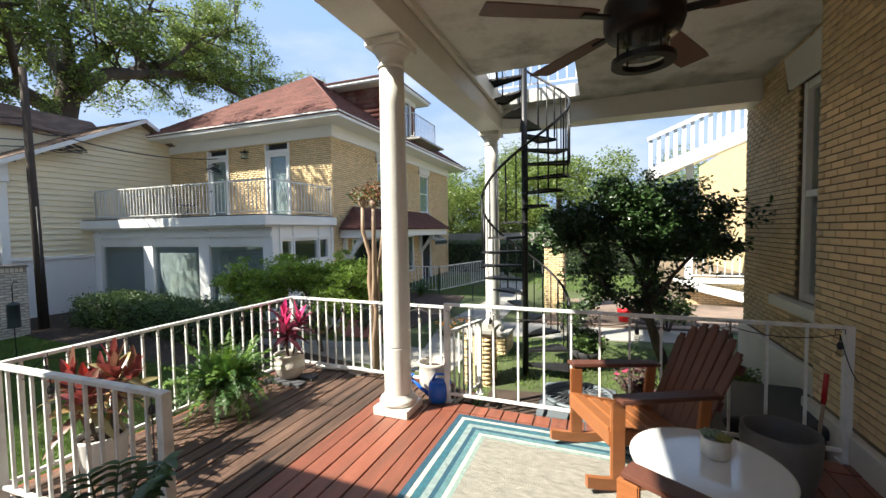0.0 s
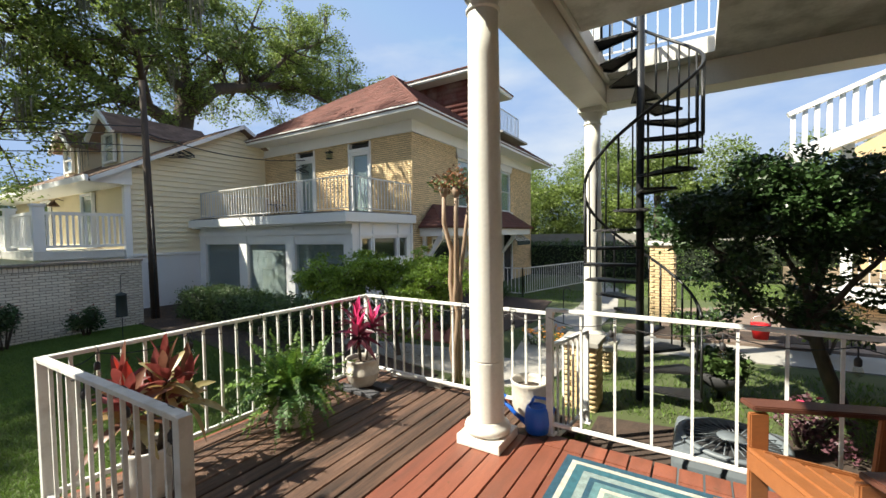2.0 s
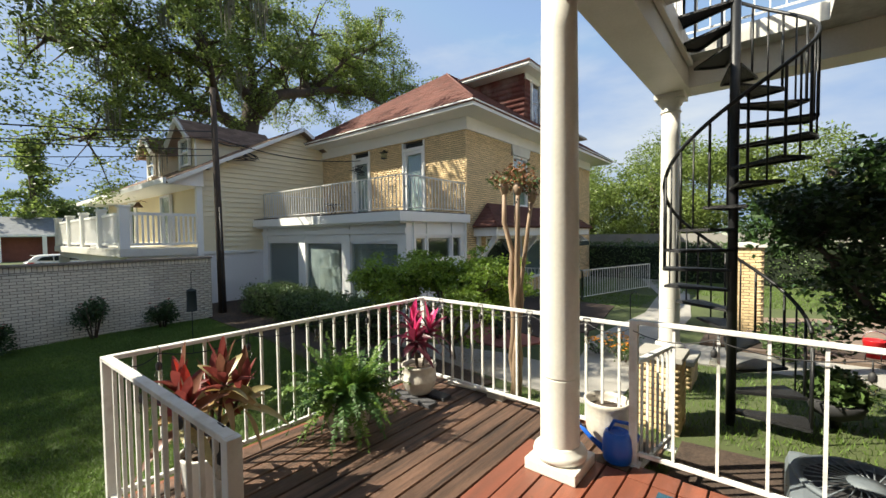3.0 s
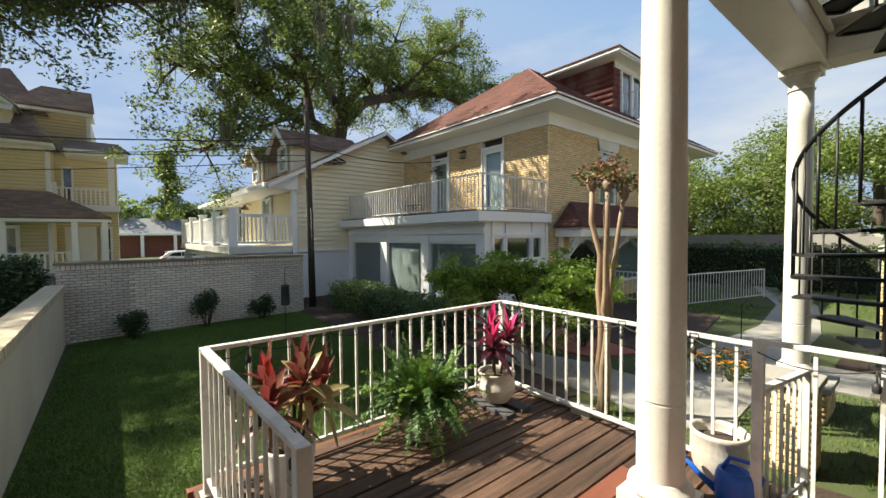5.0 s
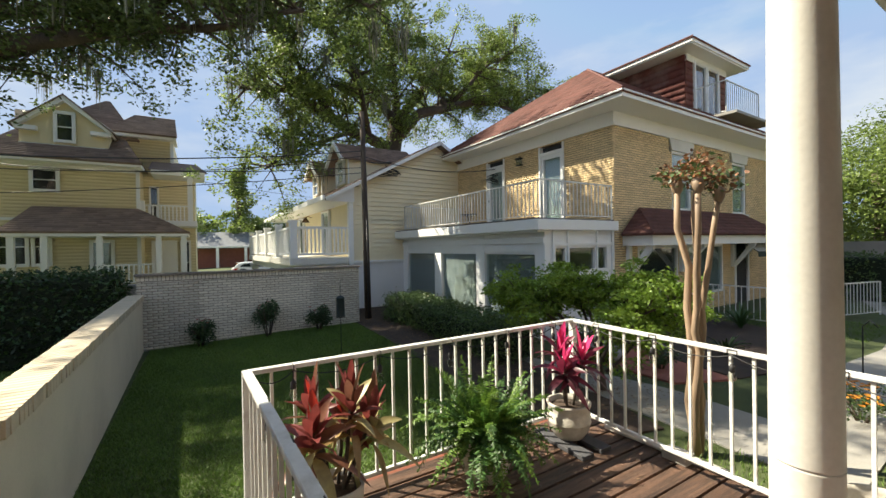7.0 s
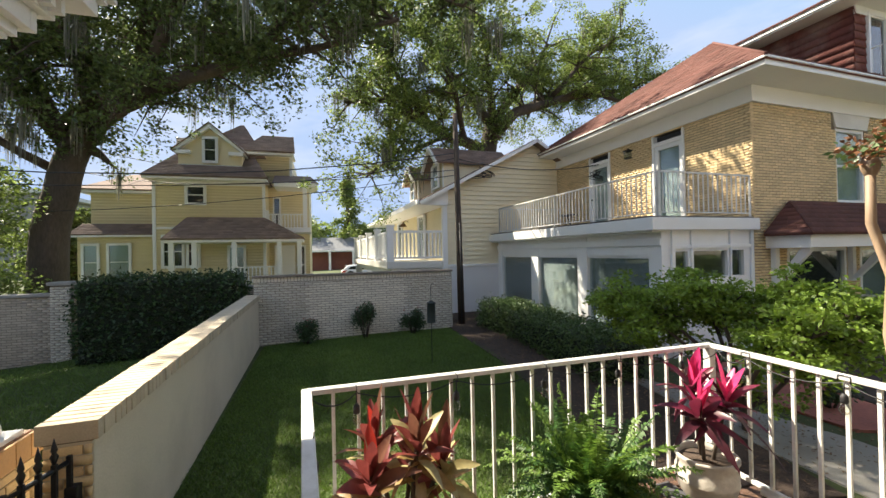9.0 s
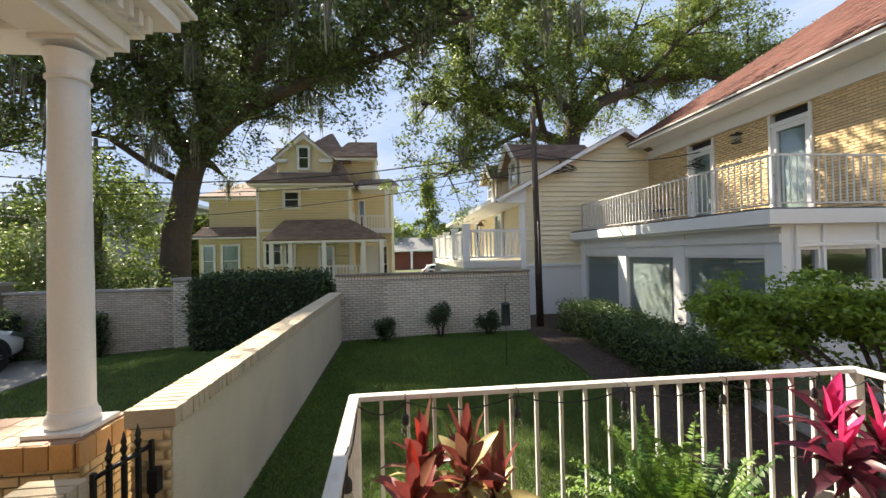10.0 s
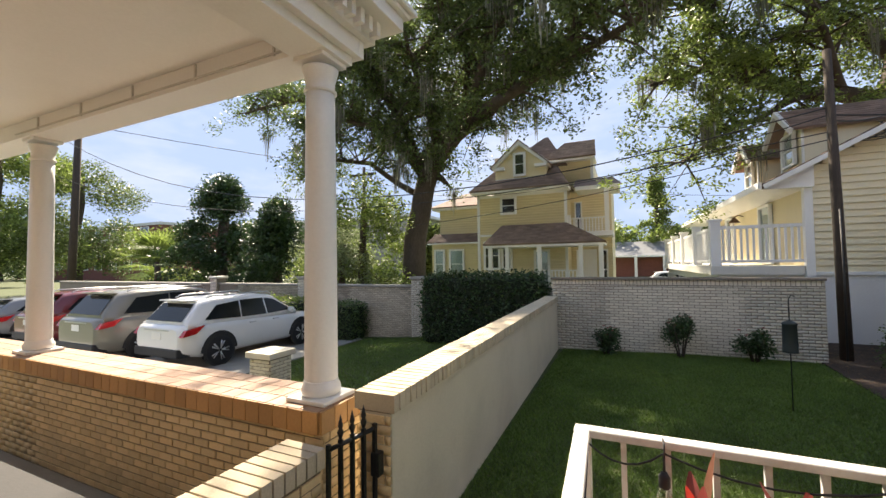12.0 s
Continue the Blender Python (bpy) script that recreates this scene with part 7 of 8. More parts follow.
# ---- spiral stair ----
SX, SY = -0.82, 6.64
stair = thing("spiral_stair", "black iron spiral stair climbing through the porch ceiling", "staircase")
bm = bmesh.new()
tube(bm, [(SX, SY, -0.6), (SX, SY, 4.9)], 0.045, 16)
part("centre_pole", bm, IRON, stair)
def stair_angle(z):
    return radians(216 + (z - 1.4) / 1.46 * 180)
RISE, RAD = 0.212, 0.63
TREAD = mat("perforated_tread", (0.022, 0.022, 0.024), 0.5, 0.4, 40, 140, 0.8, metal=0.4)
zs = [-0.3 + RISE * k for k in range(21)]
for z in zs:
    a = stair_angle(z)
    bm = bmesh.new()
    w = radians(15)
    ring = [(0.045 * math.cos(a - 1.2), 0.045 * math.sin(a - 1.2))] + [(RAD * math.cos(a - w + 2 * w * k / 4), RAD * math.sin(a - w + 2 * w * k / 4)) for k in range(5)] + [(0.045 * math.cos(a + 1.2), 0.045 * math.sin(a + 1.2))]
    prism(bm, [(SX + x, SY + y) for x, y in ring], "z", z - 0.008, z)
    for p, q in zip(ring, ring[1:]):
        tube(bm, [(SX + p[0], SY + p[1], z - 0.018), (SX + q[0], SY + q[1], z - 0.018)], 0.017, 4, False)
    part("tread", bm, TREAD, stair)
    for off in (-11, 2) if z < 3.3 else (-11,):
        b = a + radians(off)
        bm = bmesh.new()
        x, y = SX + RAD * math.cos(b), SY + RAD * math.sin(b)
        tube(bm, [(x, y, z - 0.02), (x, y, z + 0.86 + RISE * off / 25.7)], 0.013 if off < 0 else 0.009, 6)
        part("baluster", bm, IRON, stair)
bm = bmesh.new()
tube(bm, [(SX + RAD * math.cos(stair_angle(z)), SY + RAD * math.sin(stair_angle(z)), z + 0.88) for z in [-0.3 + 0.05 * k for k in range(84)]], 0.019, 8)
part("handrail", bm, IRON, stair)
upr = thing("upper_railing", "white railing round the stair opening above the ceiling", "railing")
for a, b in (((-1.4, 7.38), (0.0, 7.38)), ((0.0, 5.85), (0.0, 7.38)), ((-1.4, 5.85), (-1.4, 7.38))):
    bars_rail(upr, a, b, 4.05, 4.95, 0.13, "rail_panel")

# ---- porch furniture ----
# one stain in two colours: sunlit seat and legs, shaded arms and back
CHAIR_SUNLIT = mat("stained_wood_sunlit", (0.27, 0.1, 0.035), 0.42, 0.2, 3, 40, 0.15, piece=0.1, stretch=(1, 8, 8))
CHAIR_SHADED = mat("stained_wood_shaded", (0.115, 0.045, 0.03), 0.42, 0.2, 3, 40, 0.15, piece=0.12, stretch=(8, 8, 1))


def plank(bm, a, b, width, thick, up=(0, 0, 1)):
    """A board from a to b, its broad face square to up."""
    a, b, up = Vector(a), Vector(b), Vector(up)
    d = (b - a).normalized()
    s = d.cross(up).normalized()
    u = s.cross(d).normalized()
    t = bmesh.new()
    vs = [t.verts.new(e + s * sx * width / 2 + u * sz * thick / 2) for e in (a, b) for sx, sz in ((-1, -1), (1, -1), (1, 1), (-1, 1))]
    for f in ((0, 1, 2, 3), (7, 6, 5, 4), (0, 4, 5, 1), (1, 5, 6, 2), (2, 6, 7, 3), (3, 7, 4, 0)):
        t.faces.new([vs[i] for i in f])
    bmesh.ops.bevel(t, geom=t.edges[:], offset=min(thick, width) * 0.2, segments=2, affect="EDGES")
    merge(bm, t)


def rocking_chair(at, label):
    """An Adirondack rocking chair that faces its own +x."""
    c = thing("rocking_chair", label, "chair", group="porch chairs", at=at)
    for s in (-1, 1):
        bm = bmesh.new()
        plank(bm, (0.27, s * 0.3, 0.05), (0.27, s * 0.3, 0.6), 0.095, 0.03, (0, 1, 0))
        part("front_leg", bm, CHAIR_SUNLIT, c)
        bm = bmesh.new()
        plank(bm, (-0.3, s * 0.29, 0.06), (-0.36, s * 0.29, 0.6), 0.08, 0.03, (0, 1, 0))
        part("rear_leg", bm, CHAIR_SUNLIT, c)
        bm = bmesh.new()
        plank(bm, (0.3, s * 0.33, 0.625), (-0.42, s * 0.31, 0.6), 0.12, 0.028)
        bmesh.ops.translate(bm, verts=[v for v in bm.verts if v.co.x > 0.2], vec=(0.0, s * 0.015, 0))
        part("arm", bm, CHAIR_SHADED, c)
        bm = bmesh.new()
        plank(bm, (0.28, s * 0.265, 0.36), (-0.42, s * 0.24, 0.2), 0.11, 0.03, (0, 1, 0))
        part("seat_rail", bm, CHAIR_SUNLIT, c)
        bm = bmesh.new()
        outline = [(0.48 - 1.05 * k / 10, 0.0 + 0.2 * ((k - 4) / 10) ** 2 * 1.5) for k in range(11)]
        prism_pts = [(x, z + 0.002) for x, z in outline] + [(x, z + 0.075) for x, z in reversed(outline)]
        prism(bm, prism_pts, "y", s * 0.3 - 0.018, s * 0.3 + 0.018)
        part("rocker", bm, CHAIR_SUNLIT, c)
    for k in range(6):
        t = k / 5
        bm = bmesh.new()
        x, z = 0.28 - 0.62 * t, 0.4 - 0.16 * t
        plank(bm, (x, -0.29, z), (x, 0.29, z), 0.1, 0.022, (-0.2, 0, 1))
        part("seat_slat", bm, CHAIR_SUNLIT, c)
    bm = bmesh.new()
    plank(bm, (0.315, -0.3, 0.35), (0.315, 0.3, 0.35), 0.1, 0.024, (1, 0, 0))
    part("front_apron", bm, CHAIR_SUNLIT, c)
    for k in range(7):
        y = (k - 3) * 0.085
        top = 0.84 - 0.0 * abs(k - 3) - 0.028 * (k - 3) ** 2 * 0.55
        ln = top
        bm = bmesh.new()
        b0 = Vector((-0.32, y * 0.85, 0.22))
        d = Vector((-0.42, y * 0.28, 0.9)).normalized()
        plank(bm, b0, b0 + d * (ln - 0.03), 0.078, 0.02, (1, 0, 0.45))
        plank(bm, b0 + d * (ln - 0.035), b0 + d * ln, 0.05, 0.02, (1, 0, 0.45))
        part("back_slat", bm, CHAIR_SHADED, c)
    for h, wd in ((0.3, 0.52), (0.58, 0.6)):
        bm = bmesh.new()
        b0 = Vector((-0.34, 0, 0.22)) + Vector((-0.42, 0, 0.9)).normalized() * h + Vector((-0.03, 0, -0.01))
        plank(bm, b0 - Vector((0, wd / 2, 0)), b0 + Vector((0, wd / 2, 0)), 0.07, 0.022, (1, 0, 0.45))
        part("back_brace", bm, CHAIR_SHADED, c)
    return c


rocking_chair(pose(0.42, 3.85, 0.006, 0, 0, 208), "brown-stained wooden Adirondack rocking chair on the rug")
rocking_chair(pose(0.45, 2.2, 0.006, 0, 0, 155), "brown-stained wooden Adirondack rocking chair beside the round table")
# rug of nested bands
rug = thing("outdoor_rug", "flat woven outdoor rug with blue and teal border bands", "rug")
RX0, RY0, RX1, RY1 = -1.0, 1.7, 1.3, 4.14
bands = [("navy_band", (0.02, 0.075, 0.12), 0.05), ("cream_band", (0.5, 0.49, 0.42), 0.035), ("teal_band", (0.03, 0.12, 0.16), 0.06), ("pale_band", (0.24, 0.31, 0.3), 0.05), ("navy_band", (0.02, 0.075, 0.12), 0.035), ("aqua_band", (0.1, 0.21, 0.23), 0.045), ("cream_band", (0.5, 0.49, 0.42), 0.03), ("mint_band", (0.22, 0.3, 0.27), 0.03)]
inset = 0.0
rugm = {}
for name, col, w in bands:
    if name not in rugm:
        rugm[name] = mat("rug_" + name, col, 0.95, 0.4, 25, 220, 1.0)
    bm = bmesh.new()
    a, b, c, d = RX0 + inset, RY0 + inset, RX1 - inset, RY1 - inset
    box(bm, a, b, 0.001, c, b + w, 0.007)
    box(bm, a, d - w, 0.001, c, d, 0.007)
    box(bm, a, b + w, 0.001, a + w, d - w, 0.007)
    box(bm, c - w, b + w, 0.001, c, d - w, 0.007)
    part(name, bm, rugm[name], rug)
    inset += w
bm = bmesh.new()
box(bm, RX0 + inset, RY0 + inset, 0.001, RX1 - inset, RY1 - inset, 0.007)
part("centre_field", bm, mat("rug_field", (0.26, 0.245, 0.21), 0.95, 0.45, 12, 130, 0.8, stretch=(1, 2.5, 1)), rug)
# table
tab = thing("side_table", "round white-topped side table with slim metal legs", "table", at=pose(0.73, 3.08, 0.007))
bm = bmesh.new()
lathe(bm, [(0.345, 0.47), (0.36, 0.475), (0.362, 0.488), (0.355, 0.496), (0.34, 0.498)], n=64)
part("tabletop", bm, mat("white_enamel", (0.72, 0.74, 0.74), 0.12, 0.03, 2, 30, 0.02, coat=0.5), tab)
for k in range(3):
    bm = bmesh.new()
    a = 0.6 + k * 2.094
    tube(bm, [(0.26 * math.cos(a), 0.26 * math.sin(a), 0), (0.12 * math.cos(a), 0.12 * math.sin(a), 0.47)], 0.012, 8)
    part("leg", bm, IRON, tab)
sp_ = thing("succulent_pot", "small pale ceramic pot of grey-green succulents", "potted plant", at=pose(0.78, 3.14, 0.505))
bm = bmesh.new()
lathe(bm, [(0.055, 0), (0.066, 0.01), (0.068, 0.1), (0.064, 0.105), (0.06, 0.1), (0.058, 0.085)], n=32)
part("pot", bm, mat("pale_ceramic", (0.6, 0.58, 0.53), 0.4, 0.08, 8, 60, 0.1), sp_)
SUC = mat("succulent", (0.16, 0.21, 0.14), 0.6, 0.15, 6, 40, 0)
SUC2 = mat("succulent_olive", (0.22, 0.2, 0.05), 0.6, 0.15, 6, 40, 0)
for cx, cy, r, m in ((-0.025, 0.015, 0.05, SUC), (0.015, 0.035, 0.035, SUC), (0.03, -0.02, 0.045, SUC2)):
    bm = bmesh.new()
    for ring_, n_, l in ((0, 7, 1.0), (1, 6, 0.75), (2, 4, 0.45)):
        for k in range(n_):
            a = 6.283 * k / n_ + ring_ * 0.4
            d = Vector((math.cos(a), math.sin(a), 0.35 + 0.5 * ring_)).normalized()
            tube(bm, [Vector((cx, cy, 0.095)), Vector((cx, cy, 0.1)) + d * r * l * 0.6, Vector((cx, cy, 0.105)) + d * r * l], [0.006, 0.014, 0.003], 6)
    part("rosette", bm, m, sp_)
pl = thing("grey_planter", "round grey stone-look planter with dark inside", "planter", at=pose(1.3, 3.86, 0.0))
bm = bmesh.new()
lathe(bm, [(0.15, 0), (0.17, 0.01), (0.205, 0.2), (0.215, 0.34), (0.21, 0.395), (0.2, 0.4), (0.188, 0.39), (0.185, 0.3), (0.14, 0.16), (0.02, 0.15)], n=48)
part("bowl", bm, mat("grey_resin", (0.11, 0.11, 0.108), 0.6, 0.12, 3, 50, 0.15), pl)
bm = bmesh.new()
lathe(bm, [(0.15, 0.16), (0.14, 0.165), (0.01, 0.17)], n=24)
part("soil", bm, mat("dark_soil", (0.04, 0.03, 0.022), 0.95, 0.5, 20, 80, 1.0), pl)
# ceiling fan
FX, FY = 0.4, 2.86
fan = thing("ceiling_fan", "dark bronze ceiling fan with caged glass light and wooden blades", "ceiling fan", at=pose(FX, FY, -0.66))
BRONZE = mat("dark_bronze", (0.018, 0.015, 0.013), 0.4, 0.2, metal=0.6)
bm = bmesh.new()
lathe(bm, [(0.03, 3.5), (0.03, 4.32), (0.07, 4.34), (0.075, 4.405)], n=24)
part("downrod", bm, BRONZE, fan)
bm = bmesh.new()
lathe(bm, [(0.1, 3.27), (0.16, 3.28), (0.175, 3.32), (0.175, 3.42), (0.15, 3.47), (0.06, 3.5)], n=32)
part("motor_housing", bm, BRONZE, fan)
for k in range(5):
    a = radians(208 + 72 * k)
    m = Matrix.Rotation(a, 4, "Z") @ Matrix.Rotation(radians(-9), 4, "X")
    bm = bmesh.new()
    t = bmesh.new()
    prism(t, [(0.24, -0.05), (0.3, -0.062), (0.7, -0.08), (0.77, -0.075), (0.77, 0.075), (0.7, 0.08), (0.3, 0.062), (0.24, 0.05)], "z", -0.004, 0.004)
    merge(bm, t, Matrix.Translation((0, 0, 3.36)) @ m)
    b = part("blade", bm, mat("fan_blade_wood", (0.1, 0.05, 0.035), 0.5, 0.2, 3, 40, 0.1, stretch=(8, 8, 1)) if k == 0 else bpy.data.materials["fan_blade_wood"], fan)
    bm = bmesh.new()
    t = bmesh.new()
    box(t, 0.14, -0.025, -0.016, 0.3, 0.025, -0.004, 0.004)
    merge(bm, t, Matrix.Translation((0, 0, 3.36)) @ m)
    part("blade_iron", bm, BRONZE, b)
light = new("light_kit")
light.parent = fan
light.matrix_basis = Matrix.Translation((0, 0, 3.14 - 3.02 * 0.75)) @ Matrix.Diagonal((0.9, 0.9, 0.75, 1))
bm = bmesh.new()
lathe(bm, [(0.118 if k % 2 == 0 else 0.126, 3.08 + k * 0.012) for k in range(17)], n=32)
part("ribbed_glass", bm, glass_mat("ribbed_glass_mat", (0.75, 0.78, 0.76), 0.8), light)
bm = bmesh.new()
n = 40
for (r0, r1, z0, z1) in ((0.105, 0.155, 3.02, 3.055), (0.1, 0.14, 3.255, 3.28)):
    rings = [[bm.verts.new((r * math.cos(6.2832 * k / n), r * math.sin(6.2832 * k / n), z)) for k in range(n)] for r, z in ((r0, z0), (r1, z0), (r1, z1), (r0, z1))]
    for i in range(4):
        p, q = rings[i], rings[(i + 1) % 4]
        for k in range(n):
            bm.faces.new((p[k], p[(k + 1) % n], q[(k + 1) % n], q[k]))
for k in range(4):
    a = k * 1.5708 + 0.5
    tube(bm, [(0.142 * math.cos(a), 0.142 * math.sin(a), 3.04), (0.142 * math.cos(a), 0.142 * math.sin(a), 3.28)], 0.006, 6)
part("cage", bm, BRONZE, light)
bm = bmesh.new()
lathe(bm, [(0.005, 3.06), (0.035, 3.09), (0.03, 3.14), (0.012, 3.17), (0.012, 3.26)], n=16)
part("bulb", bm, glass_mat("bulb_glass", (0.9, 0.9, 0.85), 0.85), light)

# ---- potted plants on the deck ----
def lance(bm, base, d, length, width, bend, twist=0.0):
    """A lance-shaped leaf with a folded midrib."""
    base, d = Vector(base), Vector(d).normalized()
    s = d.cross(Vector((0, 0, 1)))
    s = s.normalized() if s.length > 0.01 else Vector((1, 0, 0))
    s = Matrix.Rotation(twist, 3, d) @ s
    prev = None
    for k in range(7):
        t = k / 6
        c = base + d * length * t + Vector((0, 0, -bend * length * t * t))
        w = width * (math.sin(math.pi * min(1, t * 0.92 + 0.06)) ** 0.8) * (1 - 0.25 * t) / 2 + 0.001
        up_ = s.cross(d).normalized() * w * 0.35
        row = [bm.verts.new(c + s * w + up_), bm.verts.new(c), bm.verts.new(c - s * w + up_)]
        if prev:
            for i in (0, 1):
                bm.faces.new((prev[i], prev[i + 1], row[i + 1], row[i])).smooth = True
        prev = row


POT_CREAM = mat("cream_glazed_pot", (0.52, 0.48, 0.42), 0.45, 0.15, 5, 40, 0.2, stain=(0.3, 0.25, 0.2), stain_amount=0.5, stain_scale=4)
POT_WHITE = mat("white_pot", (0.68, 0.67, 0.64), 0.45, 0.08, 4, 40, 0.1, stain=(0.4, 0.37, 0.32), stain_amount=0.35, stain_scale=5)
SOIL = mat("potting_soil", (0.06, 0.04, 0.028), 0.95, 0.5, 20, 80, 1.0)


def pot(parent, prof, material, soil_r, soil_z, name="pot"):
    bm = bmesh.new()
    lathe(bm, prof, n=40)
    part(name, bm, material, parent)
    bm = bmesh.new()
    lathe(bm, [(soil_r, soil_z - 0.02), (soil_r * 0.98, soil_z), (0.01, soil_z + 0.012)], n=24)
    part("soil", bm, SOIL, parent)


def leafmat(name, col):
    return mat(name, col, 0.4, 0.25, 8, 40, 0, translucent=0.3, stretch=(1, 1, 1))


def cordyline(at, label, stems, mats, pot_prof, pot_mat, soil, leaf=(0.3, 0.062), count=15, low=-0.3, stack=0.2):
    c = thing("cordyline_pot", label, "potted plant", at=at)
    pot(c, pot_prof, pot_mat, *soil)
    for sx, sy, tx, ty, tz in stems:
        bm = bmesh.new()
        tube(bm, bent([(sx, sy, soil[1]), ((sx + tx) / 2, (sy + ty) / 2, (soil[1] + tz) / 2), (tx, ty, tz)], 2, 0.15), 0.011, 7)
        part("stem", bm, BARK, c)
        for k in range(count):
            t = k / (count - 1)
            a = k * 2.4 + random.uniform(-0.3, 0.3)
            el = low + (1.45 - low) * t ** 0.9 + random.uniform(-0.2, 0.2)
            bm = bmesh.new()
            d = (math.cos(a) * math.cos(el), math.sin(a) * math.cos(el), math.sin(el))
            z = tz - stack * (1 - t)
            lance(bm, (tx, ty, z), d, leaf[0] * random.uniform(0.75, 1.15), leaf[1] * random.uniform(0.8, 1.2), 0.55 * (1 - t) + 0.1, random.uniform(-0.9, 0.9))
            m = random.choice(mats[0 if t < 0.35 else (1 if t < 0.72 else 2)])
            part("leaf", bm, m, c, recalc=False)
    return c


BRZ = [leafmat("bronze_leaf", (0.19, 0.085, 0.055)), leafmat("olive_tan_leaf", (0.34, 0.22, 0.085)), leafmat("maroon_leaf", (0.22, 0.05, 0.045)), leafmat("salmon_leaf", (0.4, 0.17, 0.13)), leafmat("scarlet_leaf", (0.5, 0.05, 0.035)), leafmat("cream_olive_leaf", (0.4, 0.34, 0.15))]
cordyline(pose(-3.07, 2.4, 0.0), "cordyline with bronze, salmon and red leaves in white pot", [(0.03, 0.03, 0.04, 0.08, 0.74), (-0.04, -0.02, -0.14, -0.08, 0.68), (0.02, -0.04, 0.1, -0.14, 0.66), (0.0, 0.05, 0.02, 0.2, 0.62), (-0.03, 0.02, -0.16, 0.1, 0.6)], [[BRZ[1], BRZ[0], BRZ[5], BRZ[1]], [BRZ[2], BRZ[0], BRZ[5], BRZ[2]], [BRZ[2], BRZ[3], BRZ[2], BRZ[0], BRZ[0], BRZ[4], BRZ[2]]], [(0.1, 0), (0.115, 0.005), (0.14, 0.16), (0.15, 0.29), (0.155, 0.31), (0.145, 0.315), (0.138, 0.29), (0.13, 0.2)], POT_WHITE, (0.137, 0.275), (0.26, 0.062), 23, -0.12, 0.14)
PNK = [leafmat("dark_plum_leaf", (0.07, 0.015, 0.025)), leafmat("wine_leaf", (0.16, 0.02, 0.045)), leafmat("magenta_leaf", (0.5, 0.03, 0.14)), leafmat("hot_pink_leaf", (0.68, 0.06, 0.2))]
cordyline(pose(-3.15, 4.32, 0.035), "cordyline with hot pink leaves in ribbed cream pot", [(0.03, 0.02, 0.08, 0.07, 0.62), (-0.03, 0.0, -0.1, 0.02, 0.66), (0.01, -0.03, 0.06, -0.11, 0.58)], [[PNK[0], PNK[0], PNK[1]], [PNK[1], PNK[2], PNK[0]], [PNK[3], PNK[3], PNK[2]]], [(0.095, 0), (0.11, 0.005), (0.15, 0.06), (0.17, 0.13), (0.172, 0.135), (0.168, 0.142), (0.17, 0.19), (0.164, 0.197), (0.16, 0.24), (0.174, 0.265), (0.174, 0.28), (0.157, 0.282), (0.148, 0.25), (0.14, 0.18)], POT_CREAM, (0.145, 0.245), (0.27, 0.07), 18, -0.1, 0.08)
tr = thing("pot_board", "weathered grey boards under the cordyline pot", "board")
for y, w in ((4.2, 0.12), (4.4, 0.12)):
    bm = bmesh.new()
    box(bm, -3.38, y - w / 2, 0.002, -2.86, y + w / 2, 0.034, 0.005)
    part("board", bm, mat("grey_board", (0.06, 0.06, 0.066), 0.8, 0.3, 4, 40, 0.3) if y == 4.2 else bpy.data.materials["grey_board"], tr)
pipe = thing("pvc_pipe", "white pipe lying along the deck edge", "pipe")
bm = bmesh.new()
tube(bm, [(-3.1, 4.72, 0.03), (-2.75, 4.75, 0.03)], 0.024, 12)
tube(bm, [(-2.75, 4.75, 0.03), (-2.2, 4.78, 0.032)], 0.026, 12)
part("tube", bm, WHITE, pipe)
bm = bmesh.new()
box(bm, -2.6, 4.68, 0.0, -2.42, 4.8, 0.07, 0.01)
part("junction_box", bm, CONCRETE, pipe)


def frond(bm, base, a, length, rise, fall, leaflet, width):
    base = Vector(base)
    d = Vector((math.cos(a), math.sin(a), 0))
    s = Vector((-d.y, d.x, 0))
    pts = []
    for k in range(15):
        t = k / 14
        pts.append(base + d * length * (t - 0.15 * t * t) + Vector((0, 0, rise * t - fall * t * t)))
    tube(bm, pts, 0.0022, 4, cap=False)
    for k in range(1, 15):
        t = k / 14
        l = leaflet * math.sin(math.pi * min(1.0, 0.12 + t * 0.86)) + 0.006
        ax = (pts[k] - pts[k - 1]).normalized()
        for off in (0.0, 0.33, 0.67):
            p = pts[k - 1].lerp(pts[k], off)
            for sg in (-1, 1):
                tip = p + s * sg * l + ax * l * 0.3 + Vector((random.uniform(-0.012, 0.012), random.uniform(-0.012, 0.012), -l * 0.3 + random.uniform(-0.018, 0.018)))
                m = p.lerp(tip, 0.45)
                bm.faces.new([bm.verts.new(q) for q in (p, m + ax * width, tip, m - ax * width)])


FERN = [mat("fern_green", (0.055, 0.13, 0.026), 0.5, 0.3, 3, 20, 0, island=0.25, translucent=0.35), mat("fern_light", (0.13, 0.23, 0.035), 0.5, 0.25, 3, 20, 0, island=0.25, translucent=0.35)]


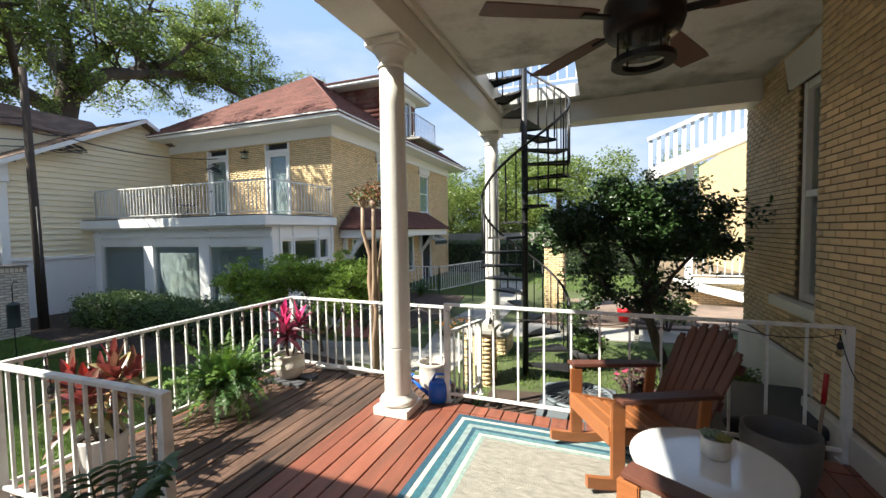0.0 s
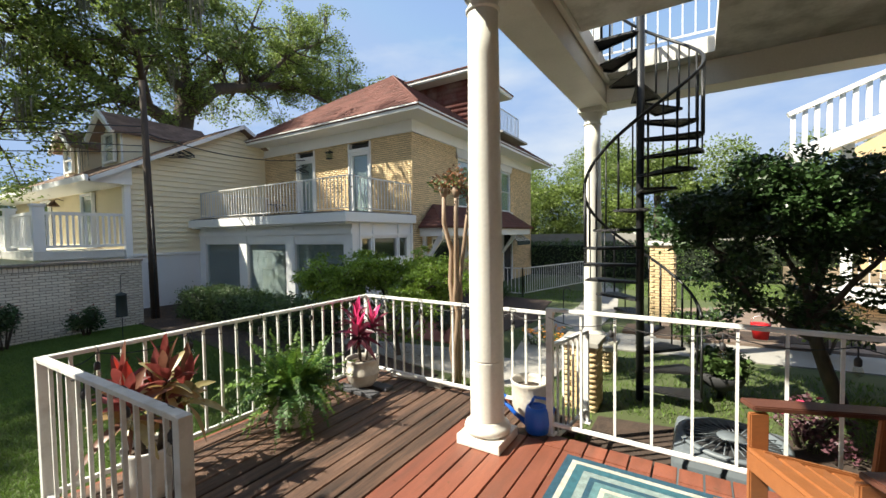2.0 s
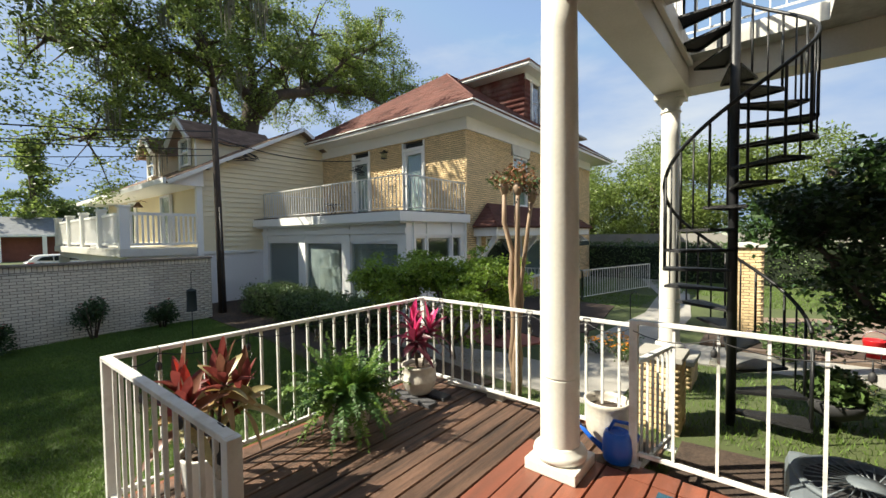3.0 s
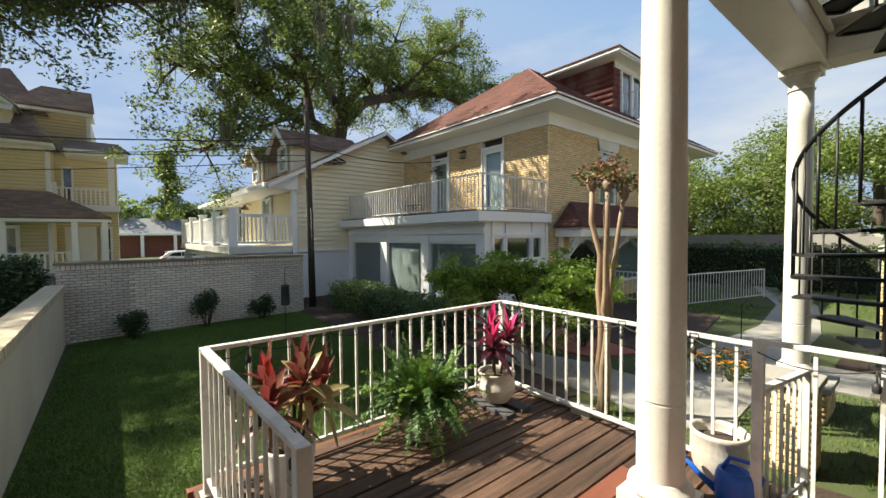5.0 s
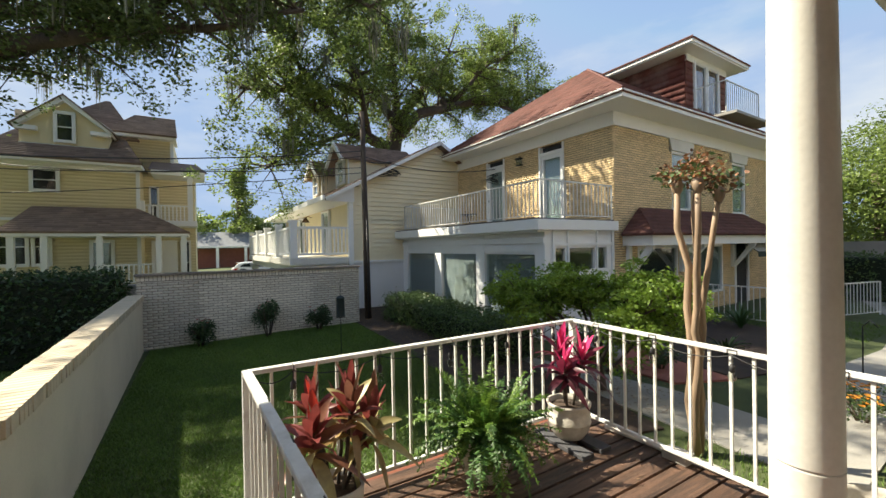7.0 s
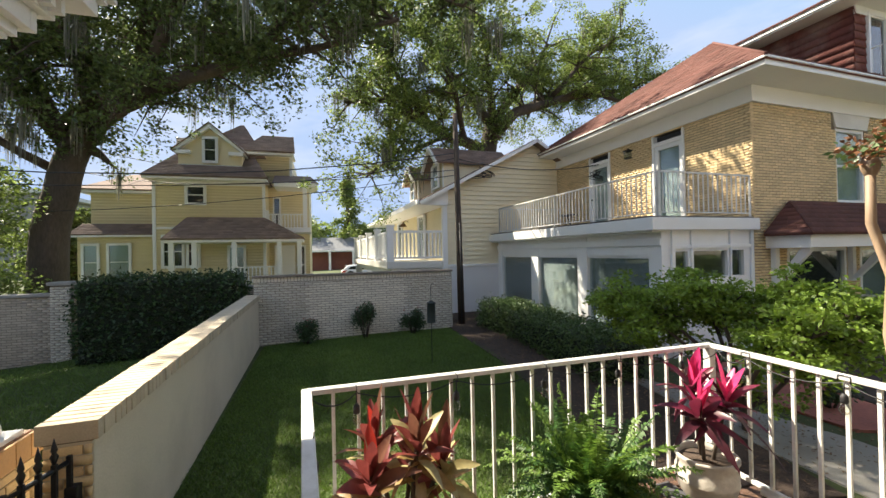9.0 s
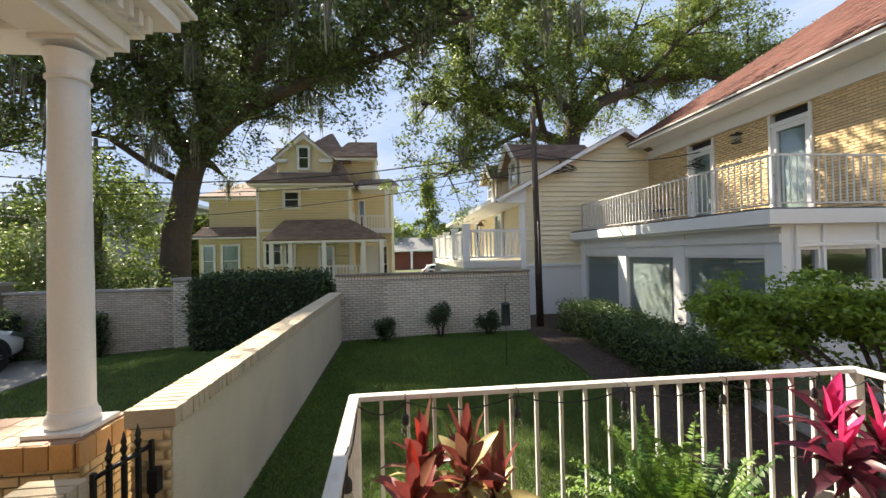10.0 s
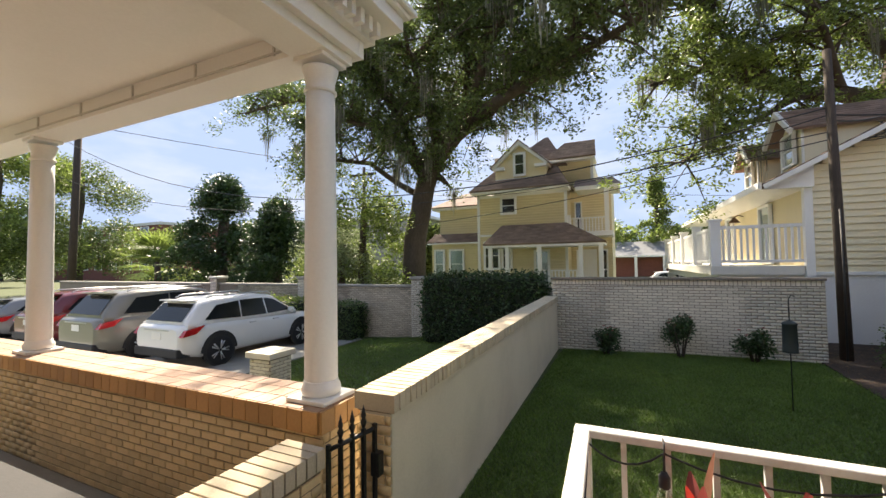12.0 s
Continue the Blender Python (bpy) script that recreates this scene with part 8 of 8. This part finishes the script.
def fern(at, label, n, size, pot_prof=None):
    c = thing("fern_pot", label, "potted plant", at=at)
    z = 0.0
    if pot_prof:
        pot(c, pot_prof, POT_CREAM, 0.15, 0.28)
        z = 0.28
    for k in range(n):
        bm = bmesh.new()
        a = k * 2.39996 + random.uniform(-1.0, 1.0)
        t = k / n
        l = size * random.choice((0.45, 0.7, 0.9, 1.0, 1.35)) * random.uniform(0.8, 1.1) * (0.6 + 0.5 * t)
        frond(bm, (0.06 * math.cos(a), 0.06 * math.sin(a), z), a, l, size * (1.4 - 0.8 * t) * random.uniform(0.35, 1.2), size * random.uniform(0.45, 0.65 + 0.5 * t), random.uniform(0.028, 0.045), 0.0065)
        part("frond", bm, FERN[1] if random.random() < 0.5 else FERN[0], c, recalc=False)
    return c


fern(pose(-3.12, 3.45, 0.0), "lush arching green fern in a cream pot", 230, 0.46, [(0.12, 0), (0.135, 0.005), (0.155, 0.05), (0.19, 0.15), (0.205, 0.26), (0.212, 0.3), (0.2, 0.305), (0.19, 0.27)])
zz = thing("foreground_plant", "potted plant with glossy feathered green leaves", "potted plant", at=pose(-1.62, 1.66, 0.0))
pot(zz, [(0.11, 0), (0.13, 0.01), (0.16, 0.3), (0.165, 0.33), (0.15, 0.33), (0.145, 0.28)], POT_WHITE, 0.145, 0.28)
for k in range(12):
    a = k * 0.55 + 0.2
    bm = bmesh.new()
    d = Vector((math.cos(a), math.sin(a), 0))
    base = Vector((0.03 * d.x, 0.03 * d.y, 0.28))
    l = random.uniform(0.5, 0.66)
    pts = [base + d * l * t * 0.28 + Vector((0, 0, l * (1.35 * t - 0.6 * t * t))) for t in [i / 9 for i in range(10)]]
    tube(bm, pts, [0.008 - 0.0006 * i for i in range(10)], 6)
    for i in range(2, 10):
        for sg in (-1, 1):
            sd = Vector((-d.y, d.x, 0)) * sg + d * 0.6 + Vector((0, 0, 0.1))
            lance(bm, pts[i], sd, 0.09, 0.04, 0.2)
    part("stem", bm, LEAF_DARK, zz, recalc=False)

# watering can, urn
BLUE = mat("blue_plastic", (0.01, 0.1, 0.5), 0.35, 0.06, 4, 60, 0.03)
can = thing("watering_can", "bright blue plastic watering can on the deck", "watering can", at=pose(-1.3, 4.36, 0.0, 0, 0, 190))
bm = bmesh.new()
lathe(bm, [(0.085, 0), (0.092, 0.01), (0.1, 0.08), (0.092, 0.17), (0.08, 0.2), (0.06, 0.205), (0.055, 0.19)], n=28)
part("body", bm, BLUE, can)
bm = bmesh.new()
tube(bm, [(0.08, 0, 0.05), (0.18, 0, 0.12), (0.28, 0, 0.22)], [0.024, 0.016, 0.014], 10)
lathe(bm, [(0.014, 0), (0.04, 0.03), (0.04, 0.035)], (0.285, 0, 0.215), 14)
part("spout", bm, BLUE, can)
bm = bmesh.new()
tube(bm, [(0.06, 0, 0.19), (0.02, 0, 0.27), (-0.07, 0, 0.27), (-0.13, 0, 0.2), (-0.1, 0, 0.09)], 0.013, 8)
part("handle", bm, BLUE, can)
urn = thing("garden_urn", "cream ribbed garden pot of bare soil at the steps", "planter", at=pose(-1.44, 4.58, 0.0))
pot(urn, [(0.1, 0), (0.12, 0.01), (0.15, 0.1), (0.155, 0.2), (0.148, 0.26), (0.16, 0.29), (0.165, 0.32), (0.15, 0.322), (0.14, 0.29), (0.14, 0.24)], POT_CREAM, 0.14, 0.25)

# ---- string lights ----
BULB = glass_mat("clear_bulb", (0.95, 0.95, 0.9), 0.9)


def string_lights(pts, label):
    s = thing("string_lights", label, "string lights", group="string lights")
    line, n = [], len(pts)
    for (p, q) in zip(pts, pts[1:]):
        p, q = Vector(p), Vector(q)
        line += [p.lerp(q, t / 6) - Vector((0, 0, 0.05 * 4 * (t / 6) * (1 - t / 6))) for t in range(6)]
    line.append(Vector(pts[-1]))
    bm = bmesh.new()
    tube(bm, line, 0.0035, 5)
    part("cable", bm, TRIM, s)
    for p in pts[1:-1]:
        p = Vector(p)
        bm = bmesh.new()
        tube(bm, [p, p - Vector((0, 0, 0.055))], 0.004, 5)
        lathe(bm, [(0.012, -0.105), (0.017, -0.1), (0.017, -0.07), (0.008, -0.055)], p, 10)
        sock = part("socket", bm, TRIM, s)
        bm = bmesh.new()
        lathe(bm, [(0.004, -0.165), (0.018, -0.155), (0.024, -0.138), (0.02, -0.12), (0.012, -0.104)], p, 12)
        part("bulb", bm, BULB, sock)
        bm = bmesh.new()
        tube(bm, [p + Vector((0.027, 0, 0.0)), p + Vector((0.027, 0, 0.036)), p + Vector((-0.027, 0, 0.036)), p + Vector((-0.027, 0, 0.0))], 0.003, 4)
        part("tie", bm, TRIM, s)
    return s


string_lights([(-3.36, 2.02, 0.87), (-3.36, 2.24, 0.875), (-3.36, 2.78, 0.875), (-3.36, 3.33, 0.875), (-3.36, 3.86, 0.875), (-3.36, 4.38, 0.875), (-3.3, 4.63, 0.875)], "black string lights with clear bulbs along the lawn railing")
string_lights([(-3.3, 4.63, 0.875), (-3.12, 4.63, 0.875), (-2.62, 4.62, 0.875), (-2.1, 4.61, 0.875), (-1.6, 4.6, 0.875), (-1.25, 4.5, 0.9)], "black string lights with clear bulbs along the garden railing")
string_lights([(-3.34, 2.02, 0.875), (-2.85, 2.04, 0.875), (-2.4, 2.06, 0.875), (-1.98, 2.07, 0.875), (-1.98, 2.07, 0.35)], "black string lights with clear bulbs along the step railing")
string_lights([(-1.2, 4.35, 0.92), (-0.75, 4.35, 0.93), (-0.1, 4.35, 0.93), (0.5, 4.35, 0.93), (1.15, 4.35, 0.94), (1.8, 4.35, 0.93), (1.9, 4.33, 0.6)], "black string lights with clear bulbs along the stair railing")

# ---- garden things ----
fd = thing("bird_feeder", "dark green cylinder bird feeder on a thin crook pole", "bird feeder", at=pose(-8.4, 4.03, -0.47))
bm = bmesh.new()
tube(bm, [(0, 0, 0), (0, 0, 1.42), (0.02, 0.02, 1.48), (0.05, 0.05, 1.46)], 0.007, 6)
part("pole", bm, IRON, fd)
bm = bmesh.new()
lathe(bm, [(0.02, 0.74), (0.085, 0.75), (0.08, 0.77), (0.075, 1.1), (0.085, 1.11), (0.07, 1.13), (0.01, 1.16)], n=20)
part("seed_tube", bm, mat("green_metal", (0.02, 0.03, 0.03), 0.5, 0.2), fd)
AC = thing("air_conditioner", "grey outdoor air-conditioner unit with round fan grille", "air conditioner", at=pose(0.0, 5.16, -0.6))
GREY = mat("grey_enamel", (0.13, 0.15, 0.165), 0.5, 0.08, 3, 40, 0.05)
bm = bmesh.new()
box(bm, -0.4, -0.4, 0, 0.4, 0.4, 0.5, 0.08)
part("casing", bm, GREY, AC)
bm = bmesh.new()
lathe(bm, [(0.36, 0.5), (0.375, 0.53), (0.33, 0.535), (0.31, 0.5)], n=40)
part("shroud_ring", bm, GREY, AC)
# flat near-black disc on the casing paints the shade down the well
bm = bmesh.new()
lathe(bm, [(0.31, 0.501), (0.3, 0.504)], n=32)
part("fan_well_shade", bm, DARK, AC)
for k in range(28):
    bm = bmesh.new()
    a = k * 6.283 / 28
    tube(bm, [(0.09 * math.cos(a), 0.09 * math.sin(a), 0.54), (0.34 * math.cos(a + 0.25), 0.34 * math.sin(a + 0.25), 0.525)], 0.005, 4)
    part("grille_wire", bm, GREY, AC)
bm = bmesh.new()
lathe(bm, [(0.1, 0.53), (0.1, 0.545), (0.02, 0.55)], n=20)
part("hub_cap", bm, GREY, AC)
bn = thing("storage_bin", "black plastic lidded storage bin beside the wall", "bin", at=pose(1.62, 5.1, -0.5))
bm = bmesh.new()
box(bm, -0.4, -0.45, 0, 0.4, 0.45, 0.52, 0.03)
part("tub", bm, TRIM, bn)
bm = bmesh.new()
box(bm, -0.44, -0.49, 0.52, 0.44, 0.49, 0.62, 0.04)
part("lid", bm, TRIM, bn)
br = thing("garden_tool", "long-handled garden tool with a red grip against the wall", "tool", at=pose(1.78, 4.62, -0.3))
bm = bmesh.new()
tube(bm, [(0, 0, 0), (0.05, 0.0, 0.62)], 0.014, 8)
part("handle", bm, MYRTLE, br)
bm = bmesh.new()
tube(bm, [(0.05, 0, 0.62), (0.065, 0, 0.86)], 0.018, 8)
part("grip", bm, RED_LAMP, br)
hb = thing("hanging_basket", "round dark basket of trailing leaves on a stand", "planter", at=pose(0.02, 7.2, -0.5))
bm = bmesh.new()
lathe(bm, [(0.06, 0.12), (0.2, 0.2), (0.25, 0.32), (0.24, 0.33), (0.02, 0.3)], n=24)
part("basket", bm, DARK, hb)
bm = bmesh.new()
tube(bm, [(0.0, 0, 0), (0, 0, 0.2)], 0.05, 8)
part("stand", bm, IRON, hb)
v, f = leaf_cloud(blob_points(900, (0, 0, 0.45), (0.3, 0.3, 0.2), 0.2), 0.08, 0.05)
soup("leaves", v, f, LEAF_HEDGE, hb)["kind"] = "stuff"
shrub("flower_bed_plant", "dark-leaved plant with pink flowers beside the path", (0.6, 6.2, -0.46), 0.3, 0.4, mat("plum_leaf", (0.08, 0.03, 0.04), 0.5, 0.3, 3, 10, 0, island=0.4), 900, 0.05, (mat("pink_petal", (0.6, 0.06, 0.14), 0.6, 0.1), 8, 0.035), word="flowers")
shrub("flower_bed_plant", "leafy green plant beside the path", (1.6, 6.6, -0.46), 0.35, 0.5, LEAF_BRIGHT, 900, 0.06)
shrub("flower_bed_plant", "green bushy plant at the patio edge", (-0.3, 9.6, -0.46), 0.4, 0.6, LEAF_HEDGE, 1200, 0.07)
shrub("flower_bed_plant", "bright fern-like plant at the patio edge", (1.5, 9.9, -0.42), 0.5, 0.9, LEAF_BRIGHT, 1600, 0.08)
rb = thing("red_bucket", "small red bucket with a handle on the patio", "bucket", at=pose(0.72, 10.4, -0.39))
bm = bmesh.new()
lathe(bm, [(0.11, 0), (0.15, 0.26), (0.155, 0.27), (0.14, 0.27), (0.1, 0.02)], n=24)
part("pail", bm, mat("red_plastic", (0.6, 0.015, 0.02), 0.4, 0.05), rb)
bm = bmesh.new()
tube(bm, [(0.15 * math.cos(a), 0, 0.26 + 0.15 * math.sin(a)) for a in [math.pi * k / 8 for k in range(9)]], 0.008, 5)
part("handle", bm, RIM, rb)
for x, y in ((-6.4, 8.4), (-5.2, 8.9), (-5.9, 9.3), (-4.6, 8.1)):
    shrub("bedding_plant", "low dark bedding plant in the mulch", (x, y, -0.44), 0.22, 0.3, LEAF_DARK, 400, 0.05)
rk = thing("garden_rock", "pale weathered garden boulder in the bed", "rock", at=pose(-5.5, 8.0, -0.46))
bm = bmesh.new()
bmesh.ops.create_icosphere(bm, subdivisions=3, radius=0.3)
for v_ in bm.verts:
    v_.co *= 1 + 0.25 * noise.noise(v_.co * 4)
    v_.co.z = v_.co.z * 0.6 + 0.12
part("stone", bm, CONCRETE, rk)
sf = thing("ramp_railing", "white metal railing beside the garden walk", "railing")
bars_rail(sf, (-4.95, 13.4), (-3.95, 17.2), -0.35, 0.45, 0.13, "rail_panel")
bars_rail(sf, (-6.9, 13.4), (-4.95, 13.4), -0.35, 0.45, 0.13, "rail_panel")
st = thing("garden_stake", "thin dark crook stake with a dried plant", "stake", at=pose(-2.75, 10.2, -0.46))
bm = bmesh.new()
tube(bm, [(0, 0, 0), (0, 0, 0.75), (0.08, 0, 0.85), (0.16, 0, 0.75)], 0.01, 5)
part("rod", bm, IRON, st)
# neighbouring stair house on the garden side
nb = thing("stair_house", "yellow brick house with white outside staircase and balustrade", "house")
bm = bmesh.new()
box(bm, 2.4, 13.2, -0.6, 9, 22, 0.2)
cb = part("base_wall", bm, MORTAR, nb)
brick_panel(cb, BRICK, (2.4, 13.2, -0.5), (1, 0, 0), (0, -1, 0), 3.0, 0.7, picked=60, near=(2.6, 13, 0))
bm = bmesh.new()
box(bm, 4.4, 15.5, 0.2, 9, 22, 4.4)
part("house_wall", bm, BRICK, nb)
bm = bmesh.new()
slab(bm, (1.4, 12.6, 3.25), (6.5, 12.6, 5.3), (6.5, 13.8, 5.3), (1.4, 13.8, 3.25), 0.3)
part("stair_flight", bm, WHITE_CLEAN, nb)
bm = bmesh.new()
box(bm, 2.3, 13.0, 0.2, 6.0, 13.2, 0.32)
part("ledge", bm, WHITE_CLEAN, nb)
bm = bmesh.new()
prism(bm, [(1.9, 0.35), (2.4, 0.05), (5.0, -0.6), (5.0, -0.3)], "y", 12.9, 13.1)
part("stringer", bm, WHITE_CLEAN, nb)
for x, z in ((2.5, 3.4), (4.2, 4.1), (5.6, 4.7)):
    bm = bmesh.new()
    box(bm, x - 0.08, 13.4, -0.4, x + 0.08, 13.56, z)
    part("post", bm, WHITE_CLEAN, nb)
for i in range(26):
    x = 1.45 + i * 0.19
    z = 3.27 + (x - 1.4) * 0.402
    bm = bmesh.new()
    box(bm, x - 0.04, 12.6, z, x + 0.04, 12.66, z + 0.75)
    part("baluster", bm, WHITE_CLEAN, nb)
bm = bmesh.new()
slab(bm, (1.35, 12.55, 4.05), (6.5, 12.55, 6.12), (6.5, 12.72, 6.12), (1.35, 12.72, 4.05), 0.09)
part("handrail", bm, WHITE_CLEAN, nb)
bars_rail(nb, (2.45, 13.1), (6.0, 13.1), 0.4, 1.25, 0.16, "porch_rail", WHITE_CLEAN)
gp = thing("gate_pier", "tall yellow brick garden pier with a white cap", "pier")
bm = bmesh.new()
box(bm, -1.15, 11.5, -0.6, -0.65, 12.0, 1.25)
core = part("core", bm, MORTAR, gp)
brick_panel(core, BRICK, (-1.15, 11.5, -0.5), (1, 0, 0), (0, -1, 0), 0.5, 1.75, picked=60)
brick_panel(core, BRICK, (-1.15, 11.5, -0.5), (0, 1, 0), (-1, 0, 0), 0.5, 1.75, picked=0)
bm = bmesh.new()
box(bm, -1.2, 11.45, 1.25, -0.6, 12.05, 1.34, 0.01)
part("cap", bm, WHITE, gp)
sp2 = thing("stair_pier", "yellow brick pier at the foot of the deck steps", "pier")
bm = bmesh.new()
box(bm, -1.56, 6.0, -0.6, -1.2, 6.36, 0.27)
core = part("core", bm, MORTAR, sp2)
brick_panel(core, BRICK, (-1.56, 6.0, -0.52), (1, 0, 0), (0, -1, 0), 0.36, 0.78, picked=60, near=(-1.4, 6, 0))
brick_panel(core, BRICK, (-1.2, 6.0, -0.52), (0, 1, 0), (1, 0, 0), 0.36, 0.78, picked=60, near=(-1.2, 6, 0))
brick_panel(core, BRICK, (-1.56, 6.0, -0.52), (0, 1, 0), (-1, 0, 0), 0.36, 0.78, picked=60, near=(-1.5, 6, 0))
bm = bmesh.new()
box(bm, -1.6, 5.96, 0.27, -1.16, 6.4, 0.33, 0.01)
part("cap", bm, CONCRETE, sp2)
fe = thing("garden_end_fence", "pale fence wall behind the far hedge", "fence")
bm = bmesh.new()
box(bm, -16, 23.0, -0.6, 12, 23.15, 1.5)
part("panel", bm, CONCRETE, fe)
